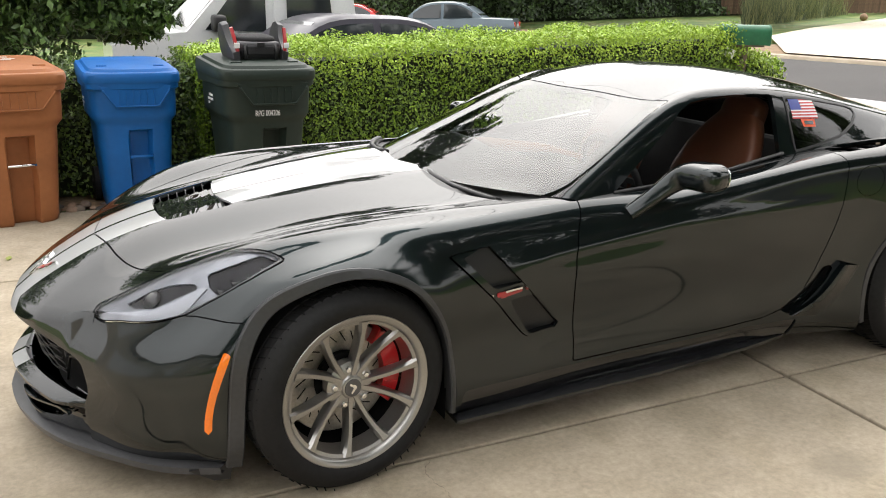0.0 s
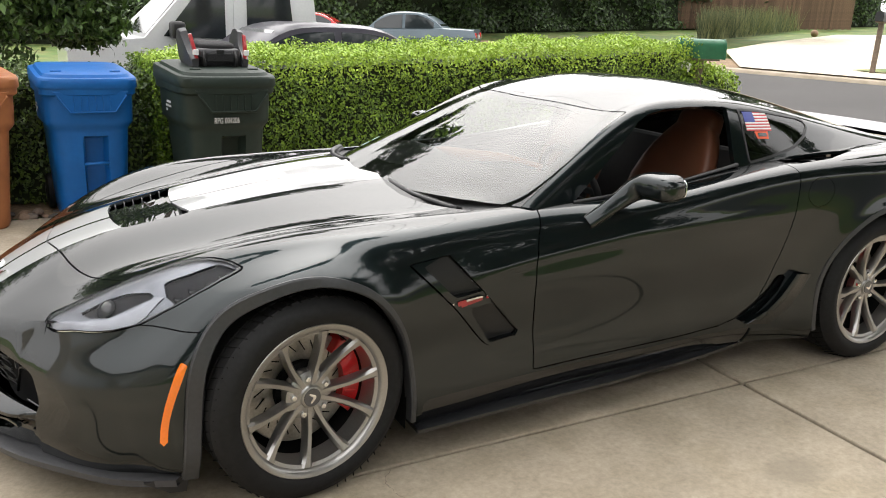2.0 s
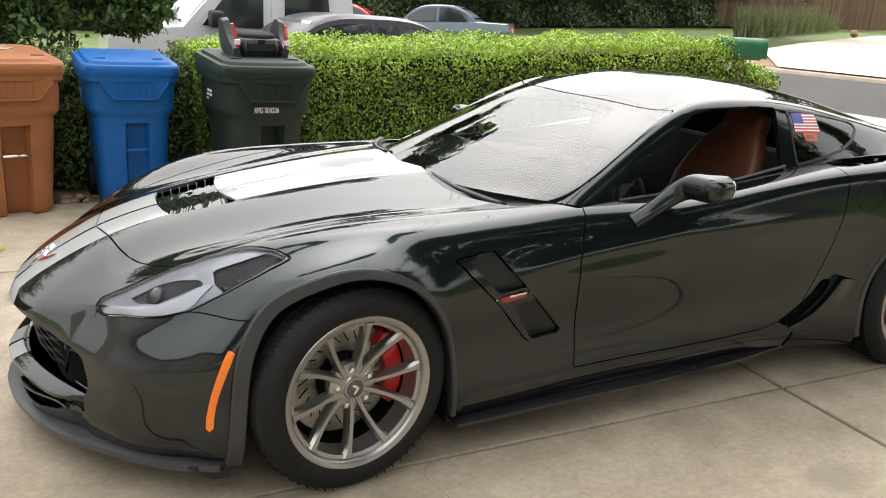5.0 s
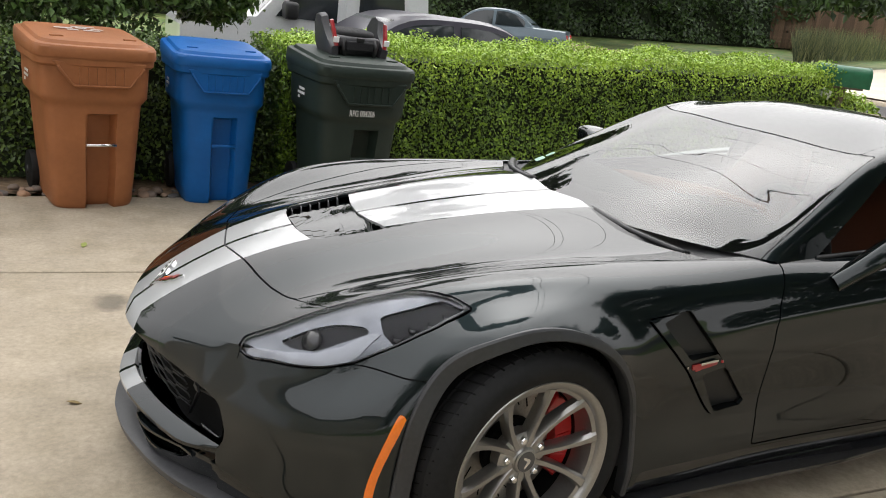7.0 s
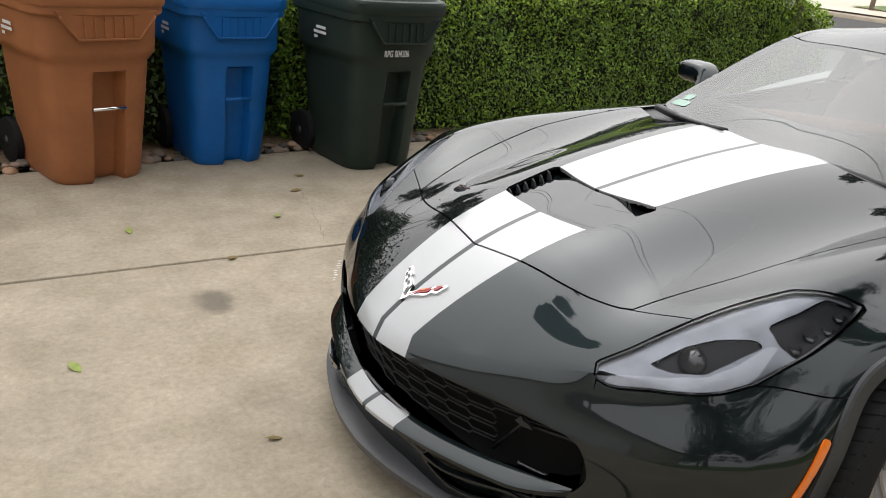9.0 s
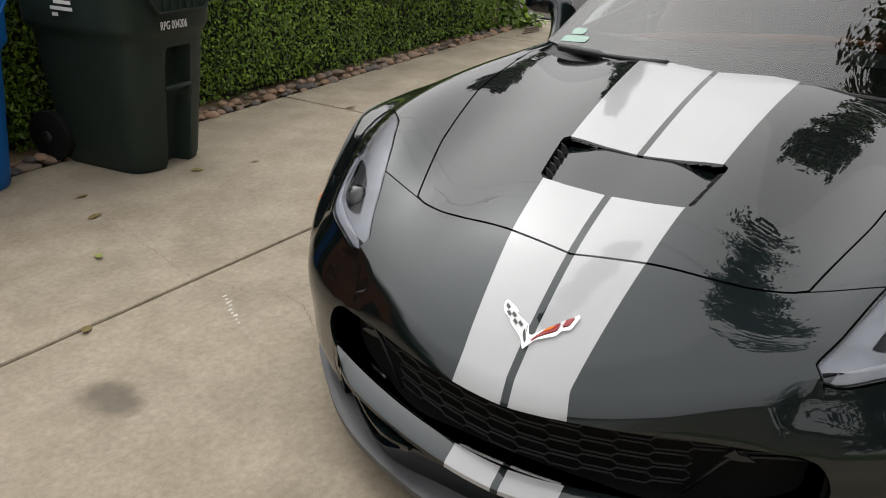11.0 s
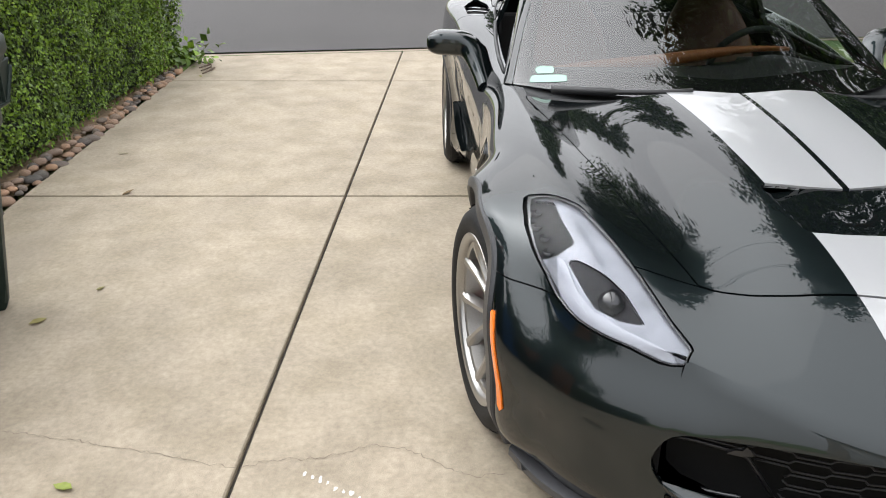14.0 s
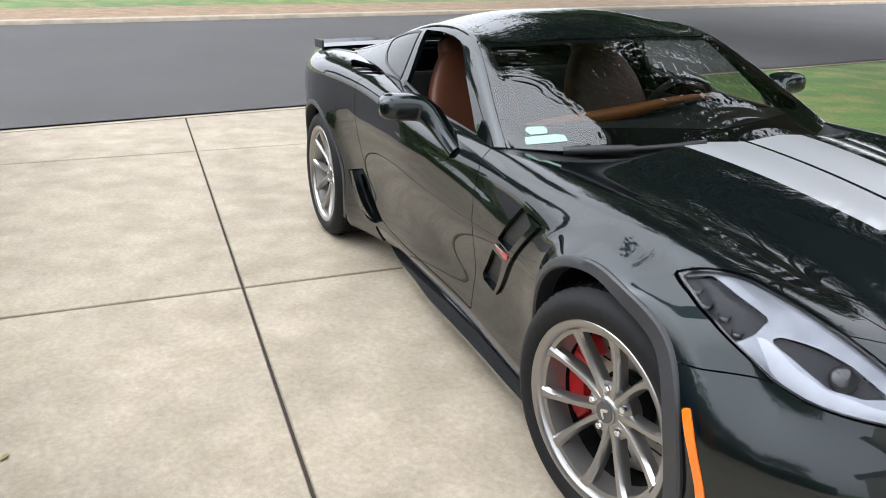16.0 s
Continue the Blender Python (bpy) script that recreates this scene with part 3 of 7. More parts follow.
def hedge_block(name, x0, x1, y0, y1, z_of, label, dense, leaf, seed, fresh=True, low=0.015, mat=LEAF):
    """A clipped hedge: a near-black core for the shade inside, leaves over its faces with uneven depth, fresher ones on
    top.
    """
    h = tagged(new(name), label, "hedge")
    g = np.random.default_rng(seed)
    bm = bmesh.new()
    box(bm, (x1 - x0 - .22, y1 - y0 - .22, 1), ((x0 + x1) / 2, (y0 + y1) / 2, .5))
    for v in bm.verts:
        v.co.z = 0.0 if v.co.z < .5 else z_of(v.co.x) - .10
    part("core", bm, CORE, h, "near-black core, shade inside the hedge put into its colour")

    def lumps(a, b):
        return np.array([noise.noise(Vector((u * 2.1, w * 2.1, seed))) for u, w in zip(a, b)]) * .085 + np.array([noise.noise(Vector((u * 7, w * 7, seed + 5))) for u, w in zip(a, b)]) * .055
    faces = []
    area = (x1 - x0) * 1.15
    k = int(area * dense)
    x = g.uniform(x0, x1, k)
    hz = np.array([z_of(v) for v in x])
    z = low + (hz - low) * g.uniform(0, 1, k) ** .9
    d = lumps(x, z) + g.uniform(-.09, .02, k)
    roundover = np.clip((z - hz + .12) / .12, 0, 1) ** 2 * .08
    c = np.stack([x, y0 - d + roundover, z], 1)
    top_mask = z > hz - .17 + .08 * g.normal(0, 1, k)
    nrm = np.tile([0, -1.0, .45], (k, 1))
    thin = z > low
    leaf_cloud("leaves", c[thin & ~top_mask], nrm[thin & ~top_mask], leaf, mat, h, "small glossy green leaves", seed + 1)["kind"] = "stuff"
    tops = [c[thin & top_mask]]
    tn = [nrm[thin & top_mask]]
    k = int((x1 - x0) * (y1 - y0) * dense)
    x, y = g.uniform(x0, x1, k), g.uniform(y0 + .02, y1, k)
    z = np.array([z_of(v) for v in x]) + lumps(x, y) + g.uniform(-.07, .03, k)
    z -= np.clip((y0 + .12 - y) / .12, 0, 1) ** 2 * .06
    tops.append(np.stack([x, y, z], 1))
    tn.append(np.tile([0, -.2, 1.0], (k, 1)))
    leaf_cloud("fresh_leaves", np.vstack(tops), np.vstack(tn), leaf, LEAF_NEW if fresh else mat, h, "fresh leaves on the clipped top, light and shade put into their colour", seed + 2)["kind"] = "stuff"
    # the two ends
    k = int((y1 - y0) * 1.2 * dense * 2)
    y, z = g.uniform(y0, y1, k), g.uniform(low, 1, k)
    e = g.integers(0, 2, k)
    xe = np.where(e == 0, x0, x1)
    z = z * np.array([z_of(v) for v in xe])
    c = np.stack([xe + (e * 2 - 1) * (lumps(y, z) + g.uniform(-.09, .02, k)), y, z], 1)
    leaf_cloud("end_leaves", c, np.stack([e * 2.0 - 1, np.zeros(k), np.full(k, .4)], 1), leaf, mat, h, "leaves at the hedge ends", seed + 3)["kind"] = "stuff"
    return h


hedge_block("hedge", .27, 5.75, 3.38, 4.55, lambda x: 1.05 + .042 * min(max(x, 0), 6.5), "clipped green boxwood hedge, fresh top growth brightened for the light", 5200, .030, 21)
hedge_block("shrub", 5.5, 6.35, 3.40, 4.5, lambda x: 1.22 - .30 * (x - 5.5), "low shaggy green shrub at the street end of the hedge", 2600, .042, 31)
hedge_block("low_hedge", -5.0, .30, 3.50, 4.4, lambda x: .94, "lower hedge behind the bins, shade put into its leaf colour", 2600, .036, 51, fresh=False, mat=LEAF_LOW)


def tree(name, base, trunk_h, crown, leaves, size, mat, label, seed, lean=(0, 0), trunk_r=.16, limbs=7):
    """A tapered trunk with limbs, and a crown of leaf clumps: crown is a list of (centre, radii)."""
    t = tagged(new(name), label, "tree")
    rnd = random.Random(seed)
    g = np.random.default_rng(seed)
    b = Vector(base)
    topp = b + Vector((lean[0], lean[1], trunk_h))
    bm = bmesh.new()
    mid = (b + topp) / 2 + Vector((rnd.uniform(-.1, .1), rnd.uniform(-.1, .1), 0))
    tube(bm, [b - Vector((0, 0, .1)), b + Vector((0, 0, .15)), mid, topp], [trunk_r * 1.35, trunk_r * 1.05, trunk_r * .85, trunk_r * .55], 12)
    part("trunk", bm, BARK, t, "rough brown trunk", True)
    for k in range(limbs):
        c, r = crown[k % len(crown)]
        end = Vector(c) + Vector((rnd.uniform(-.5, .5) * r[0], rnd.uniform(-.5, .5) * r[1], rnd.uniform(-.2, .4) * r[2]))
        start = b.lerp(topp, rnd.uniform(.6, 1.0))
        bm = bmesh.new()
        tube(bm, [start, start.lerp(end, .5) + Vector((0, 0, .15)), end], [trunk_r * .4, trunk_r * .25, trunk_r * .08], 7)
        part("limb", bm, BARK, t, "", True)
    cs = []
    for c, r in crown:
        share = int(leaves / len(crown))
        clumps = max(12, share // 55)
        d = g.normal(0, 1, (clumps, 3))
        d /= np.linalg.norm(d, axis=1, keepdims=True)
        cc = np.array(c) + d * np.array(r) * g.uniform(.35, 1.05, (clumps, 1))
        pick = g.integers(0, clumps, share)
        cs.append(cc[pick] + g.normal(0, 1, (share, 3)) * np.array(r) * .115)
    cs = np.vstack(cs)
    leaf_cloud("crown", cs, np.tile([0, 0, .8], (len(cs), 1)), size, mat, t, "uneven crown of many leaves", seed + 1, droop=.7)
    return t


# dark leafy tree over the bins
tree("leafy_tree", (-2.3, 5.2, 0), 1.7, [((-2.0, 5.0, 2.0), (1.6, .9, 1.0)), ((-.9, 4.75, 1.75), (.9, .7, .62)), ((-3.2, 4.9, 1.5), (1.2, .8, .9)), ((-.15, 4.8, 1.75), (.60, .45, .42)), ((-1.2, 4.7, 1.25), (.8, .5, .45)), ((-.15, 4.9, 1.32), (.45, .35, .24))],
     30000, .078, LEAF_TREE, "dark leafy tree hanging over the hedge and bins", 61, trunk_r=.11, limbs=12)
bm_leaf = bmesh.new()
prism(bm_leaf, [(0, -.035), (.014, -.015), (.016, .008), (0, .04), (-.015, .01), (-.013, -.015)], .0015, Matrix())
for v in bm_leaf.verts:
    v.co.z += 8 * v.co.x ** 2 + .004
leaf_mesh = bpy.data.meshes.new("fallen_leaf")
bm_leaf.to_mesh(leaf_mesh)
bm_leaf.free()
leaf_mesh.materials.append(LEAF_DRY)
rnd = random.Random(5)
for x, y in ((-.083, 2.373), (-.338, 2.02), (2.118, 2.622), (.05, 2.62), (-.197, 2.993), (.62, 2.48), (1.0, 2.95), (-1.081, .268), (-.72, .12), (1.688, 3.22), (5.5, 3.02), (-1.7, 2.4), (.9, 2.35), (-1.05, 2.05), (-1.5, .9), (-.731, 1.585), (2.9, 2.9)):
    ob = new("fallen_leaf", leaf_mesh)
    tagged(ob, "small dry leaf lying on the concrete", "leaf", "fallen leaves")
    s = rnd.uniform(.6, 1.1)
    ob.matrix_world = Matrix.Translation((x, y, .002)) @ Matrix.Rotation(rnd.uniform(0, 6.3), 4, "Z") @ pose(0, 0, 0, rnd.uniform(-10, 10), rnd.uniform(-10, 10), 0) @ Matrix.Scale(s, 4)

# border of river stones in front of the hedge
border = tagged(new("stone_border"), "border of mixed river stones under the hedge", "stones", kind="structure")
stone_meshes = []
for k in range(8):
    bm = bmesh.new()
    bmesh.ops.create_icosphere(bm, subdivisions=2, radius=1)
    for v in bm.verts:
        v.co *= 1 + .22 * noise.noise(v.co * 1.3 + Vector((k * 7, 0, 0)))
        v.co.z = max(v.co.z, -.45)
    me = bpy.data.meshes.new("stone")
    bm.to_mesh(me)
    bm.free()
    me.polygons.foreach_set("use_smooth", [True] * len(me.polygons))
    me.materials.append(STONE)
    stone_meshes.append(me)
rnd = random.Random(9)
x = -2.6
while x < 6.0:
    for row in range(2):
        s = rnd.uniform(.020, .046) * (1.05 if row == 0 else .85)
        ob = new("stone", rnd.choice(stone_meshes))
        ob.parent = border
        ob.matrix_basis = (Matrix.Translation((x + rnd.uniform(-.03, .03), hedge_edge(x) + .035 + .065 * row + rnd.uniform(-.03, .03), s * .28 + .02 * row - .01))
                           @ Matrix.Rotation(rnd.uniform(0, 6.3), 4, "Z") @ Matrix.Diagonal((s * rnd.uniform(.9, 1.4), s, s * rnd.uniform(.55, .8), 1)))
    x += rnd.uniform(.055, .095)
# ivy sprig and twigs at the hedge's street end
g = np.random.default_rng(77)
c = np.stack([g.normal(6.15, .16, 260), g.normal(3.35, .14, 260), np.abs(g.normal(.06, .10, 260))], 1)
tagged(leaf_cloud("ivy_sprig", c, np.tile([0, -.3, 1.0], (260, 1)), .08, LEAF, seed=78, aspect=.8), "sprawling green ivy at the hedge end", "plant", kind="stuff")
for k in range(3):
    bm = bmesh.new()
    tube(bm, [(5.6 + .15 * k, 3.02 + .05 * k, .012), (5.75 + .15 * k, 2.97 + .04 * k, .02), (5.92 + .13 * k, 2.98 + .06 * k, .012)], .007, 6)
    tagged(part("twig", bm, BARK, None), "dry brown twig on the concrete", "twig", "twigs")


# ---- the sports car: body surfaces ----
# Feature lines run from nose to tail: station, then x, y, z (origin on the ground under the front axle, x to the rear).
CENTRE = [(-.66, -.860, 0, .487), (-.60, -.80, 0, .535), (-.45, -.60, 0, .658), (-.25, -.36, 0, .735), (0, -.05, 0, .795), (.3, .28, 0, .84),
          (.6, .6, 0, .862), (1.0, 1.0, 0, .87), (1.95, 1.95, 0, .90), (2.7, 2.7, 0, .95), (3.2, 3.2, 0, .955), (3.5, 3.5, 0, .93)]
DOME = [(-.66, -.80, .25, .506), (-.60, -.75, .25, .546), (-.45, -.57, .25, .655), (-.25, -.34, .25, .732), (0, -.04, .265, .793), (.3, .285, .30, .836),
        (.6, .6, .35, .855), (1.0, 1.0, .36, .86), (1.95, 1.95, .36, .90), (2.7, 2.7, .36, .95), (3.2, 3.2, .35, .955), (3.5, 3.5, .32, .935)]
VALLEY = [(-.66, -.728, .40, .530), (-.60, -.675, .44, .560), (-.45, -.52, .46, .640), (-.25, -.30, .485, .700), (0, -.02, .51, .752), (.3, .29, .56, .793),
          (.6, .6, .61, .813), (1.0, 1.0, .61, .83), (1.95, 1.95, .57, .90), (2.7, 2.7, .56, .945), (3.2, 3.2, .54, .955), (3.5, 3.5, .5, .94)]
CROWN = [(-.66, -.69, .475, .540), (-.60, -.63, .56, .565), (-.45, -.475, .655, .652), (-.25, -.26, .705, .745), (0, 0, .725, .793), (.3, .3, .735, .808),
         (.6, .6, .735, .815), (.88, .88, .745, .818), (1.5, 1.5, .705, .858), (1.95, 1.95, .68, .908), (2.3, 2.3, .69, .94), (2.71, 2.71, .71, .962),
         (3.1, 3.1, .69, .968), (3.5, 3.5, .64, .945)]
SHOULDER = [(-.66, -.655, .53, .545), (-.60, -.59, .64, .560), (-.45, -.445, .745, .615), (-.25, -.25, .80, .69), (0, 0, .825, .738), (.3, .3, .828, .762),
            (.6, .6, .808, .772), (.88, .88, .80, .768), (1.5, 1.5, .826, .832), (1.95, 1.95, .838, .890), (2.3, 2.3, .855, .914), (2.71, 2.71, .872, .922),
            (3.1, 3.1, .815, .92), (3.5, 3.5, .71, .905)]
BELOW = [(-.66, -.665, .54, .51), (-.60, -.60, .652, .522), (-.45, -.452, .765, .567), (-.25, -.25, .833, .637), (0, 0, .865, .675), (.3, .3, .86, .70),
         (.6, .6, .832, .71), (.88, .88, .82, .705), (1.5, 1.5, .842, .785), (1.95, 1.95, .851, .845), (2.3, 2.3, .867, .868), (2.71, 2.71, .888, .862),
         (3.1, 3.1, .842, .865), (3.5, 3.5, .73, .85)]
WAIST = [(-.66, -.697, .572, .415), (-.60, -.636, .684, .42), (-.45, -.468, .824, .455), (-.25, -.255, .865, .53), (0, 0, .90, .57), (.3, .3, .885, .59),
         (.6, .6, .853, .60), (.88, .88, .838, .60), (1.5, 1.5, .843, .62), (1.95, 1.95, .848, .65), (2.3, 2.3, .872, .70), (2.71, 2.71, .902, .72),
         (3.1, 3.1, .852, .73), (3.5, 3.5, .745, .73)]
FLANK = [(-.66, -.702, .580, .30), (-.60, -.634, .684, .30), (-.45, -.467, .824, .315), (-.25, -.255, .86, .35), (0, 0, .89, .37), (.3, .3, .87, .38),
         (.6, .6, .835, .385), (.88, .88, .812, .38), (1.5, 1.5, .808, .40), (1.95, 1.95, .812, .41), (2.3, 2.3, .850, .43), (2.71, 2.71, .898, .45),
         (3.1, 3.1, .842, .46), (3.5, 3.5, .74, .47)]
SILL = [(-.66, -.70, .575, .20), (-.60, -.63, .675, .20), (-.45, -.465, .808, .19), (-.25, -.255, .85, .19), (0, 0, .88, .195), (.3, .3, .865, .18),
        (.6, .6, .845, .19), (.88, .88, .820, .20), (1.5, 1.5, .800, .21), (1.95, 1.95, .796, .21), (2.3, 2.3, .842, .20), (2.71, 2.71, .89, .22),
        (3.1, 3.1, .83, .24), (3.5, 3.5, .72, .27)]
UNDER = [(s, x, y - .035, max(z - .06, .135)) for s, x, y, z in SILL]
R_FRONT, R_REAR, BASE = 0.327, 0.338, 2.71


def loft(lines, stations, seg):
    """A sheet over both halves of the car from feature lines of the right half; columns are spaced by the length between the lines."""
    ctrl = np.stack([spline([r[0] for r in ln], [r[1:] for r in ln], stations) for ln in lines], 1)
    rows = []
    for c in ctrl:
        d = np.r_[0, np.cumsum(np.linalg.norm(np.diff(c, axis=0), axis=1) + 0.02)]
        at = np.concatenate([np.linspace(d[k], d[k + 1], seg, endpoint=False) for k in range(len(d) - 1)] + [[d[-1]]])
        # mirrored ahead of the first line so that the surface crosses the centre without a crease
        m = c[1:3][::-1] * (1, -1, 1)
        rows.append(spline(np.r_[-d[2], -d[1], d], np.vstack([m, c]), at))
    half = np.array(rows)
    half[:, 0, 1] = 0
    full = np.concatenate([(half * (1, -1, 1))[:, :0:-1], half], 1)
    k = np.arange(-(half.shape[1] - 1), half.shape[1]) / seg
    uv = np.stack(np.meshgrid(stations, k, indexing="ij"), -1)
    return full, uv


stations = np.r_[np.linspace(-.66, -.2, 44, endpoint=False), np.linspace(-.2, 3.5, 230)]
body_p, body_uv = loft([CENTRE, DOME, VALLEY, CROWN, SHOULDER, BELOW, WAIST, FLANK, SILL, UNDER], stations, 9)
# flared wheel arches: fullest over and ahead of the wheel, fading behind it
for cx, cz, r0, ahead, behind in ((BASE, R_REAR, 0.385, 0.012, 0.012),):
    r = np.hypot(body_p[..., 0] - cx, body_p[..., 2] - cz)
    low = np.clip((0.80 - body_p[..., 2]) / 0.12, 0, 1) * (np.abs(body_p[..., 1]) > 0.6)
    side = np.clip((body_p[..., 0] - cx) / 0.36, -1, 1)
    reach = np.where(side < 0, ahead - 0.03 * side ** 2 * (ahead > 0.05), ahead + (behind - ahead) * side)
    body_p[..., 1] += np.sign(body_p[..., 1]) * reach * low * np.exp(-((np.maximum(r - r0, 0)) / 0.075) ** 2) * np.clip(1 - (r0 - r) / 0.1, 0, 1)
# the front flare: strongest on top, narrow ahead, gone behind
r = np.hypot(body_p[..., 0], body_p[..., 2] - R_FRONT)
wide = np.abs(body_p[..., 1])
def eased(x, xs, ys, width=.05):
    """Linear interpolation with its corners rounded off."""
    return sum(w * np.interp(x + d * width, xs, ys) for d, w in ((-1, .1), (-.5, .2), (0, .4), (.5, .2), (1, .1)))


reach = eased(body_p[..., 0], [-.60, -.38, -.325, -.23, -.1, 0, .08, .18, .28, .42], [.0, .042, .043, .047, .089, .078, .072, .045, .012, .002])
spread = eased(body_p[..., 0], [-.34, -.1], [.12, .08])
low = np.clip((.86 - body_p[..., 2]) / .16, 0, 1) * np.clip((wide - .78) / .04, 0, 1)
body_p[..., 1] += np.sign(body_p[..., 1]) * reach * low * np.exp(-(np.maximum(r - .385, 0) / spread) ** 2) * np.clip(1 - (.375 - r) / .2, 0, 1)
# a soft crease along the doors, from the fender vents to the haunches
crease = np.interp(body_p[..., 0], [.5, .8, 1.26, 1.69, 2.14], [.632, .672, .722, .735, .738])
fade = np.clip((body_p[..., 0] - .52) / .2, 0, 1) * np.clip((2.2 - body_p[..., 0]) / .25, 0, 1) * (np.abs(body_p[..., 1]) > .6)
body_p[..., 1] += np.sign(body_p[..., 1]) * .007 * fade * np.exp(-((body_p[..., 2] - crease) / .026) ** 2)
BODY = Sheet.grid(body_p, body_uv)
# where the nose's first rows run along the shoulder, the normals are carried across from both sides
rows_n = BODY.n.reshape(*body_p.shape)
half_way = body_p.shape[1] // 2
for r in range(12):
    for s in (1, -1):
        inner, outer = rows_n[r, half_way + s * 24].copy(), rows_n[r, half_way + s * 37].copy()
        if min(float(rows_n[r, half_way + s * c] @ (inner + outer)) for c in range(25, 37)) < 1.2:
            for c in range(25, 37):
                v = inner + (outer - inner) * (c - 24) / 13
                rows_n[r, half_way + s * c] = v / np.linalg.norm(v)
BODY.n = rows_n.reshape(-1, 3)

# front fascia: hangs from the nose edge and meets the sides
first = body_p[0]
mid = len(first) // 2
edge = 4 * 9
top_edge = first[mid - edge:mid + edge + 1]
wall = first[mid + edge:]
drop = np.linspace(0, 1, len(wall))
fx = spline([0, .15, .45, .64, .74, .84, 1], [(-.860, .487), (-.885, .431), (-.866, .335), (-.848, .254), (-.884, .226), (-.875, .19), (-.865, .14)], drop)
fascia = np.zeros((len(wall), len(top_edge), 3))
for i in range(len(wall)):
    w = np.clip(np.abs(top_edge[:, 1]) / top_edge[-1, 1], 0, 1)[:, None] ** 1.5
    at_mid = np.array([fx[i, 0] - fx[0, 0], 0, fx[i, 1] - fx[0, 1]])
    # straight down over the first rows, so that the corner does not fold under the shoulder
    at_side = wall[i] - wall[0] if i > 8 else (wall[8] - wall[0]) * i / 8
    side = np.repeat(at_side[None], len(top_edge), 0)
    side[:, 1] *= np.sign(top_edge[:, 1])
    fascia[i] = top_edge + (1 - w) * at_mid + w * side
f_uv = np.stack(np.meshgrid(drop[::-1], np.linspace(-1, 1, len(top_edge)), indexing="ij"), -1)
FASCIA = Sheet.grid(fascia[::-1], f_uv)
# the fascia's corners turn into the fenders without a fold
body_n = BODY.n.reshape(*body_p.shape)[0]
soft_n = FASCIA.n.reshape(*fascia.shape)
outward = np.stack([np.full(fascia.shape[:2], -.8), .5 * np.sign(fascia[..., 1]), np.full(fascia.shape[:2], .3)], -1)
soft_n *= np.where((soft_n * outward).sum(2, keepdims=True) < 0, -1, 1)
for k in range(16):
    t = (1 - k / 16) ** 2 * (1 + 2 * k / 16)
    for col, edge_n in ((k, body_n[mid - edge::-1]), (-1 - k, body_n[mid + edge:])):
        soft_n[:, col] = soft_n[:, col] * (1 - t) + edge_n[::-1] * t
# and its top edge rolls over from the nose
for i, d in enumerate(drop[::-1]):
    t = np.clip(1 - d / .24, 0, 1) ** 1.5
    soft_n[i] = soft_n[i] * (1 - t) + body_n[mid - edge:mid + edge + 1] * t
soft_n /= np.linalg.norm(soft_n, axis=2, keepdims=True)
FASCIA.n = soft_n.reshape(-1, 3)

# cabin: windscreen, roof and side glass
G_CENTRE = [(.85, .50, 0, .835), (1.1, .87, 0, .989), (1.4, 1.26, 0, 1.140), (1.7, 1.62, 0, 1.222), (2.05, 2.03, 0, 1.218), (2.5, 2.5, 0, 1.15), (2.9, 2.9, 0, 1.055), (3.2, 3.2, 0, .975)]
G_RAIL = [(.85, .85, .735, .826), (1.1, 1.1, .665, .975), (1.4, 1.4, .585, 1.128), (1.7, 1.7, .562, 1.165), (2.05, 2.05, .535, 1.148), (2.5, 2.5, .50, 1.075), (2.9, 2.9, .50, 1.0), (3.2, 3.2, .52, .955)]
G_SIDE = [(.85, .865, .742, .822), (1.1, 1.1, .698, .90), (1.4, 1.4, .655, .985), (1.7, 1.7, .635, 1.02), (2.05, 2.05, .61, 1.035), (2.5, 2.5, .575, 1.005), (2.9, 2.9, .56, .97), (3.2, 3.2, .56, .945)]
G_BELT = [(.85, .87, .746, .812), (1.1, 1.1, .724, .81), (1.4, 1.4, .707, .84), (1.7, 1.7, .69, .875), (2.05, 2.05, .668, .91), (2.5, 2.5, .65, .93), (2.9, 2.9, .62, .935), (3.2, 3.2, .6, .92)]
cab_st = np.linspace(.85, 3.2, 150)
# glass and roof bow evenly from the centre line out to the rail
bowed = lambda f, k: [(c[0], c[1] + (r[1] - c[1]) * k, r[2] * f, c[3] + (r[3] - c[3]) * f ** 2.4) for c, r in zip(G_CENTRE, G_RAIL)]
cab_p, cab_uv = loft([G_CENTRE, bowed(.5, .22), bowed(.9, .79), G_RAIL, G_SIDE, G_BELT], cab_st, 12)
v = np.abs(cab_uv[..., 1])
cab_uv[..., 1] = np.sign(cab_uv[..., 1]) * np.where(v < 1, v, np.where(v < 2, 1 + .8 * (v - 1), np.where(v < 3, 1.8 + .2 * (v - 2), v - 1)))
CABIN = Sheet.grid(cab_p, cab_uv)


# ---- the sports car: panels cut from the body surfaces ----
car = tagged(new("sports_car"), "dark grey sports coupe with twin silver stripes, parked on concrete", "car")


def both(points):
    """A closed plan outline, symmetric about the car's centre line, from its right half (front to rear)."""
    return [(x, y) for x, y in points] + [(x, -y) for x, y in reversed(points)]



def side_of(f, s):
    """Limits a cut to one side of the car (s = 1: right, -1: left)."""
    return lambda p, uv: np.where(p[:, 1] * s > 0.2, f(p, uv), 9.0)


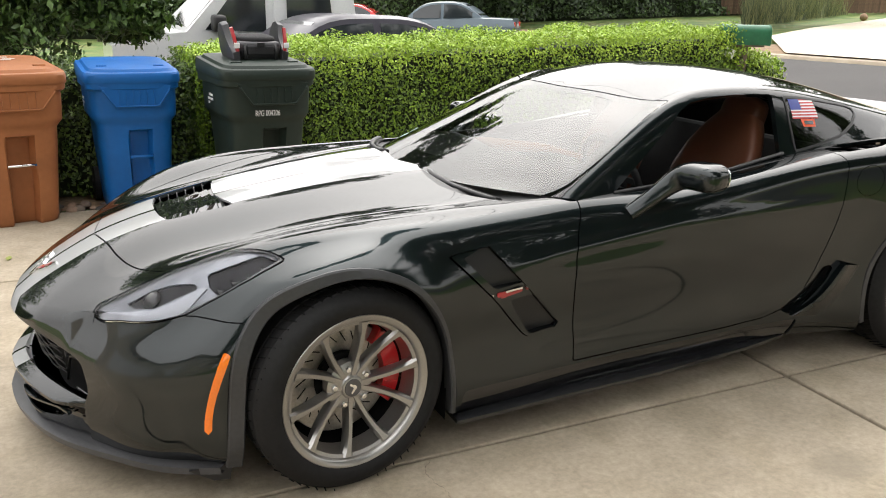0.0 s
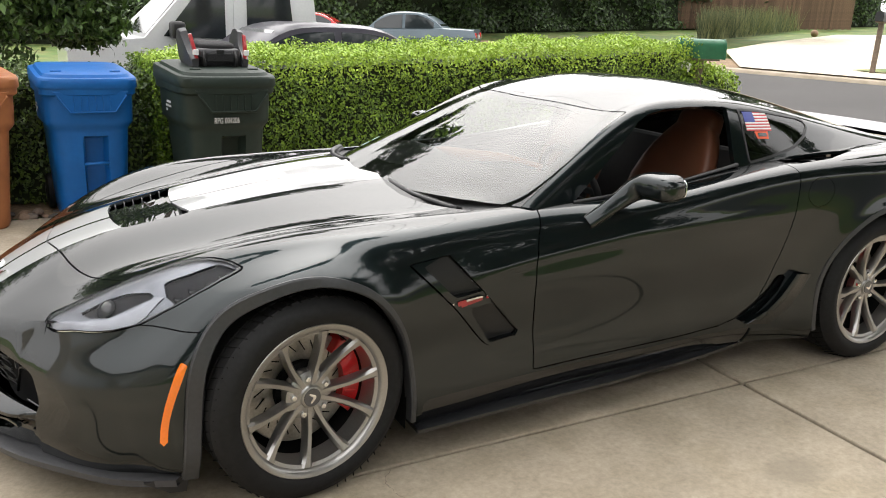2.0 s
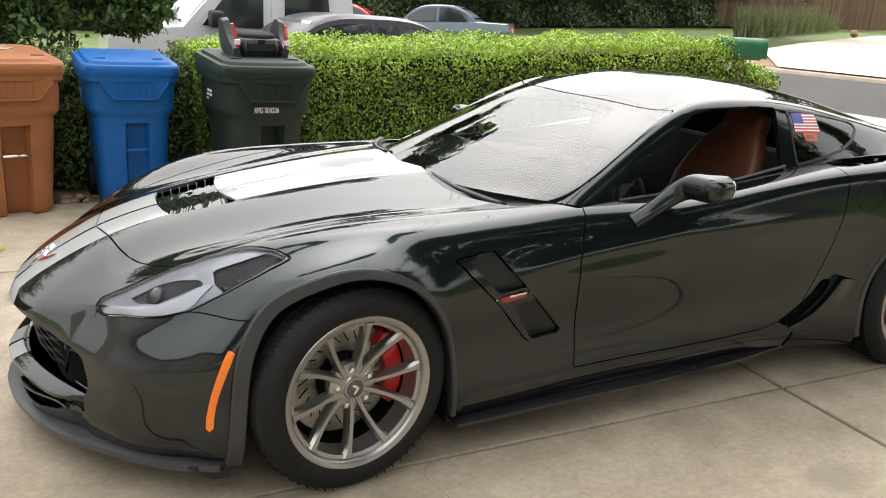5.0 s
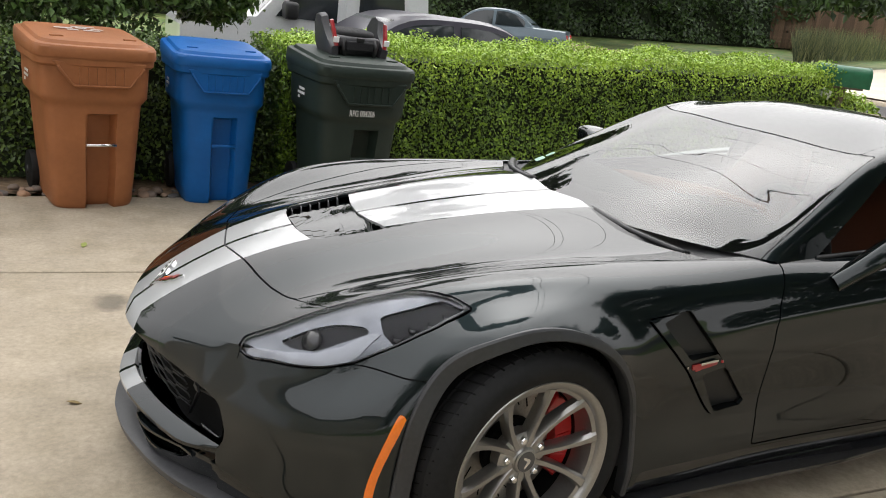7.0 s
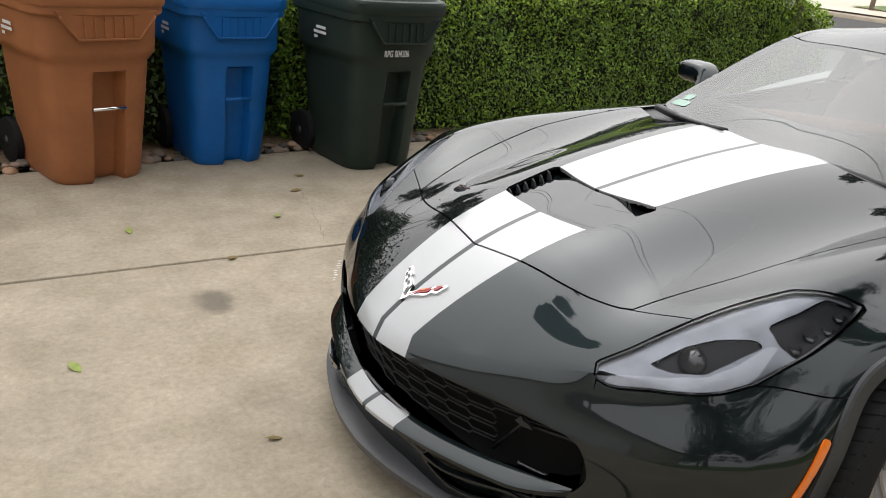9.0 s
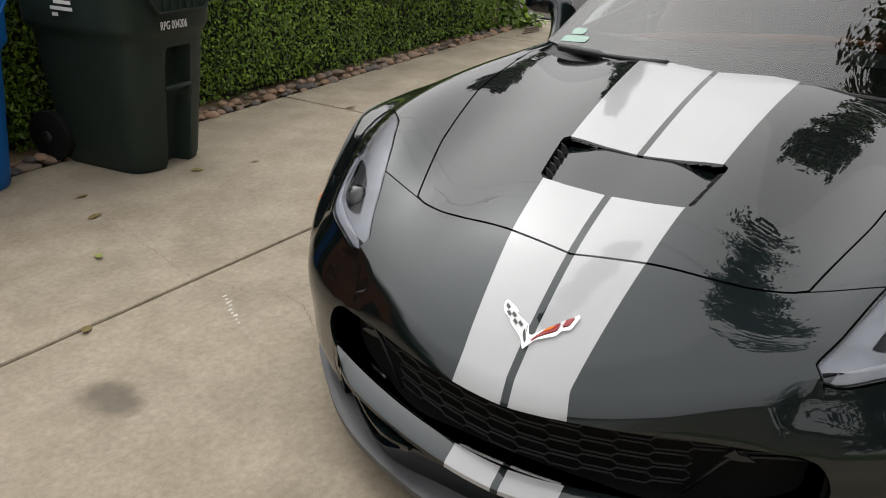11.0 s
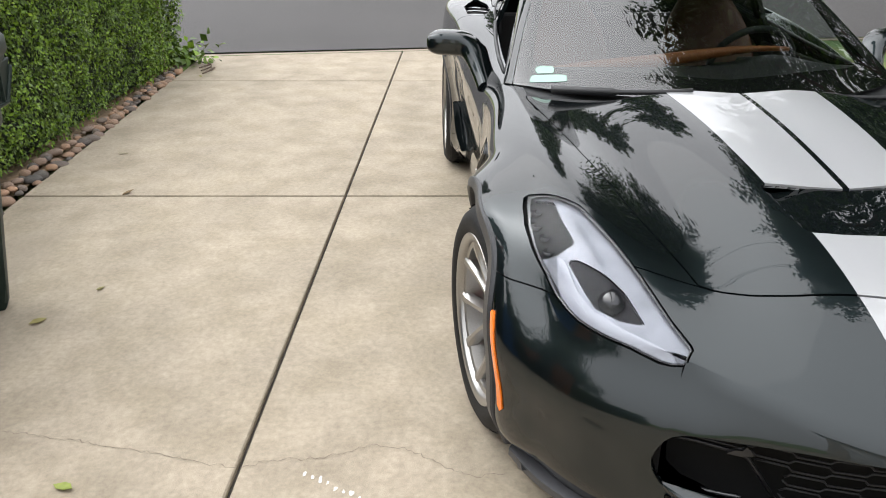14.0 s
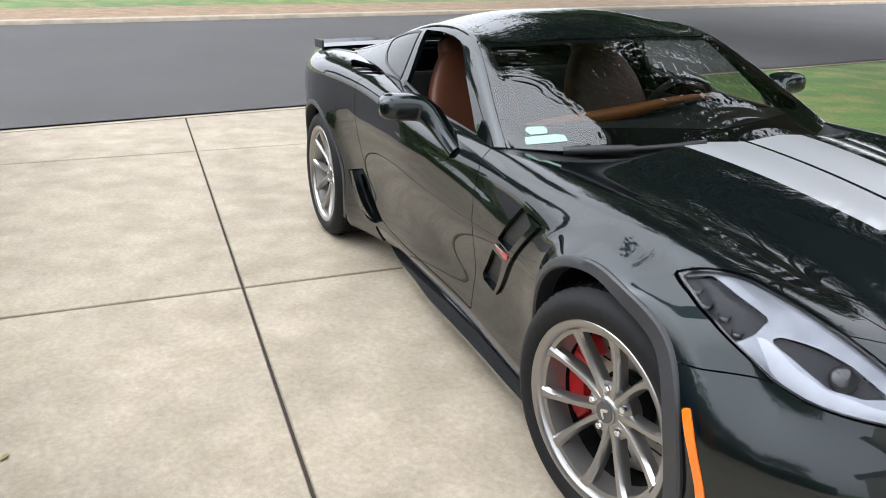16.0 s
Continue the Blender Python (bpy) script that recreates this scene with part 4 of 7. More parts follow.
# the front arch is taller ahead of the wheel than a circle
front_arch = outline([(-.352, -.2), (-.352, .10), (-.350, .20), (-.345, .28), (-.338, .38), (-.325, .49), (-.29, .575), (-.24, .64), (-.16, .69), (-.08, .715), (0, .723), (.08, .715), (.16, .685),
                      (.235, .63), (.29, .56), (.335, .47), (.36, .37), (.375, .25), (.38, .10), (.38, -.2)], 0, 2)


def arch_distance(p):
    return np.minimum(front_arch(p, None), np.hypot(p[:, 0] - BASE, p[:, 2] - R_REAR) - 0.405) + np.where(np.abs(p[:, 1]) > .55, 0, 9)


def trim_width(p):
    return np.interp(p[:, 0], [-.35, -.2, 0, .2, .35, 2.0, 2.71, 3.1], [.048, .044, .034, .025, .016, .022, .026, .026])


PANELS = BODY.cut(lambda p, uv: arch_distance(p))
REST = PANELS[1]
body_side = BODY.p[(np.abs(BODY.p[:, 1]) > .55) & (BODY.p[:, 2] > .05)]


def side_width(x, z):
    """Half width of the body at a point of its side view."""
    d = np.hypot(body_side[:, 0] - x, body_side[:, 2] - z)
    k = np.argsort(d)[:10]
    w = 1 / (d[k] + .004) ** 2
    return float((np.abs(body_side[k, 1]) * w).sum() / w.sum())


for s in (1, -1):
    for name, front in (("front", True), ("rear", False)):
        if front:
            way = smooth_line([(-.351, .13), (-.350, .20), (-.345, .28), (-.338, .38), (-.325, .49), (-.29, .575), (-.24, .64), (-.16, .69), (-.08, .715), (0, .723), (.08, .715), (.16, .685),
                               (.235, .63), (.29, .56), (.335, .47), (.36, .37), (.372, .25), (.378, .16)], 5)
        else:
            way = [(BASE - .405 * math.cos(a), R_REAR + .405 * math.sin(a)) for a in np.linspace(radians(-22), radians(202), 60)]
        way = np.array([q[:2] for q in way])
        tang = np.gradient(way, axis=0)
        tang /= np.linalg.norm(tang, axis=1, keepdims=True)
        inward = np.stack([tang[:, 1], -tang[:, 0]], 1)
        wide = np.array([side_width(x, z) for x, z in way])
        for _ in range(6):
            wide = np.convolve(np.r_[wide[0], wide, wide[-1]], [.25, .5, .25], "valid")
        lip = trim_width(np.stack([way[:, 0], wide, way[:, 1]], 1))
        # a band of even width that stands a little proud of the fender, with a rolled inner edge
        proud = np.interp(way[:, 0], [-.35, 0, .38], [.012, .010, .003]) if front else np.full(len(way), .004)
        rows = []
        for (x, z), (ix, iz), y, w, h in zip(way, inward, wide, lip, proud):
            rows.append([(x - .001 * ix, s * (y - .02), z - .001 * iz), (x - .001 * ix, s * (y + h * .55), z - .001 * iz), (x + .004 * ix, s * (y + h), z + .004 * iz),
                         (x + (w - .005) * ix, s * (y + h * 1.5), z + (w - .005) * iz), (x + w * ix, s * (y + h * 1.5 - .006), z + w * iz), (x + (w + .002) * ix, s * (y - .05), z + (w + .002) * iz)])
        vs = [p for row in rows for p in row]
        fs = [(6 * k + j, 6 * k + 6 + j, 6 * k + 7 + j, 6 * k + 1 + j) if s < 0 else (6 * k + j, 6 * k + 1 + j, 6 * k + 7 + j, 6 * k + 6 + j) for k in range(len(rows) - 1) for j in range(5)]
        mesh_object("arch_trim", vs, fs, LIP, car, "matt dark grey wheel arch trim", True).data.set_sharp_from_angle(angle=radians(28))

# opening under the cabin
cabin_plan = both([(.50, .02), (.53, .20), (.53, .33), (.55, .43), (.70, .60), (.86, .715), (1.07, .705), (1.5, .69), (1.95, .665), (2.4, .645), (2.9, .61), (3.12, .52), (3.14, .02)])
REST = REST.cut(lambda p, uv: np.maximum(outline(cabin_plan, 0, 1)(p, uv), 0.72 - p[:, 2]))[1]

# headlights
lamp_line = [(-.657, .527), (-.640, .511), (-.58, .543), (-.477, .585), (-.364, .632), (-.25, .686), (-.178, .754), (-.145, .792), (-.15, .83), (-.25, .87), (-.46, .86), (-.63, .70), (-.667, .545)]
lamp_foot = lambda x: np.interp(x, [-.66, -.641, -.597, -.496, -.428, -.385, -.278, -.214, -.14], [.541, .532, .551, .573, .594, .617, .680, .712, .742])


def lamp_area(s):
    """Distance to a headlight's outline: its plan above, its lower edge by height."""
    f = outline([(x, y * s) for x, y in lamp_line], 0, 1)
    return lambda p, uv: np.maximum(f(p, uv), (lamp_foot(p[:, 0]) - p[:, 2]) * .9)


LAMPS = {}
for s in (1, -1):
    LAMPS[s], REST = REST.gap(lamp_area(s), 0.002)

# bonnet
bonnet_line = both([(-.606, 0.001), (-.590, .10), (-.577, .17), (-.562, .27), (-.543, .36), (-.520, .43), (-.503, .463), (-.38, .502), (-.248, .543), (.065, .615),
                    (.36, .66), (.60, .692), (.66, .690), (.62, .60), (.545, .50), (.505, .42), (.495, .33), (.515, .22), (.545, .10), (.555, .001)])
f_bonnet = outline(bonnet_line, 0, 1)
BONNET, REST = REST.gap(lambda p, uv: np.maximum(f_bonnet(p, uv), 0.5 - p[:, 2]), 0.0024)
COWL, REST = REST.cut(lambda p, uv: np.maximum(np.abs(p[:, 1]) - .685, np.maximum(np.abs(p[:, 0] - .66) - .2, 0.7 - p[:, 2])))
for s in (1, -1):
    COWL.offset(-0.012).cut(lambda p, uv: -p[:, 1] * s)[0].to_part("cowl_panel", TRIM, car, "black cowl panel below the windscreen")

# front bumper
bumper_line = both([(-1.1, .001), (-.606, .001)][:1] + [(-1.1, 1.2), (-.29, 1.2), (-.295, .90), (-.378, .825), (-.431, .775), (-.44, .70), (-.45, .60), (-.503, .466), (-.520, .43),
                    (-.543, .36), (-.562, .27), (-.577, .17), (-.590, .10), (-.606, .001)])
f_bumper_plan = outline(bumper_line, 0, 1)
BUMPER, REST = REST.gap(lambda p, uv: np.minimum(f_bumper_plan(p, uv), np.maximum(p[:, 2] - .592, p[:, 0] + .15)), 0.0016)
BUMPER = BUMPER.joined(FASCIA)
grille_line = [(0, .434), (.13, .438), (.31, .434), (.41, .424), (.48, .418), (.53, .413), (.558, .402), (.576, .385), (.588, .360), (.594, .335), (.588, .308), (.572, .283), (.545, .262), (.40, .256), (.2, .262), (0, .264)]
f_grille = outline([(y, z) for y, z in grille_line] + [(-y, z) for y, z in reversed(grille_line)], 1, 2)
GRILLE, BUMPER = BUMPER.cut(lambda p, uv: np.maximum(f_grille(p, uv), p[:, 0] + .60))
BUMPER = BUMPER.cut(lambda p, uv: np.maximum(np.abs(p[:, 2] - .242) - .0185, np.maximum(np.abs(p[:, 1]) - .56, p[:, 0] + .60)))[1]
CHIN, BUMPER = BUMPER.cut(lambda p, uv: np.maximum(p[:, 2] - .2235, np.maximum(np.abs(p[:, 1]) - .545, p[:, 0] + .60)))

# twin stripes
stripe_out = lambda x: np.interp(x, [-.87, -.845, -.575, -.41, -.19, .53], [.127, .118, .155, .170, .196, .252])
f_stripe = lambda p, uv: np.maximum(np.abs(p[:, 1]) - stripe_out(p[:, 0]), .0085 - np.abs(p[:, 1]))


def with_stripes(sheet, name, mat, label, rim):
    lines, plain = sheet.cut(f_stripe)
    base = plain.to_part(name, mat, car, label, rim)
    for s in (1, -1):
        half = lines.cut(lambda p, uv: -p[:, 1] * s)[0]
        front, back = half.cut(lambda p, uv: p[:, 0] + .402) if half.faces else (half, half)
        for piece in (front, *(back.cut(lambda p, uv: p[:, 0] + .185) if back.faces else ())):
            for one in piece.pieces():
                one.to_part("stripe", STRIPE, base, "silver painted racing stripe", rim)
    return base


scoop_line = both([(-.412, .001), (-.408, .10), (-.392, .185), (-.19, .214), (-.175, .204), (-.198, .10), (-.204, .001)])
SCOOP, BONNET = BONNET.cut(outline(scoop_line, 0, 1))
bonnet = with_stripes(BONNET, "bonnet", PAINT, "dark grey bonnet with twin silver stripes", 0.012)
bumper = with_stripes(BUMPER, "front_bumper", PAINT, "dark grey front bumper with silver stripe ends", 0.015)
# the bar under the grille: an almost level shelf with a folded front edge
def bar_piece(name, y0, y1, mat, parent, label):
    vs, fs = [], []
    ys = np.linspace(y0, y1, max(3, int((y1 - y0) / .02)))
    for y in ys:
        f = (abs(y) / .54) ** 1.6
        x, up, tip = -.900 + .165 * f, .020 * (abs(y) / .55) ** 2, np.clip((abs(y) - .44) / .125, 0, 1) ** 2
        for dx, z in ((.03, .240), (.004, .258), (0, .263), (-.038 + .034 * tip, .2465 + .014 * tip), (-.046 + .040 * tip, .240 + .016 * tip), (-.046 + .046 * tip, .230 + .012 * tip), (-.010 + .010 * tip, .222 + .012 * tip)):
            vs.append((x + dx, y, z + up))
    for k in range(len(ys) - 1):
        for j in range(6):
            a = 7 * k + j
            fs.append((a, a + 1, a + 8, a + 7))
    ob = mesh_object(name, vs, fs, mat, parent, label, True)
    ob.data.set_sharp_from_angle(angle=radians(30))
    return ob


bar = bar_piece("lower_grille_bar", -.0085, .0085, PAINT, car, "dark glossy bar under the grille")
for s in (1, -1):
    bar_piece("bar_wing", min(s * .127, s * .565), max(s * .127, s * .565), PAINT, bar, "dark glossy end of the bar")
    bar_piece("bar_stripe", min(s * .0085, s * .127), max(s * .0085, s * .127), STRIPE, bar, "silver stripe end")
chin_sheet = CHIN.offset(-0.010)
chin_sheet.p[:, 0] -= .042 * np.exp(-((np.abs(chin_sheet.p[:, 1]) - .33) / .13) ** 2)
pockets = {}
for s in (1, -1):
    f_pocket = outline([(s * y, z) for y, z in ((.235, .216), (.44, .217), (.47, .208), (.43, .182), (.36, .170), (.32, .176))], 1, 2)
    pockets[s], chin_sheet = chin_sheet.cut(lambda p, uv: f_pocket(p, uv) - .008)
    rim_sheet, hole_sheet = [a for a in pockets[s].cut(f_pocket)][::-1]
    pockets[s] = (rim_sheet, hole_sheet)
chin = chin_sheet.to_part("chin", PAINT, car, "glossy lower chin panel")
for s in (1, -1):
    pockets[s][0].offset(.006).to_part("pocket_frame", PAINT, chin, "glossy frame round a corner pocket", .02)
    pockets[s][1].offset(-.012).to_part("corner_pocket", PAINT, chin, "dark glossy corner pocket", -.012)

# bonnet vent: nearly flush louvre blades over a black recess, open at both ends
vent_floor = SCOOP.offset(-0.075)
bonnet_vent = vent_floor.to_part("bonnet_vent", SHADOWED, bonnet, "black louvred bonnet vent", -0.068)
for k in range(7):
    x0 = -.403 + .0318 * k
    blade = SCOOP.cut(lambda p, uv: np.maximum(np.maximum(x0 - p[:, 0], p[:, 0] - x0 - .0290), np.abs(p[:, 1]) - np.interp(p[:, 0], [-.39, -.19], [.176, .205])))[0]
    tilt = np.clip((blade.p[:, 0] - x0) / .0290, 0, 1)
    ends = np.clip((np.abs(blade.p[:, 1]) - .075) / .11, 0, 1)
    blade.p[:, 2] -= .006 * (1 - tilt) + .001 + .024 * ends * ends * (3 - 2 * ends)
    blade.to_part("louvre", PAINT, bonnet_vent, "", 0.004)
    for s in (1, -1):
        if k < 6:
            # upright divider at the end of each slot
            xd = x0 + .029
            zd = float(SCOOP.p[np.argmin(np.hypot(SCOOP.p[:, 0] - xd, SCOOP.p[:, 1] - s * .19)), 2])
            yd = float(np.interp(xd, [-.39, -.19], [.182, .211]))
            bm = bmesh.new()
            prism(bm, [(yd, -.004), (yd - .012, -.010), (yd - .030, -.034), (yd - .055, -.047), (yd, -.060)], .003, Matrix(((0, 0, 1, xd), (s, 0, 0, 0), (0, 1, 0, zd), (0, 0, 0, 1))))
            part("divider", bm, SPLIT, bonnet_vent)

# doors
door_line = [(.890, .86), (.845, .745), (.828, .655), (.828, .55), (.841, .44), (.850, .33), (.848, .248), (1.2, .252), (1.6, .258), (1.80, .268), (1.89, .290), (2.0, .360), (2.045, .45),
             (2.072, .56), (2.093, .68), (2.105, .80), (2.108, .90), (2.09, .98), (.89, .98)]
DOORS = {}
for s in (1, -1):
    DOORS[s], REST = REST.gap(side_of(outline(door_line, 0, 2), s), 0.0024)

# rocker below the doors, then side vents, rear intakes, haunch vents and the filler flap in what is left
ROCKER, REST = REST.cut(lambda p, uv: np.maximum(np.maximum(p[:, 2] - .236, .40 - p[:, 0]), p[:, 0] - 2.0))
for s in (1, -1):
    ROCKER.offset(-0.006).cut(lambda p, uv: -p[:, 1] * s)[0].to_part("rocker_panel", GLOSS, car, "gloss black rocker panel")
vent_line = [(.340, .708), (.493, .721), (.782, .404), (.768, .390), (.660, .378), (.638, .388), (.513, .537)]
vent_holes = ([(.388, .694), (.520, .740), (.665, .592), (.505, .580)], [(.562, .532), (.700, .544), (.830, .404), (.772, .396), (.658, .388)])
intake_line = [(2.150, .470), (2.085, .462), (2.050, .405), (1.970, .345), (1.872, .302), (1.935, .268), (1.975, .272), (2.055, .335), (2.115, .392)]
haunch_line = [(2.11, .755), (2.15, .793), (2.35, .797), (2.62, .716), (2.45, .668), (2.28, .664), (2.14, .695)]
for s in (1, -1):
    f = side_of(outline(vent_line, 0, 2), s)
    VENT, REST = REST.gap(f, .0016)
    frame_sheet = VENT
    for hole in vent_holes:
        frame_sheet = frame_sheet.cut(side_of(outline(hole, 0, 2), s))[1]
    # the painted frame stands proud along its front edge and dies into the fender behind
    ahead = lambda p: np.clip(((p[:, 0] - .34) * .70 + (p[:, 2] - .708) * .71) / .16, 0, 1)
    frame_sheet.p = frame_sheet.p + frame_sheet.n * (.010 - .011 * ahead(frame_sheet.p))[:, None]
    fv = frame_sheet.to_part("fender_vent", PAINT, car, "dark grey fender vent frame with a small badge", 0.030)
    backing = Sheet(VENT.p - VENT.n * (.030 - .024 * ahead(VENT.p))[:, None], VENT.n, VENT.uv, VENT.faces)
    backing.to_part("vent_panel", VENTGREY, fv, "dark grey panel inside the vent")
    for name, mat, quad, lift in (("badge_end", CHROME, [(.487, .566), (.503, .5675), (.516, .546), (.503, .544)], .013), ("badge_plate", RED, [(.505, .5675), (.540, .570), (.552, .551), (.518, .546)], .013),
                                  ("badge_tail", RED, [(.542, .562), (.630, .569), (.634, .564), (.554, .551)], .011), ("badge_bar", CHROME, [(.542, .571), (.626, .577), (.630, .571), (.544, .5635)], .012)):
        piece = VENT.refined(4).cut(side_of(outline(quad, 0, 2), s))[0]
        if piece.faces:
            piece.offset(lift).to_part(name, mat, fv, "", 0.004)
    HOLE, REST = REST.cut(side_of(outline(intake_line, 0, 2), s))
    HOLE.offset(-0.045).to_part("rear_brake_intake", SHADOWED, car, "black air intake ahead of the rear wheel")
    # the fender's leading edge stands out behind the intake and scoops air in
    rows = []
    for k in np.linspace(0, 1, 15):
        x0, z0 = [float(v) for v in spline([0, .35, .7, 1], [(2.172, .470), (2.112, .392), (2.035, .318), (1.945, .264)], [k])[0]]
        x0, out, back = x0 + .004, .012 + .022 * math.sin(math.pi * min(1, .25 + .62 * k)), .10 + .05 * k
        row = []
        for dx, lift in ((.012, -.050), (.002, out - .010), (0, out - .002), (.006, out), (.4 * back, out * .66), (.75 * back, out * .25), (back, .0015)):
            row.append((x0 + dx, s * (side_width(x0 + dx, z0 - .15 * dx) + lift), z0 - .15 * dx))
        rows.append(row)
    vs = [q for row in rows for q in row]
    fs = [(7 * k + j, 7 * k + 7 + j, 7 * k + 8 + j, 7 * k + 1 + j) for k in range(len(rows) - 1) for j in range(6)]
    if s > 0:
        fs = [f[::-1] for f in fs]
    flange = mesh_object("intake_flange", vs, fs, PAINT, car, "dark grey scoop edge behind the intake", True)
    flange.data.set_sharp_from_angle(angle=radians(40))
    HV, REST = REST.cut(lambda p, uv: np.maximum(outline([(x, y * s) for x, y in haunch_line], 0, 1)(p, uv), .8 - p[:, 2]))
    hv = HV.offset(-0.035).to_part("haunch_vent", SHADOWED, car, "black cooling vent on the rear haunch")
    for k in range(3):
        x0 = 2.22 + .10 * k
        sl = HV.cut(lambda p, uv: np.abs(p[:, 0] - x0) - .012)[0]
        if sl.faces:
            sl.offset(-0.018).to_part("vane", GLOSS, hv, "", 0.004)
flap, REST = REST.gap(side_of(outline([(2.235 + .075 * math.cos(a), .822 + .062 * math.sin(a)) for a in np.linspace(0, 2 * math.pi, 24, endpoint=False)], 0, 2), -1), 0.0012)
flap.to_part("fuel_flap", PAINT, car, "round dark grey fuel filler flap", 0.006)
for s in (1, -1):
    fender = REST.cut(lambda p, uv: np.where((p[:, 1] * s > 0) & (p[:, 0] < 1.4), -1.0, 1.0))[0]
    fender.to_part("fender", PAINT, car, "glossy dark grey front fender", 0.012)
rear = REST.cut(lambda p, uv: 1.4 - p[:, 0])[0]
for s in (1, -1):
    rear.cut(lambda p, uv: -p[:, 1] * s)[0].to_part("rear_quarter", PAINT, car, "glossy dark grey rear quarter panel", 0.012)
# closed tail behind the last station
tail = [tuple(v) for v in body_p[-1]]
mesh_object("tail_panel", tail + [(3.56, 0, .60)], [(i + 1, i, len(tail)) for i in range(len(tail) - 1)], PAINT, car, "dark grey tail panel", False)
# dark structure under the gaps
under = BODY.cut(lambda p, uv: arch_distance(p) - 0.004)[1].cut(lambda p, uv: np.maximum(outline(cabin_plan, 0, 1)(p, uv) - .004, 0.70 - p[:, 2]))[1]
for s in (1, -1):
    under = under.cut(lamp_area(s))[1]
    for ln in (vent_line, intake_line):
        under = under.cut(side_of(outline(ln, 0, 2), s))[1]
    under = under.cut(lambda p, uv: np.maximum(outline([(x, y * s) for x, y in haunch_line], 0, 1)(p, uv), .8 - p[:, 2]))[1]
under = under.cut(lambda p, uv: outline(scoop_line, 0, 1)(p, uv) + np.where(p[:, 2] > .5, 0, 9))[1]
under.offset(-0.013).to_part("inner_structure", SHADOWED, car, "black inner structure behind the panel gaps")

for s in (1, -1):
    door = DOORS[s].to_part("door", PAINT, car, "glossy dark grey door with its window lowered", 0.014)
    # handle: a vertical flush grip at the rear edge
    bm = bmesh.new()
    box(bm, (.045, .016, .062), (2.075, s * .842, .853), pose(0, 0, 0, 8 * s, 0, 0), 0.007, 3)
    part("door_handle", bm, PAINT, door, "flush door handle", True)
    bm = bmesh.new()
    box(bm, (1.02, .03, .42), (1.50, s * .70, .60), bevel=0.012)
    part("door_card", bm, DASH, door, "black inner door trim")
    bm = bmesh.new()
    tube(bm, [(1.04, s * .722, .829), (1.3, s * .716, .845), (1.6, s * .70, .872), (1.93, s * .672, .917)], 0.008, 6)
    part("window_seal", bm, TRIM, door, "black rubber window seal", True)

# ---- headlights ----
guide_line = [(-.357, .752), (-.378, .738), (-.454, .722), (-.511, .697), (-.565, .643), (-.628, .557), (-.644, .538), (-.641, .560), (-.590, .642), (-.530, .706), (-.466, .745), (-.412, .757)]
pocket_line = [(-.572, .592), (-.50, .622), (-.45, .656), (-.388, .712), (-.378, .733), (-.42, .720), (-.465, .706), (-.507, .690), (-.548, .645)]
rear_pocket = [(-.350, .709), (-.274, .728), (-.20, .737), (-.15, .79), (-.17, .806), (-.277, .806), (-.327, .786), (-.352, .749)]
front_pocket = [(-.418, .765), (-.362, .768), (-.345, .802), (-.402, .790), (-.452, .762)]
for s in (1, -1):
    lamp = LAMPS[s].to_part("headlight", LENS, car, "clear headlight lens", 0.006)
    lamp.visible_shadow = False
    bowl = LAMPS[s].offset(-0.013)
    dark_area = bowl
    pocket, dark_area = bowl.cut(outline([(x, y * s) for x, y in pocket_line], 0, 1))
    rear_p, dark_area = dark_area.cut(outline([(x, y * s) for x, y in rear_pocket], 0, 1))
    up_p, dark_area = dark_area.cut(outline([(x, y * s) for x, y in front_pocket], 0, 1))
    dark_area.to_part("lamp_bezel", LAMPSILVER, lamp, "silver grey lamp bezel", 0.02)
    for sheet in (pocket, rear_p, up_p):
        sheet.offset(-0.009).to_part("lamp_pocket", POCKET, lamp, "black lamp pocket", -0.009)
    LAMPS[s].offset(-0.008).cut(outline([(x, y * s) for x, y in guide_line], 0, 1))[0].to_part("light_guide", LAMPWHITE, lamp, "white daytime light guide", 0.004)
    border = LAMPS[s].cut(lambda p, uv: lamp_area(s)(p, uv) + 0.0045)[1]
    border.offset(-0.004).to_part("lamp_seal", GLOSS, lamp, "black lamp seal", 0.03)
    c = pocket.p.mean(0)
    bm = bmesh.new()
    lathe(bm, [(.030, -.012), (.030, .004), (.026, .006), (.020, .012), (.001, .016)], Matrix.Translation(c + np.array([-.03, -s * .015, -.014])) @ Vector((-.75, s * .25, .6)).to_track_quat("Z", "Y").to_matrix().to_4x4(), 24)
    part("projector", bm, GLOSS, lamp, "round projector lens", True)
    for k in range(4):
        q = rear_p.p[np.argmin(np.hypot(rear_p.p[:, 0] + .32 - .042 * k, np.abs(rear_p.p[:, 1]) - .765 - .006 * k))]
        bm = bmesh.new()
        lathe(bm, [(.013, 0), (.015, .012), (.008, .006), (.001, .004)], Matrix.Translation(q + np.array([0, 0, -.016])), 16)
        part("indicator_cell", bm, GLOSS, lamp, "", True)

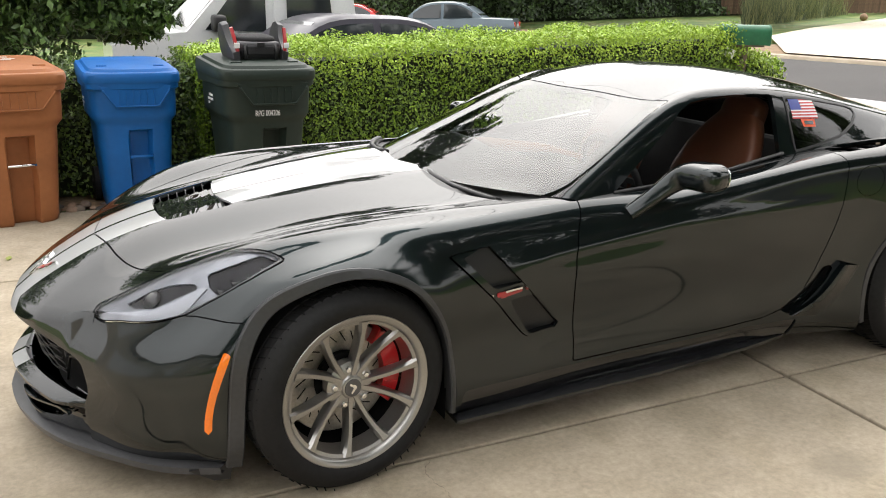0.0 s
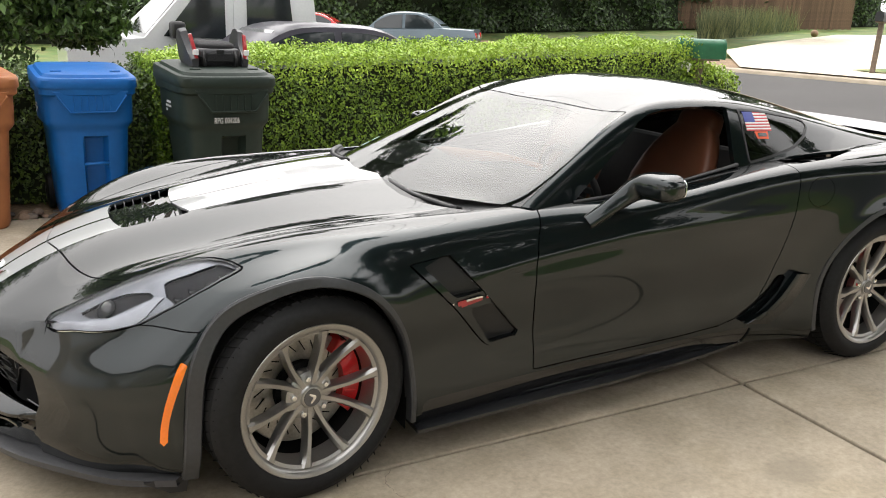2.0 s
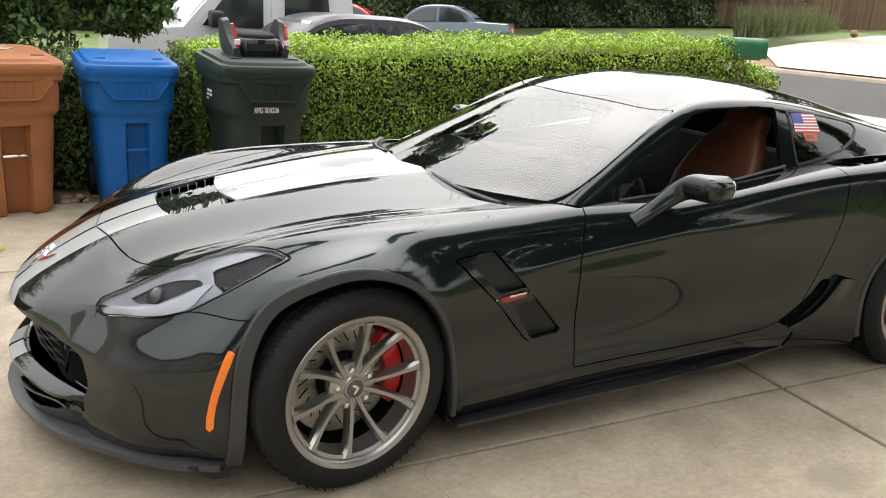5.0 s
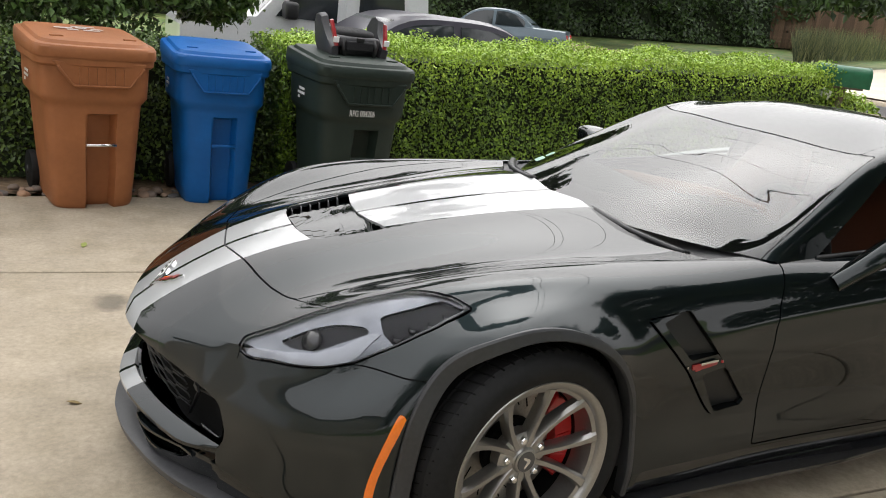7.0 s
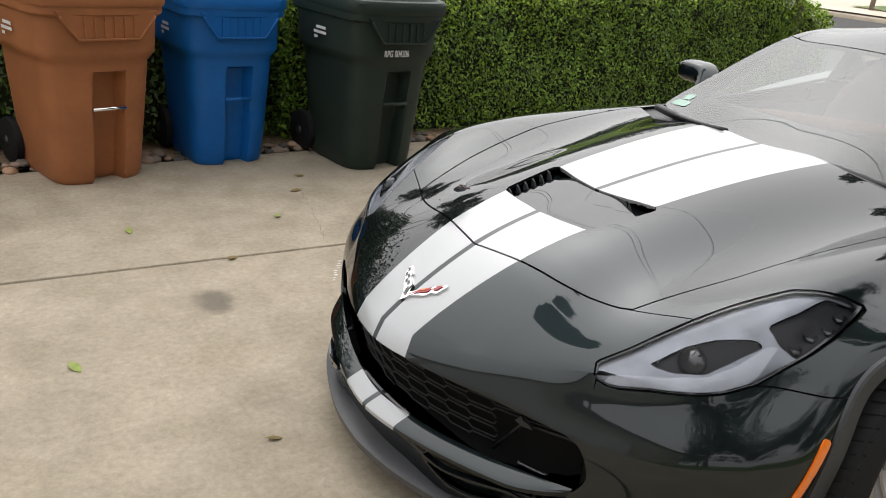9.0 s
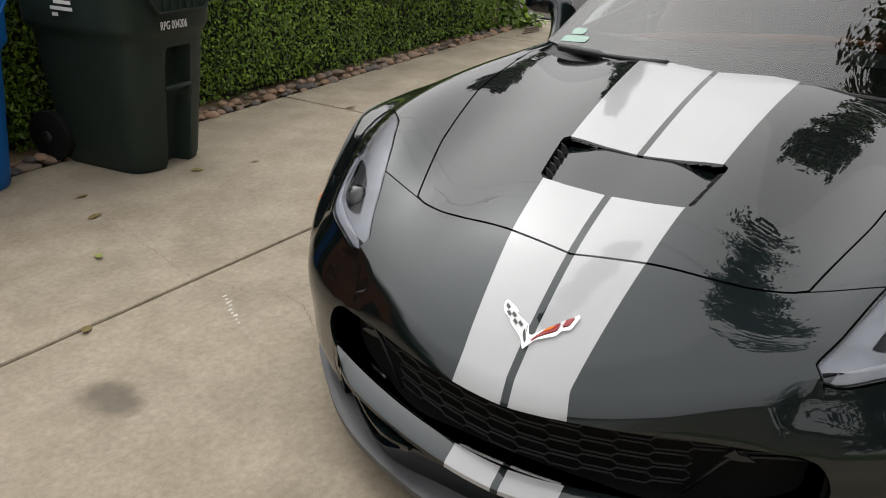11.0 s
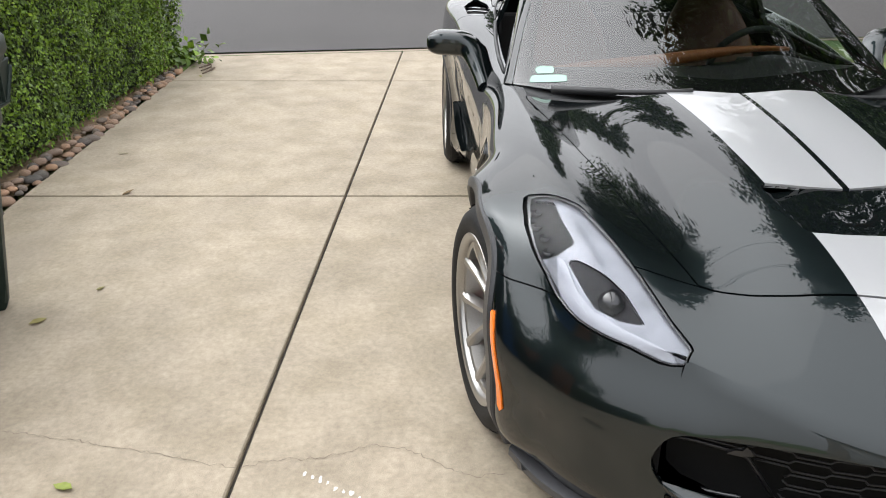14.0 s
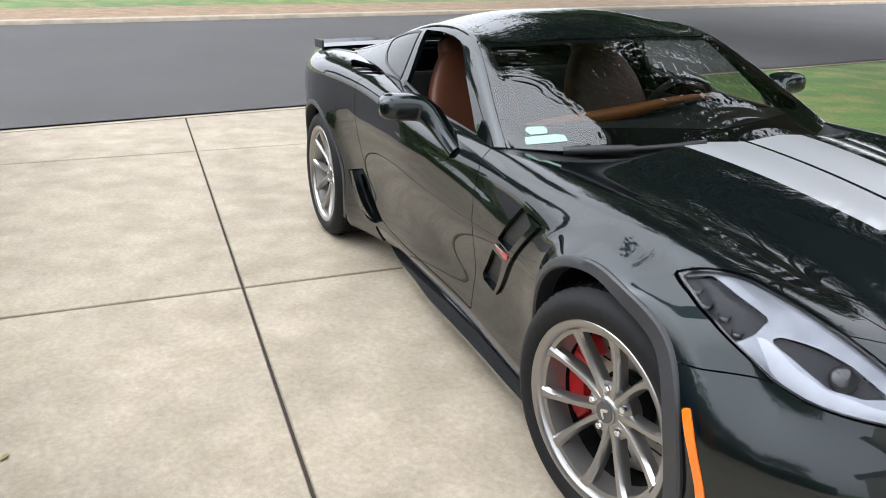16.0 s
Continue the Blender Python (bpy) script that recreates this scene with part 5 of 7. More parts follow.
# ---- grille ----
grille_back = GRILLE.offset(-0.075).to_part("grille", SHADOWED, car, "black grille with a hexagonal mesh", -0.068)
plan_x = lambda y: -.862 + .165 * (abs(y) / .54) ** 1.6
for row in range(8):
    z0 = .274 + .0205 * row
    bm = bmesh.new()
    path = []
    for k in range(-26, 27):
        # corners of a long-celled honeycomb: flats of 58 mm, jogs of 9 mm
        cell, corner = divmod(k + (2 if row % 2 else 0), 4)
        y = .134 * (cell - (.5 if row % 2 else 0)) + (0, .058, .067, .125)[corner]
        z = z0 + (0, 0, .0100, .0100)[corner]
        if f_grille(np.array([[0, y, z]]), None)[0] < -.006 and (z > .378 or abs(y) < .330 + .65 * (z - .262)):
            path.append((plan_x(y) + .022 + .2 * (.434 - z), y, z))
    if len(path) > 3:
        tube(bm, path, 0.0024, 5)
        part("mesh_bar", bm, MESHBLACK, grille_back, "", True)
rim_pts = [(plan_x(y) + .010 + .2 * (.434 - z), y, z) for y, z in smooth_line([(y, z) for y, z in grille_line[2:14]], 4)]
for s in (1, -1):
    bm = bmesh.new()
    tube(bm, [(x, y * s, z) for x, y, z in rim_pts], 0.006, 6)
    part("grille_rim", bm, SKIRT, grille_back, "gloss black grille rim", True)
    # the brake duct in each corner: a raked bar and a hooked guide above it
    bm = bmesh.new()
    tube(bm, [(plan_x(y) + .018 + .2 * (.434 - z), s * y, z) for y, z in ((.575, .375), (.50, .378), (.425, .376), (.405, .366), (.335, .262))], .0045, 6)
    part("duct_bar", bm, MESHBLACK, grille_back, "gloss black duct bar", True)
    bm = bmesh.new()
    prism(bm, [(.398, .380), (.416, .402), (.424, .393), (.440, .394), (.456, .386), (.424, .378)], .008, Matrix(((0, 0, 1, plan_x(.42) + .012), (s, 0, 0, 0), (0, 1, 0, 0), (0, 0, 0, 1))), .002)
    part("duct_hook", bm, TRIM, grille_back, "glossy hooked guide")

# ---- splitter, skirts ----
lip_line = smooth_line([(-.960, 0), (-.948, .12), (-.913, .257), (-.80, .497), (-.665, .655), (-.52, .788), (-.385, .850)], 5)
root_line = smooth_line([(-.895, 0), (-.885, .12), (-.84, .257), (-.735, .455), (-.64, .575), (-.50, .71), (-.35, .80)], 5)
vs, fs = [], []
for k, (o, r) in enumerate(zip(lip_line, root_line)):
    for x, y, z in ((r[0] + .03, r[1] - .01 * (k > 2), .150 - .014 * k / len(lip_line)), (o[0] + .02, o[1] * .985, .137), (o[0], o[1], .130), (o[0] + .004, o[1], .108), (r[0], r[1], .104)):
        vs.append((x, y, z))
n5 = len(vs)
vs += [(x, -y, z) for x, y, z in vs]
for k in range(len(lip_line) - 1):
    for j in range(4):
        a = 5 * k + j
        fs.append((a, a + 1, a + 6, a + 5))
        fs.append((n5 + a, n5 + a + 5, n5 + a + 6, n5 + a + 1))
lip_ob = mesh_object("splitter", vs, fs, SPLIT, car, "matt dark grey front splitter", True)
lip_ob.data.set_sharp_from_angle(angle=radians(35))
for s in (1, -1):
    bm = bmesh.new()
    prism(bm, [(-.47, .125), (-.355, .14), (-.345, .118), (-.352, .072), (-.40, .078)], 0.012, Matrix(((1, 0, 0, 0), (0, 0, s, s * .815), (0, 1, 0, 0), (0, 0, 0, 1))))
    part("splitter_winglet", bm, TRIM, car, "black winglet at the splitter end")
    edge_pts = smooth_line([(.395, .868), (.44, .866), (.71, .850), (1.05, .832), (1.36, .815), (1.49, .800), (1.70, .780), (2.04, .726)], 5)
    vs, fs = [], []
    for x, y in edge_pts:
        vs += [(x, s * .68, .170), (x, s * (y - .082), .160), (x, s * (y - .066), .136), (x, s * y, .129), (x, s * (y - .004), .114), (x, s * .70, .118)]
    for k in range(len(edge_pts) - 1):
        for j in range(5):
            a = 6 * k + j
            fs.append((a, a + 6, a + 7, a + 1) if s > 0 else (a, a + 1, a + 7, a + 6))
    fs += [tuple(range(6)), tuple(range(len(vs) - 6, len(vs)))]
    skirt = mesh_object("side_skirt", vs, fs, SKIRT, car, "gloss black side skirt blade", True)
    skirt.data.set_sharp_from_angle(angle=radians(30))
    # amber marker
    marker_line = [(-.347, .514), (-.325, .514), (-.342, .474), (-.358, .434), (-.372, .392), (-.382, .350), (-.388, .307), (-.390, .264), (-.410, .264), (-.408, .307), (-.402, .349), (-.393, .392), (-.381, .434), (-.366, .474)]
    mk = BODY.cut(side_of(outline(marker_line, 0, 2), s))[0].offset(0.004)
    mk.to_part("side_marker", AMBER, bumper, "orange side marker lens", 0.008)

# ---- cabin: glass, pillars, roof ----
shape = CABIN
w_line = lambda p, uv: np.maximum(uv[:, 0] - 1.392, np.abs(uv[:, 1]) - 1.93)
WIND, shape = shape.gap(w_line, 0.003)
side_window = [(1.035, .800), (1.035, .826), (1.11, .880), (1.20, .945), (1.41, 1.098), (1.47, 1.125), (1.56, 1.140), (1.70, 1.148), (1.935, 1.143), (1.930, 1.10), (1.920, .925), (1.918, .79)]
quarter_window = [(2.01, 1.124), (2.12, 1.116), (2.25, 1.102), (2.44, 1.073), (2.478, 1.060), (2.480, 1.045), (2.42, 1.008), (2.31, .970), (2.15, .942), (2.016, .925)]
QUARTER = {}
for s in (1, -1):
    shape = shape.cut(side_of(outline(side_window, 0, 2), s))[1]
    QUARTER[s], shape = shape.cut(side_of(outline(quarter_window, 0, 2), s))
ROOF, shape = shape.gap(lambda p, uv: np.maximum(np.maximum(1.392 - uv[:, 0], uv[:, 0] - 1.99), np.abs(uv[:, 1]) - 1.80), 0.002)
HATCH, shape = shape.gap(lambda p, uv: np.maximum(np.maximum(2.14 - uv[:, 0], uv[:, 0] - 3.12), np.abs(uv[:, 1]) - 1.45), 0.002)
PILLAR, shape = shape.cut(lambda p, uv: np.maximum(np.abs(p[:, 0] - 1.966) - .052, np.maximum(1.86 - np.abs(uv[:, 1]), 0)))
ROOF.to_part("roof_panel", PAINT, car, "dark glossy removable roof panel", 0.01)
shape.to_part("cabin_frame", PAINT, car, "dark grey windscreen pillars and roof frame", 0.02)
PILLAR.to_part("door_pillar", TRIM, car, "satin black pillar between the side windows", 0.015)
HATCH.to_part("rear_hatch_glass", DARKGLASS, car, "dark tinted rear hatch glass").visible_shadow = False
wind = WIND.to_part("windscreen", GLASS, car, "raked clear windscreen")
wind.visible_shadow = False
frit = WIND.cut(lambda p, uv: np.maximum(np.maximum(uv[:, 0] - 1.365, .926 + .02 * np.abs(uv[:, 1]) - uv[:, 0]), np.abs(uv[:, 1]) - 1.80))[1]
frit.offset(-0.004).to_part("windscreen_border", SHADOWED, wind, "black printed windscreen border")
for s in (1, -1):
    q = QUARTER[s].to_part("quarter_window", DARKGLASS, car, "dark tinted quarter window")
    q.visible_shadow = False
    ring = CABIN.cut(lambda p, uv: side_of(outline(quarter_window, 0, 2), s)(p, uv) - .010)[0].cut(side_of(outline(quarter_window, 0, 2), s))[1]
    ring.offset(0.003).to_part("window_surround", TRIM, q, "black quarter window surround", 0.01)
# paper stickers on the windscreen, at its passenger corner
for quad in ([(.795, .660), (.828, .648), (.775, .528), (.735, .535)], [(.833, .640), (.868, .628), (.838, .560), (.803, .572)]):
    st = WIND.cut(outline(quad, 0, 1))[0]
    if st.faces:
        st.offset(0.0015).to_part("windscreen_sticker", PAPER, wind, "pale green paper sticker")

# flag decal on the driver's quarter window: seven red and six white bars, a blue field, and a red plate with a dark bar below
u0, u1 = np.array([2.030, 1.120]), np.array([.172, -.006])
v1 = np.array([.004, -.076])
decal = []
for k in range(13):
    a0, a1 = (0.42 if k < 7 else 0.0), 1.0
    t0, t1 = k / 13, (k + 1) / 13
    decal.append(("red_bar" if k % 2 == 0 else "white_bar", FLAGRED if k % 2 == 0 else WHITE, [u0 + u1 * a + v1 * t for a, t in ((a0, t0), (a1, t0), (a1, t1), (a0, t1))]))
decal.append(("blue_field", BLUE, [u0 + u1 * a + v1 * t for a, t in ((0, 0), (.42, 0), (.42, 7 / 13), (0, 7 / 13))]))
decal.append(("red_plate", ORANGE, [u0 + u1 * a + v1 * t for a, t in ((.28, 1.03), (.82, 1.03), (.78, 1.42), (.34, 1.42))]))
decal.append(("dark_bar", GLOSS, [u0 + u1 * a + v1 * t for a, t in ((.38, 1.12), (.74, 1.12), (.73, 1.30), (.40, 1.30))]))
DECAL_AREA = QUARTER[-1].cut(lambda p, uv: p[:, 0] - 2.28)[0].refined(5)
flag = new("window_decal")
flag.parent = car
flag["label"] = "flag sticker with red and white bars"
for k, (name, mat, quad) in enumerate(decal):
    sh = DECAL_AREA.cut(outline([tuple(v) for v in quad], 0, 2))[0]
    if sh.faces:
        sh.offset(0.0015 + (0.0012 if name == "dark_bar" else 0)).to_part(name, mat, flag)

# ---- bonnet emblem: two plain wings ----
bm_base = outline([(-.734, .074), (-.748, .044), (-.756, .039), (-.768, .010), (-.788, -.002), (-.770, -.024), (-.743, -.056), (-.724, -.081), (-.727, -.083), (-.755, -.075), (-.762, -.058), (-.773, -.053), (-.791, -.016), (-.812, 0), (-.794, .013), (-.774, .046), (-.767, .052), (-.757, .070), (-.739, .079)], 0, 1)
em = BODY.cut(lambda p, uv: np.maximum(np.maximum(p[:, 0] + .66, np.abs(p[:, 1]) - .13), .4 - p[:, 2]))[0].refined(5).cut(bm_base)[0].offset(0.006)
emblem = em.to_part("bonnet_emblem", CHROME, bumper, "winged silver emblem with checked and red fields", 0.006)

NOSE = BODY.cut(lambda p, uv: np.maximum(np.maximum(p[:, 0] + .66, np.abs(p[:, 1]) - .13), .4 - p[:, 2]))[0].refined(14)


def on_nose(points, lift, name, mat, label=""):
    piece = NOSE.cut(outline(points, 0, 1))[0]
    if piece.faces:
        piece.offset(lift).to_part(name, mat, emblem, label)


on_nose([(-.793, -.0085), (-.771, -.026), (-.7485, -.052), (-.764, -.0505), (-.784, -.020), (-.799, -.0055)], 0.0085, "red_field", RED, "red enamel field")
on_nose([(-.742, -.059), (-.731, -.074), (-.749, -.069), (-.756, -.0565)], 0.0085, "red_field", RED, "red enamel field")
on_nose([(-.737, .074), (-.751, .043), (-.758, .038), (-.770, .010), (-.803, .001), (-.792, .013), (-.772, .046), (-.765, .052), (-.756, .068)], 0.0085, "white_field", WHITE, "white enamel field")
tip, root_a, root_b = np.array([-.7415, .070]), np.array([-.773, .0175]), np.array([-.783, .0215])
for k in range(5):
    for j in range(2):
        if (k + j) % 2 == 0:
            quad = []
            for a, b in ((k, j), (k + 1, j), (k + 1, j + 1), (k, j + 1)):
                near, far = tip + (root_a - tip) * a / 5, tip + np.array([-.011, .003]) + (root_b - tip - np.array([-.011, .003])) * a / 5
                quad.append(tuple(near + (far - near) * b / 2))
            on_nose(quad, 0.0098, "check", GLOSS)
on_nose([(-.775, .012), (-.785, .012), (-.800, .002), (-.796, .001)], 0.0098, "check", GLOSS)
on_nose([(-.775, -.0245), (-.766, -.031), (-.756, -.046), (-.766, -.039)], 0.0098, "gold_mark", AMBER, "small gold mark")


# ---- wheels ----
def wheel(radius, rim_r, width, name="wheel"):
    """A wheel about its local z axis (outwards), built at the origin."""
    w = new(name)
    h = width / 2
    bm = bmesh.new()
    prof = [(rim_r - .004, h - .012), (rim_r + .006, h - .004), (rim_r + .018, h + .001), (rim_r + .040, h + .004), (radius - .030, h - .002), (radius - .016, h - .010), (radius - .006, h - .026)]
    ribs = []
    for k in range(4):
        z0 = h - .030 - k * (2 * h - .060) / 4
        z1 = z0 - (2 * h - .060) / 4
        ribs += [(radius, z0 - .002), (radius, z1 + .008), (radius - .007, z1 + .006), (radius - .007, z1 + .001)]
    prof += ribs[:-2] + [(radius - .006, -h + .026), (radius - .030, -h + .002), (rim_r + .02, -h), (rim_r - .004, -h + .01)]
    lathe(bm, prof, Matrix(), 96)
    tyre = part("tyre", bm, RUBBER, w, "black low-profile tyre", True, 40)
    # slanted tread cuts over the outer shoulder
    bm = bmesh.new()
    for k in range(64):
        a = 2 * math.pi * k / 64
        box(bm, (.003, .003, .062), (0, 0, 0), Matrix.Rotation(a, 4, "Z") @ Matrix.Translation((radius - .0015, 0, h - .052)) @ pose(0, 0, 0, 22, -12, 0))
    part("tread", bm, SHADOWED, tyre, "dark slanted tread grooves")
    bm = bmesh.new()
    lathe(bm, [(rim_r - .042, h - .088), (rim_r - .036, h - .050), (rim_r - .033, h - .026), (rim_r - .022, h - .022), (rim_r - .019, h - .012), (rim_r - .014, h - .006), (rim_r + .002, h - .003), (rim_r + .006, h - .008), (rim_r + .002, h - .016), (rim_r - .002, h - .07)], Matrix(), 96)
    rim = part("rim", bm, ALLOY, w, "satin grey alloy rim", True, 40)
    # the rim's deeper barrel, blackened to stand for shade behind the spokes
    bm = bmesh.new()
    lathe(bm, [(rim_r - .040, h - .086), (rim_r - .044, h - .10), (rim_r - .036, -h + .01), (rim_r - .004, -h + .01), (rim_r - .004, h - .06)], Matrix(), 64)
    part("barrel", bm, SHADOWED, rim, "inner alloy barrel, shade put into its black", True, 40)
    sections = ((.036, .0150, -.054, .034), (.060, .0138, -.054, .036), (.090, .0122, -.050, .037), (.120, .0116, -.044, .037), (.150, .0118, -.037, .036), (.180, .0132, -.029, .034), (.205, .0160, -.022, .030), (rim_r - .024, .0225, -.017, .026))
    for k in range(5):
        for side in (-1, 1):
            bm = bmesh.new()
            rings = []
            for r, half, top, thick in sections:
                f = (r - .036) / (rim_r - .060)
                a = radians(72 * k + 36) + side * radians(12.5 + 6.0 * f - 1.2 * math.sin(math.pi * f))
                c = Vector((r * math.cos(a), r * math.sin(a), 0))
                t = Vector((-math.sin(a), math.cos(a), 0))
                z = h + top
                rings.append([bm.verts.new(c + t * half * q + Vector((0, 0, z - d * thick))) for q, d in ((-1, 1), (-1, .34), (-.50, 0), (.50, 0), (1, .34), (1, 1))])
            for p, q in zip(rings[:-1], rings[1:]):
                for j in range(6):
                    bm.faces.new((p[j], p[(j + 1) % 6], q[(j + 1) % 6], q[j]))
            bm.faces.new(rings[0][::-1])
            bm.faces.new(rings[-1])
            part("spoke", bm, ALLOY, w, "", True, 28)
    bm = bmesh.new()
    lathe(bm, [(.078, h - .10), (.078, h - .066), (.062, h - .058), (.040, h - .056), (.034, h - .050), (.034, h - .046), (.030, h - .044), (.001, h - .0435)], Matrix(), 40)
    hub = part("hub", bm, ALLOY, w, "grey alloy hub", True, 30)
    bm = bmesh.new()
    lathe(bm, [(.0285, h - .0445), (.0275, h - .0415), (.001, h - .0408)], Matrix(), 32)
    cap = part("centre_cap", bm, material_cap, hub, "dark grey centre cap", True, 30)
    bm = bmesh.new()
    for s in (-1, 1):
        prism(bm, [(0, -.012), (s * .006, -.009), (s * .018, .008), (s * .012, .010), (0, -.002)], .0015, Matrix.Translation((0, 0, h - .0412)))
    part("cap_emblem", bm, CHROME, cap, "small winged emblem")
    for k in range(5):
        a = radians(72 * k)
        bm = bmesh.new()
        lathe(bm, [(.0105, h - .080), (.0105, h - .052), (.008, h - .048), (.001, h - .047)], Matrix.Translation((.058 * math.cos(a), .058 * math.sin(a), 0)), 6)
        part("lug_nut", bm, CHROME, hub, "chrome lug nut")
    # brake
    bm = bmesh.new()
    lathe(bm, [(.085, .010), (.182, .010), (.185, .004), (.185, -.018), (.085, -.02)], Matrix(), 64)
    disc = part("brake_disc", bm, STEEL, w, "slotted steel brake disc", True, 30)
    for k in range(24):
        a = 2 * math.pi * k / 24
        bm = bmesh.new()
        box(bm, (.040, .0035, .002), (0, 0, 0), Matrix.Rotation(a, 4, "Z") @ Matrix.Translation((.135, 0, .0105)) @ Matrix.Rotation(radians(35), 4, "Z"))
        part("slot", bm, SHADOWED, disc)
    bm = bmesh.new()
    lathe(bm, [(.09, -.02), (.09, .03), (.06, .036), (.001, .036)], Matrix(), 40)
    part("disc_bell", bm, SHADOWED, disc, "black disc bell", True, 30)
    return w


def caliper(parent, at, ahead):
    bm = bmesh.new()
    pts = []
    for a in np.linspace(radians(-43), radians(43), 14):
        pts.append((.200 * math.cos(a), .200 * math.sin(a)))
    for a in np.linspace(radians(40), radians(-40), 14):
        pts.append((.142 * math.cos(a), .142 * math.sin(a)))
    prism(bm, pts, .056, Matrix.Rotation(at, 4, "Z") @ Matrix.Translation((0, 0, -.012)), 0.010)
    c = part("brake_caliper", bm, CALIPER, parent, "red painted brake caliper", True, 40)
    for q in (-20, 0, 20):
        bm = bmesh.new()
        box(bm, (.05, .006, .006), (0, 0, 0), Matrix.Rotation(at + radians(q), 4, "Z") @ Matrix.Translation((.17, 0, .044)), 0.002)
        part("caliper_rib", bm, CALIPER, c)


material_cap = material("dark_cap_enamel", (.10, .10, .105), 0.35, 0.6, 0.4, grain=0.05)
STEER = 9.0
for x, y, r, rim_r, w, s, spin in ((.008, -.778, R_FRONT, .2455, .285, -1, 100), (-.020, .778, R_FRONT, .2455, .285, 1, 64), (BASE, -.715, R_REAR, .258, .335, -1, 20), (BASE, .715, R_REAR, .258, .335, 1, 50)):
    turn = (STEER if x < 1 else 0)
    ob = wheel(r, rim_r, w)
    ob.parent = car
    ob["label"] = "grey ten-spoke alloy wheel" + (" steered to its left" if x < 1 else "")
    base_m = Matrix.Translation((x, y, r)) @ Matrix.Rotation(radians(turn), 4, "Z") @ Matrix(((1, 0, 0, 0), (0, 0, s, 0), (0, -s, 0, 0), (0, 0, 0, 1)))
    ob.matrix_basis = base_m @ Matrix.Rotation(radians(spin), 4, "Z")
    # the caliper stays with the hub carrier: behind the front axle line, ahead of the rear one
    to_rear = base_m.to_3x3().inverted() @ Vector((1 if x < 1 else -1, 0, .12))
    caliper(ob, math.atan2(to_rear.y, to_rear.x) - radians(spin), x)
    # wheel well
    y0, y1 = .44, .835
    if x < 1:
        rim_pts = [(a * .975, (b - .3) * .975 + .3) for a, b in smooth_line([(.37, .12), (.36, .37), (.29, .56), (.16, .685), (0, .723), (-.16, .69), (-.29, .575), (-.338, .38), (-.350, .12)], 5)]
    else:
        rim_pts = [(x + .40 * math.cos(a), r + .40 * math.sin(a)) for a in np.linspace(radians(-25), radians(205), 36)]
    n = len(rim_pts)
    vs = [(a, s * yy, b) for a, b in rim_pts for yy in (y0, y1)] + [(x, s * y0, r)]
    fs = []
    for k in range(n - 1):
        fs += [(2 * k, 2 * k + 1, 2 * k + 3, 2 * k + 2), (2 * k, 2 * k + 2, len(vs) - 1)]
    mesh_object("wheel_well", vs, fs, SHADOWED, car, "black wheel well liner", True)
bm = bmesh.new()
box(bm, (3.6, 1.15, .05), (1.35, 0, .15))
part("floor_pan", bm, SHADOWED, car, "black floor pan")

# ---- door mirrors ----
def ball(bm, centre, size, power, m=None, steps=28):
    """A rounded box (superellipsoid)."""
    g = lambda v, e: math.copysign(abs(v) ** e, v)
    rows = []
    for i in range(1, steps):
        a = -math.pi / 2 + math.pi * i / steps
        rows.append([bm.verts.new((m or Matrix()) @ Vector((centre[0] + size[0] * g(math.cos(a), power) * g(math.cos(b), power),
                                                            centre[1] + size[1] * g(math.cos(a), power) * g(math.sin(b), power),
                                                            centre[2] + size[2] * g(math.sin(a), power))))
                     for b in [2 * math.pi * k / (2 * steps) for k in range(2 * steps)]])
    for p, q in zip(rows[:-1], rows[1:]):
        for k in range(2 * steps):
            bm.faces.new((p[k], p[(k + 1) % (2 * steps)], q[(k + 1) % (2 * steps)], q[k]))
    bm.faces.new(rows[0][::-1])
    bm.faces.new(rows[-1])
    return bm


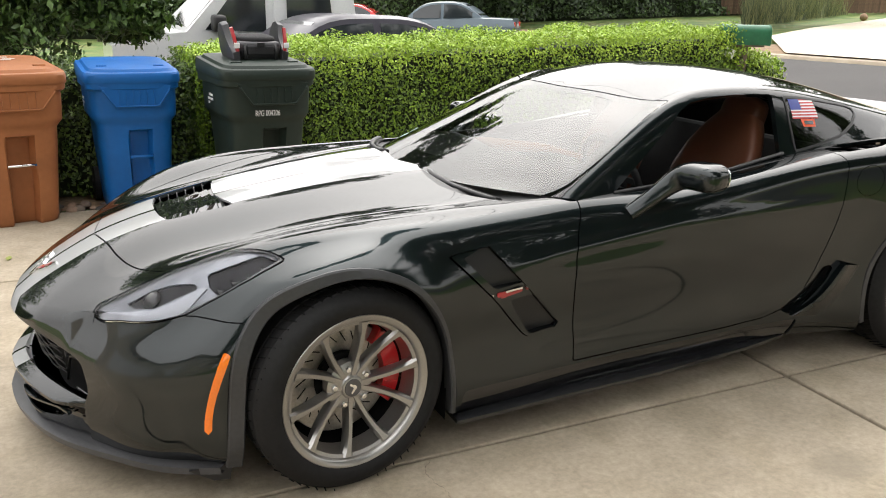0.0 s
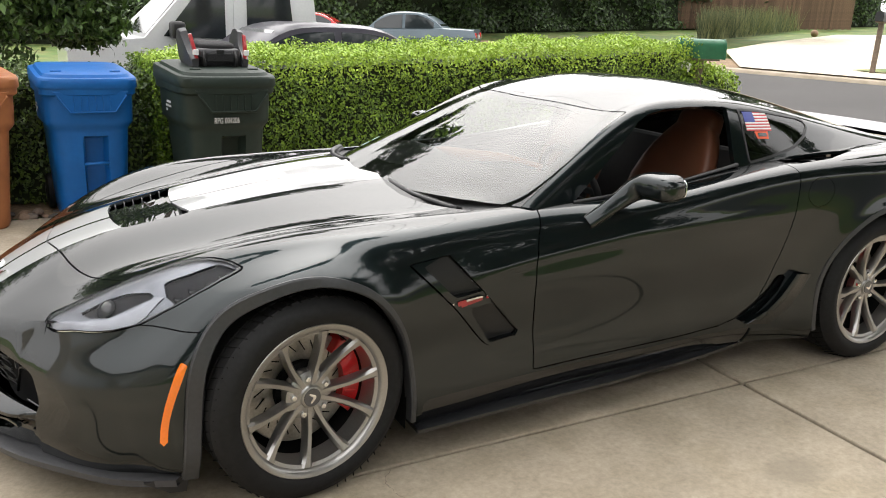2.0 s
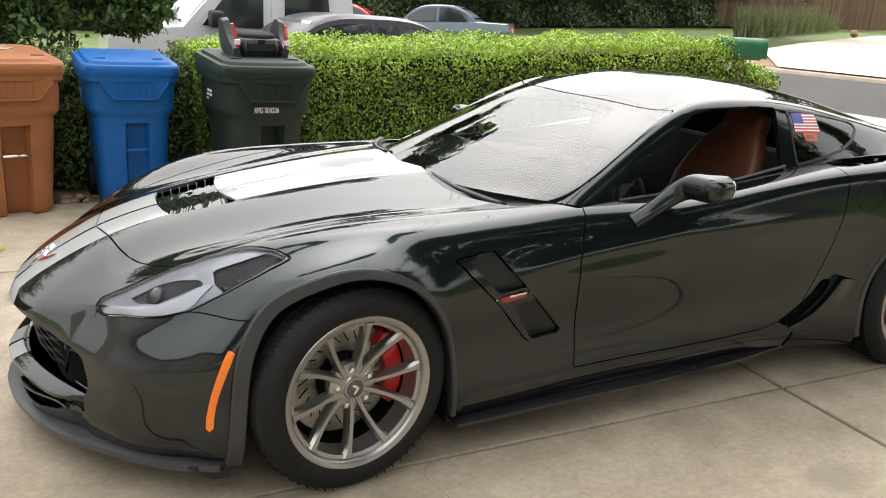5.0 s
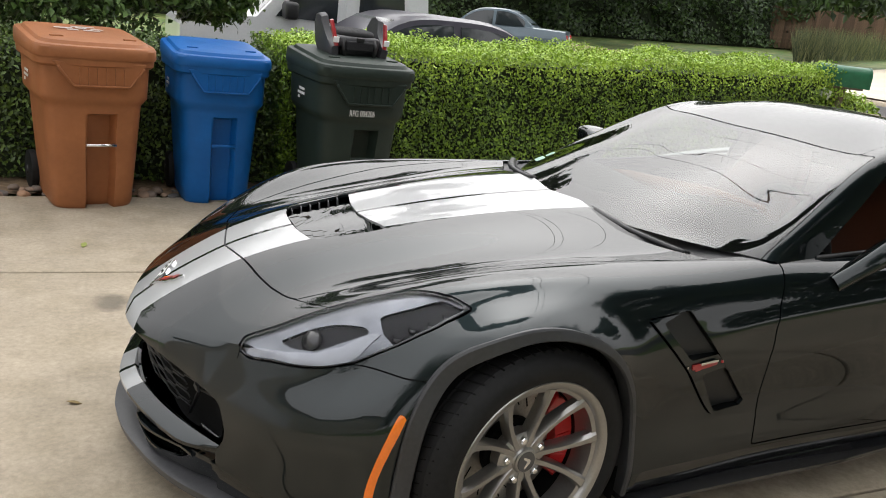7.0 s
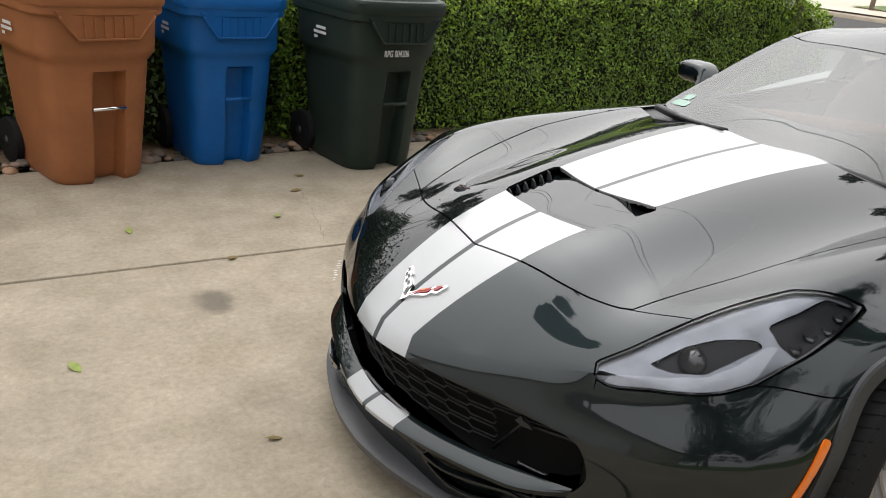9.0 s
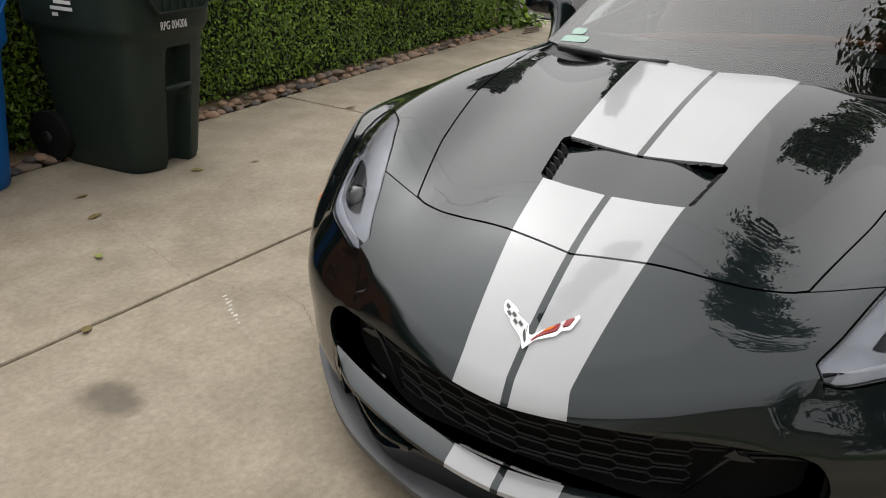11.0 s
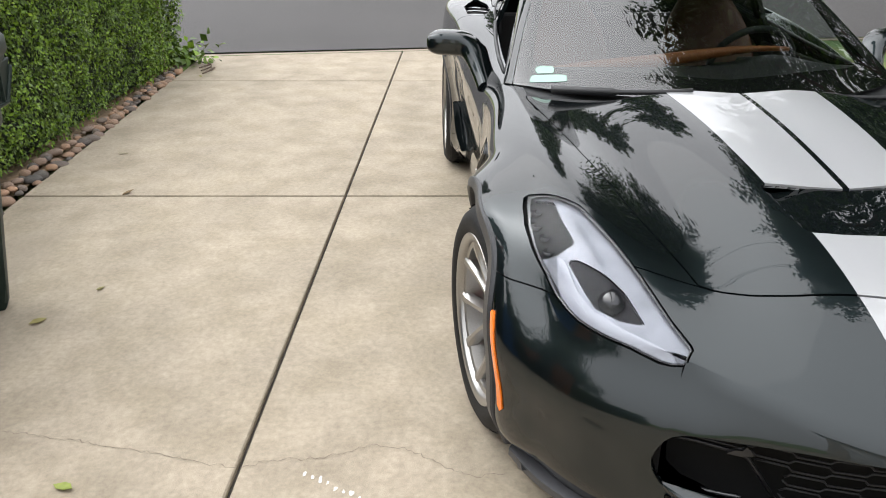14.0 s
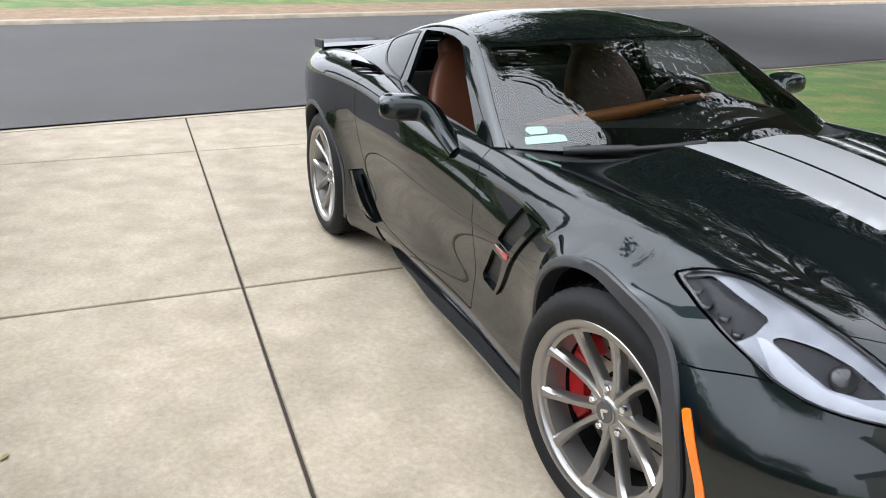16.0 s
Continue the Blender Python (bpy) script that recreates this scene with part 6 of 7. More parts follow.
for s in (1, -1):
    mirror = new("door_mirror")
    mirror.parent = car
    mirror["label"] = "dark grey door mirror on a raked foot"
    way = [(1.276, 1.012, .914), (1.274, 1.004, .914), (1.270, .985, .914), (1.266, .93, .913), (1.256, .880, .909), (1.232, .842, .893), (1.190, .818, .858), (1.135, .799, .812), (1.065, .778, .760)]
    half = [(.022, .013), (.054, .033), (.068, .045), (.074, .050), (.072, .049), (.062, .044), (.050, .036), (.046, .031), (.050, .030)]
    fine = smooth_line([(x, s * y, z, *h) for (x, y, z), h in zip(way, half)], 5)
    deep, high, last = Vector((1, 0, 0)), Vector((0, 0, 1)), Vector((0, -s, 0))
    for name, lo, hi in (("housing", 0, 26), ("foot", 25, len(fine))):
        bm = bmesh.new()
        rings = []
        for k in range(lo, hi):
            p = Vector(fine[k][:3])
            d = (Vector(fine[min(k + 1, len(fine) - 1)][:3]) - Vector(fine[max(k - 1, 0)][:3])).normalized()
            turn = last.rotation_difference(d)
            deep, high, last = turn @ deep, turn @ high, d
            ring = []
            for j in range(36):
                a = 2 * math.pi * j / 36
                u, w = math.copysign(abs(math.cos(a)) ** (.42 if math.cos(a) > 0 else .80), math.cos(a)), math.copysign(abs(math.sin(a)) ** .52, math.sin(a))
                ring.append(bm.verts.new(p + deep * fine[k][3] * u * (.62 if u > 0 and k < 22 else 1) + high * fine[k][4] * w))
            rings.append(ring)
        for p, q in zip(rings[:-1], rings[1:]):
            for j in range(36):
                bm.faces.new((p[j], p[(j + 1) % 36], q[(j + 1) % 36], q[j]))
        bm.faces.new(rings[0][::-1])
        bm.faces.new(rings[-1])
        part(name, bm, PAINT, mirror, "glossy dark mirror housing" if name == "housing" else "raked mirror foot", True, 50)
    bm = bmesh.new()
    ball(bm, (0, 0, 0), (.004, .072, .036), 0.5, None, 14)
    bmesh.ops.transform(bm, matrix=Matrix.Translation((1.310, s * .930, .913)), verts=bm.verts)
    part("mirror_glass", bm, MIRROR, mirror, "mirror glass", True)

# ---- tail spoiler ----
spoiler = new("rear_spoiler")
spoiler.parent = car
spoiler["label"] = "black rear spoiler blade with end caps"
vs, fs = [], []
for y in np.linspace(-.70, .70, 25):
    x0 = 3.42 - .12 * (y / .7) ** 2
    for dx, z in ((-.09, .972), (-.02, .988), (.02, 1.005), (.03, 1.000), (.02, .965), (-.06, .95)):
        vs.append((x0 + dx, y, z))
for k in range(24):
    for j in range(6):
        a, b = 6 * k + j, 6 * k + (j + 1) % 6
        fs.append((a, b, b + 6, a + 6))
fs += [tuple(range(6))[::-1], tuple(range(len(vs) - 6, len(vs)))]
mesh_object("blade", vs, fs, GLOSS, spoiler, "gloss black blade", False)
for s in (1, -1):
    bm = bmesh.new()
    box(bm, (.17, .012, .050), (3.30, s * .705, .985), bevel=0.004)
    part("end_cap", bm, TRIM, spoiler, "black spoiler end cap")

# ---- wipers ----
for pts in ([(.66, .60, .838), (.60, .50, .846), (.545, .38, .852), (.515, .24, .858), (.51, .16, .862)], [(.575, -.12, .838), (.555, -.28, .832), (.575, -.44, .822), (.635, -.60, .808)]):
    w = new("wiper")
    w.parent = car
    w["label"] = "black wiper at the base of the windscreen"
    p = smooth_line(pts, 5)
    bm = bmesh.new()
    tube(bm, [(x, y, z + .002) for x, y, z in p], [.015 if k < len(p) // 2 else .009 for k in range(len(p))], 6)
    part("arm", bm, TRIM, w, "satin black wiper arm", True)
    bm = bmesh.new()
    tube(bm, [(x + .022, y, z - .002) for x, y, z in p[2:]], .008, 6)
    part("blade", bm, RUBBER, w, "rubber wiper blade", True)

# ---- interior ----
for s in (1, -1):
    seat = new("seat")
    seat.parent = car
    seat["label"] = "tan leather bucket seat with raised bolsters"
    y0 = s * .36
    bm = bmesh.new()
    ball(bm, (1.62, y0, .45), (.27, .25, .10), 0.6, None, 16)
    for v in bm.verts:
        v.co.z += .05 * (abs(v.co.y - y0) / .25) ** 3
    part("cushion", bm, LEATHER, seat, "tan leather seat cushion", True)
    bm = bmesh.new()
    ball(bm, (0, 0, 0), (.065, .225, .34), 0.62, None, 20)
    for v in bm.verts:
        z = v.co.z
        v.co.y *= 1 - .50 * max(0, z / .34) ** 1.4
        v.co.x -= .050 * (abs(v.co.y) / .225) ** 2.5
    bmesh.ops.transform(bm, matrix=Matrix.Translation((1.90, y0, .765)) @ pose(0, 0, 0, 0, 22, 0), verts=bm.verts)
    part("backrest", bm, LEATHER, seat, "tan leather backrest narrowing to the headrest", True)
    bm = bmesh.new()
    ball(bm, (0, 0, 0), (.05, .115, .085), 0.6, None, 16)
    bmesh.ops.transform(bm, matrix=Matrix.Translation((2.005, y0, 1.03)) @ pose(0, 0, 0, 0, 18, 0), verts=bm.verts)
    part("headrest", bm, LEATHER, seat, "tan leather headrest", True)
vs, fs = [], []
ys = np.linspace(-.70, .70, 41)
for y in ys:
    hood = .045 * math.exp(-((y + .36) / .17) ** 2)
    for x, z in ((.58, .80), (.80, .845), (1.00, .850 + hood * .6), (1.10, .838 + hood), (1.15, .80 + hood), (1.16, .70), (1.12, .55), (1.10, .30)):
        vs.append((x + .12 * (y / .7) ** 2 * (x < 1), y, z))
for k in range(40):
    for j in range(7):
        a = 8 * k + j
        fs.append((a, a + 8, a + 9, a + 1))
mesh_object("dashboard", vs, fs, DASH, car, "black dashboard", True)
bm = bmesh.new()
tube(bm, smooth_line([(1.135, .62, .795), (1.10, .40, .838), (1.06, .12, .868), (1.075, -.10, .900), (1.06, -.28, .925), (1.10, -.42, .915)], 5), [.012 + .020 * math.sin(math.pi * k / 25) ** 2 for k in range(26)], 10)
for v in bm.verts:
    v.co.z = .86 + (v.co.z - .86) * .8
part("dash_trim", bm, TAN, car, "tan leather trim sweeping over the dashboard", True)
bm = bmesh.new()
ring = [(0, .178 * math.cos(a), .178 * math.sin(a)) for a in np.linspace(0, 2 * math.pi, 40, endpoint=False)]
tube(bm, ring, .015, 10, True)
box(bm, (.03, .12, .09), (.02, 0, -.01), bevel=0.015)
box(bm, (.012, .33, .03), (.01, 0, 0), bevel=0.005)
box(bm, (.012, .03, .16), (.01, 0, -.09), bevel=0.005)
bmesh.ops.transform(bm, matrix=Matrix.Translation((1.30, -.36, .80)) @ pose(0, 0, 0, 0, -22, 0), verts=bm.verts)
part("steering_wheel", bm, DASH, car, "black three-spoke steering wheel", True, 40)
bm = bmesh.new()
box(bm, (.80, .22, .30), (1.55, 0, .38), bevel=0.03)
part("centre_console", bm, DASH, car, "black centre console")
bm = bmesh.new()
box(bm, (.05, 1.25, .62), (2.20, 0, .62), pose(0, 0, 0, 0, 14, 0), 0.02)
part("rear_bulkhead", bm, DASH, car, "black carpeted bulkhead behind the seats")
bm = bmesh.new()
box(bm, (1.6, 1.3, .03), (1.4, 0, .22), bevel=0.005)
part("cabin_floor", bm, DASH, car, "black cabin carpet")
bm = bmesh.new()
lathe(bm, [(.018, 0), (.024, .02), (.02, .04), (.001, .046)], Matrix.Translation((1.55, -.03, .60)), 16)
part("gear_knob", bm, CHROME, car, "chrome and black gear knob", True)


# the body drawn to its true length: the nose forward of the axle, the cabin a little back
def drawn(p):
    x, y = p[:, 0], np.abs(p[:, 1])
    nose = np.interp(x, [-.9, -.8, -.6, -.5, -.3, -.14, 0], [-.045, -.045, -.033, -.02, -.016, -.009, 0])
    nose *= 1 + (np.interp(y, [.30, .50], [1, .55]) - 1) * np.clip((-.30 - x) / .25, 0, 1)
    return x + nose + np.interp(x, [0, .6, .8, 1.0, 1.3, 1.6, 2.2], [0, .012, .02, .03, .03, .015, 0])


for ob in car.children_recursive:
    if ob.type == "MESH" and ob.name.split(".")[0] not in ("splitter", "splitter_winglet", "side_skirt", "wheel_well", "floor_pan", "lower_grille_bar", "bar_wing", "bar_stripe", "intake_flange") and ob.matrix_world == Matrix() and not (ob.parent and ob.parent.name.startswith("wheel")):
        me = ob.data
        co = np.empty(len(me.vertices) * 3, np.float32)
        me.vertices.foreach_get("co", co)
        co = co.reshape(-1, 3)
        co[:, 0] = drawn(co)
        me.vertices.foreach_set("co", co.ravel())
        me.update()


# ---- wheeled bins ----
def bin_section(z, n=180, square=.30):
    """Cross-section of a bin at height z: width and depth of a rounded box that bulges to the front."""
    zs = [0, .03, .40, .64, .685, .80, .93]
    w = np.interp(z, zs, [.215, .225, .248, .262, .294, .298, .300])
    d = np.interp(z, zs, [.235, .245, .282, .305, .326, .335, .340])
    a = np.linspace(0, 2 * math.pi, 4001)
    c, t = np.cos(a), np.sin(a)
    p = np.stack([w * np.sign(c) * np.abs(c) ** square, d * np.sign(t) * np.abs(t) ** square], 1)
    run = np.r_[0, np.cumsum(np.linalg.norm(np.diff(p, axis=0), axis=1))]
    at = np.linspace(0, run[-1], n, endpoint=False)
    x, y = np.interp(at, run, p[:, 0]), np.interp(at, run, p[:, 1])
    y = np.where(y < 0, y - .035 * (1 - (x / w) ** 2), y)
    return list(zip(x.tolist(), y.tolist()))


def wheeled_bin(label, mat, m, writing=None, bar=True):
    b = tagged(new("wheeled_bin"), label, "bin", "wheeled bins by the hedge")
    heights = [0.0, .008, .03, .10, .20, .30, .36, .38, .40, .42, .50, .575, .588, .60, .62, .64, .66, .685, .70, .80, .88, .93]
    n = 180
    vs, fs = [], []
    for z in heights:
        for x, y in bin_section(z, n):
            zz = z
            k = .985 if z == 0 else 1
            # tall recess in the front, with a foot on either side
            if y < -.1 and abs(x - .02) < .078 and .0 <= z <= .60:
                f = min(1, (.078 - abs(x - .02)) / .014)
                y += .085 * f * min(1, (.60 - z) / .02 if z > .58 else 1)
            vs.append((x * k, y * k, zz))
    for j in range(len(heights) - 1):
        for i in range(n):
            a, c = j * n + i, j * n + (i + 1) % n
            fs.append((a, c, c + n, a + n))
    fs.append(tuple(range(n))[::-1])
    body = mesh_object("body", vs, fs, mat, b, "", True)
    body.data.set_sharp_from_angle(angle=radians(38))
    # rim that runs round the top, with a pointed apron at the front
    vs, fs = [], []
    ring = bin_section(.93, n, .24)
    for z, out in ((.872, 1.012), (.885, 1.055), (.925, 1.065), (.94, 1.06), (.948, 1.03)):
        vs += [(x * out, y * out, z) for x, y in ring]
    for j in range(4):
        for i in range(n):
            a, c = j * n + i, j * n + (i + 1) % n
            fs.append((a, c, c + n, a + n))
    rim = mesh_object("rim", vs, fs, mat, b, "", True)
    rim.data.set_sharp_from_angle(angle=radians(40))
    bm = bmesh.new()
    prism(bm, [(-.235, .905), (.245, .905), (.225, .865), (.155, .765), (-.135, .765), (-.205, .865)], .030, Matrix(((1, 0, 0, 0), (0, 0, -1, -.355), (0, 1, 0, 0), (0, 0, 0, 1))), 0.006)
    part("apron", bm, mat, b, "moulded front apron")
    bm = bmesh.new()
    tube(bm, [(.232, -.386, .880), (.225, -.387, .865), (.155, -.388, .767), (-.135, -.388, .767), (-.205, -.387, .865), (-.212, -.386, .880)], .0075, 8)
    part("apron_edge", bm, mat, b, "rounded lower edge of the apron", True)
    for k in range(6):
        bm = bmesh.new()
        box(bm, (.006, .014, .10), (-.105 + .046 * k, -.388, .825), bevel=0.002)
        part("apron_rib", bm, mat, b)
    if bar:
        bm = bmesh.new()
        tube(bm, [(-.06, -.312, .405), (.10, -.312, .405)], .011, 10)
        part("lift_bar", bm, CHROME if bar == "steel" else mat, b, "metal lift bar" if bar == "steel" else "lift bar", True)
    # lid: hinged at the back, a raised panel with a lip
    vs, fs = [], []
    lid_ring = bin_section(.93, n, .22)
    for z, out, lift in ((.922, 1.075, .3), (.934, 1.09, .4), (.978, 1.085, 1), (.990, 1.062, 1), (.994, .97, 1), (1.012, .93, 1), (1.020, .80, 1), (1.022, .001, 1)):
        vs += [(x * out, y * out, z + .045 * lift * max(0, (y * out + .37) / .71)) for x, y in lid_ring]
    for j in range(7):
        for i in range(n):
            a, c = j * n + i, j * n + (i + 1) % n
            fs.append((a, c, c + n, a + n))
    lid = mesh_object("lid", vs, fs, mat, b, "closed moulded lid", True)
    lid.data.set_sharp_from_angle(angle=radians(35))
    for s in (-1, 1):
        bm = bmesh.new()
        box(bm, (.07, .03, .018), (s * .19, -.24, 1.028), bevel=0.006)
        part("lid_grip", bm, mat, lid)
        bm = bmesh.new()
        lathe(bm, [(.001, -.025), (.10, -.025), (.125, -.018), (.128, 0), (.125, .018), (.10, .025), (.001, .025)], Matrix.Translation((s * .25, .25, .128)) @ pose(0, 0, 0, 0, 90, 0), 32)
        wh = part("wheel", bm, RUBBER, b, "black plastic wheel", True, 40)
        bm = bmesh.new()
        lathe(bm, [(.03, 0), (.03, .03), (.001, .034)], Matrix.Translation((s * .25, .25, .128)) @ pose(0, 0, 0, 0, 90 * s, 0), 20)
        part("wheel_hub", bm, TRIM, wh, "black wheel hub", True)
    bm = bmesh.new()
    tube(bm, [(-.25, .25, .128), (.25, .25, .128)], .012, 8)
    part("axle", bm, CHROME, b, "steel axle", True)
    bm = bmesh.new()
    tube(bm, [(-.22, .36, .93), (-.22, .415, .955), (.22, .415, .955), (.22, .36, .93)], .016, 8)
    part("push_handle", bm, mat, b, "push handle at the hinge side", True)
    # worn white writing on the side, too blurred to read
    for k, (dy, w) in enumerate(((-.02, .10), (-.01, .13), (.03, .035))):
        bm = bmesh.new()
        box(bm, (.0015, w, .016), (-.3075, dy, .80 - .028 * k), bevel=0.0004)
        part("side_print", bm, WHITE, b, "worn white print")
    if writing:
        cu = bpy.data.curves.new("serial", "FONT")
        cu.body, cu.size, cu.extrude, cu.align_x = writing, .054, .0006, "CENTER"
        tmp = bpy.data.objects.new("serial", cu)
        scene.collection.objects.link(tmp)
        me = bpy.data.meshes.new_from_object(tmp)
        bpy.data.objects.remove(tmp)
        me.materials.clear()
        me.materials.append(WHITE)
        ob = new("serial_number", me)
        ob.parent = b
        ob["label"] = "white stencilled serial number"
        ob.matrix_basis = Matrix(((.60, 0, 0, -.035), (0, 0, -1, -.372), (0, 1, 0, .690), (0, 0, 0, 1))) @ pose(0, 0, 0, 4, 0, 0)
    b.matrix_basis = m
    return b


BROWN_AT = pose(-1.04, 3.10, 0, 0, 0, 12) @ Matrix.Diagonal((1.07, 1.08, 1, 1))
wheeled_bin("brown plastic wheeled bin with closed lid and steel bar", BIN_BROWN, BROWN_AT, None, "steel")
wheeled_bin("blue plastic wheeled recycling bin with closed lid", BIN_BLUE, pose(-.24, 3.22, 0, 0, 0, 3) @ Matrix.Diagonal((.97, .95, .985, 1)))
wheeled_bin("dark green wheeled bin with a serial number", BIN_GREEN, pose(.60, 2.925, 0, 0, 0, 4) @ Matrix.Diagonal((1.05, 1.10, 1.025, 1)), "RPG 004206")
bm = bmesh.new()
for k, (x, y, w, h) in enumerate(((-.10, .05, .10, .03), (.0, .07, .06, .03), (.08, .05, .07, .025), (-.06, -.01, .06, .025), (.04, -.01, .09, .025), (.02, .12, .13, .025))):
    box(bm, (w, h, .0015), (x, y, 1.052 + .06 * y), pose(0, 0, 0, 3.5, 0, 0))
bmesh.ops.transform(bm, matrix=BROWN_AT, verts=bm.verts)
ob = part("lid_print", bm, WHITE, bpy.data.objects["wheeled_bin"], "worn white print on the lid")
ob.matrix_parent_inverse = bpy.data.objects["wheeled_bin"].matrix_basis.inverted()

# ---- child booster seat left on the green bin ----
booster = tagged(new("booster_seat"), "grey and red child booster seat lying on the green bin", "booster seat")
SEATGREY = material("grey_seat_plastic", (.045, .045, .05), .5, grain=.15, grain_scale=60, bump=.05)
FABRIC = material("black_seat_fabric", (.016, .016, .018), .9, grain=.3, grain_scale=200, bump=.3, bump_scale=300)
bm = bmesh.new()
box(bm, (.34, .36, .07), (0, 0, .085), bevel=0.025, seg=3)
box(bm, (.28, .30, .05), (0, 0, .03), bevel=0.015)
part("base", bm, SEATGREY, booster, "moulded grey base", True, 40)
bm = bmesh.new()
ball(bm, (0, .01, .125), (.16, .17, .03), .6, None, 14)
part("seat_pad", bm, FABRIC, booster, "black fabric pad", True)
bm = bmesh.new()
box(bm, (.22, .03, .06), (0, -.185, .065), bevel=0.01)
part("front_panel", bm, FABRIC, booster, "dark front panel")
bm = bmesh.new()
box(bm, (.06, .01, .025), (0, -.20, .105), bevel=0.003)
part("buckle_cover", bm, TRIM, booster)
for s in (-1, 1):
    bm = bmesh.new()
    prism(bm, [(-.20, .02), (.10, .02), (.15, .07), (.15, .20), (.10, .255), (.04, .265), (-.02, .25), (-.06, .17), (-.15, .12), (-.21, .09)], .055, Matrix(((0, 0, s, s * .165), (1, 0, 0, 0), (0, 1, 0, 0), (0, 0, 0, 1))), 0.016)
    bmesh.ops.transform(bm, matrix=Matrix.Rotation(s * radians(9), 4, "Y"), verts=bm.verts)
    arm = part("armrest", bm, SEATGREY, booster, "tall grey armrest", True, 40)
    bm = bmesh.new()
    prism(bm, [(-.212, .092), (-.190, .09), (-.150, .17), (-.105, .24), (-.13, .238), (-.175, .17)], .026, Matrix(((0, 0, s, s * .168), (1, 0, 0, 0), (0, 1, 0, 0), (0, 0, 0, 1))), 0.006)
    bmesh.ops.transform(bm, matrix=Matrix.Rotation(s * radians(9), 4, "Y") @ Matrix.Translation((0, -.012, 0)), verts=bm.verts)
    part("red_inset", bm, RED, arm, "bright red inset")
    bm = bmesh.new()
    box(bm, (.045, .012, .035), (s * .20, -.222, .10), bevel=0.004)
    part("white_tag", bm, WHITE, arm, "white tag")
    bm = bmesh.new()
    tube(bm, [(s * .12, -.17, .10), (s * .13, -.195, .06), (s * .12, -.19, .0)], .016, 8)
    part("belt_guide", bm, TRIM, booster, "black belt guide", True)
booster.matrix_basis = pose(.61, 2.97, 1.066, 3.0, 0, 4) @ Matrix.Diagonal((.88, .95, 1.06, 1))

# ---- mailbox at the end of the hedge ----
def mailbox(label, box_mat, m, post=POST):
    mb = tagged(new("mailbox"), label, "mailbox")
    arch = [(-.085, 0), (.085, 0)] + [(.085 * math.cos(a), .115 + .085 * math.sin(a)) for a in np.linspace(0, math.pi, 14)]
    bm = bmesh.new()
    prism(bm, arch, .48, Matrix(((0, 0, 1, -.24), (1, 0, 0, 0), (0, 1, 0, 1.08), (0, 0, 0, 1))))
    part("box", bm, box_mat, mb, "rounded metal box", True, 35)
    bm = bmesh.new()
    prism(bm, [(a * 1.05, (b - .1) * 1.05 + .1) for a, b in arch], .015, Matrix(((0, 0, 1, .24), (1, 0, 0, 0), (0, 1, 0, 1.08), (0, 0, 0, 1))), .004)
    part("box_door", bm, box_mat, mb, "closed mailbox door", True, 35)
    bm = bmesh.new()
    box(bm, (.09, .09, 1.10), (0, 0, .53), bevel=0.008)
    part("post", bm, post, mb, "weathered wooden post")
    bm = bmesh.new()
    box(bm, (.40, .15, .02), (0, 0, 1.07), bevel=0.003)
    part("shelf", bm, post, mb)
    mb.matrix_basis = m
    return mb


mb = mailbox("green metal mailbox on a post beside the hedge", MAILGREEN, pose(5.78, 3.46, .06, 0, 0, -25))
bm = bmesh.new()
box(bm, (.10, .005, .09), (-.16, -.10, .995), pose(0, 0, 0, 0, 20, 0), .001)
part("paper_slip", bm, WHITE, mb, "white paper slip under the box")
mailbox("dark metal mailbox on a leaning post across the street", TRIM, Matrix.Translation((15.3, 8.05, .62)) @ pose(0, 0, 0, 0, 3, 20))

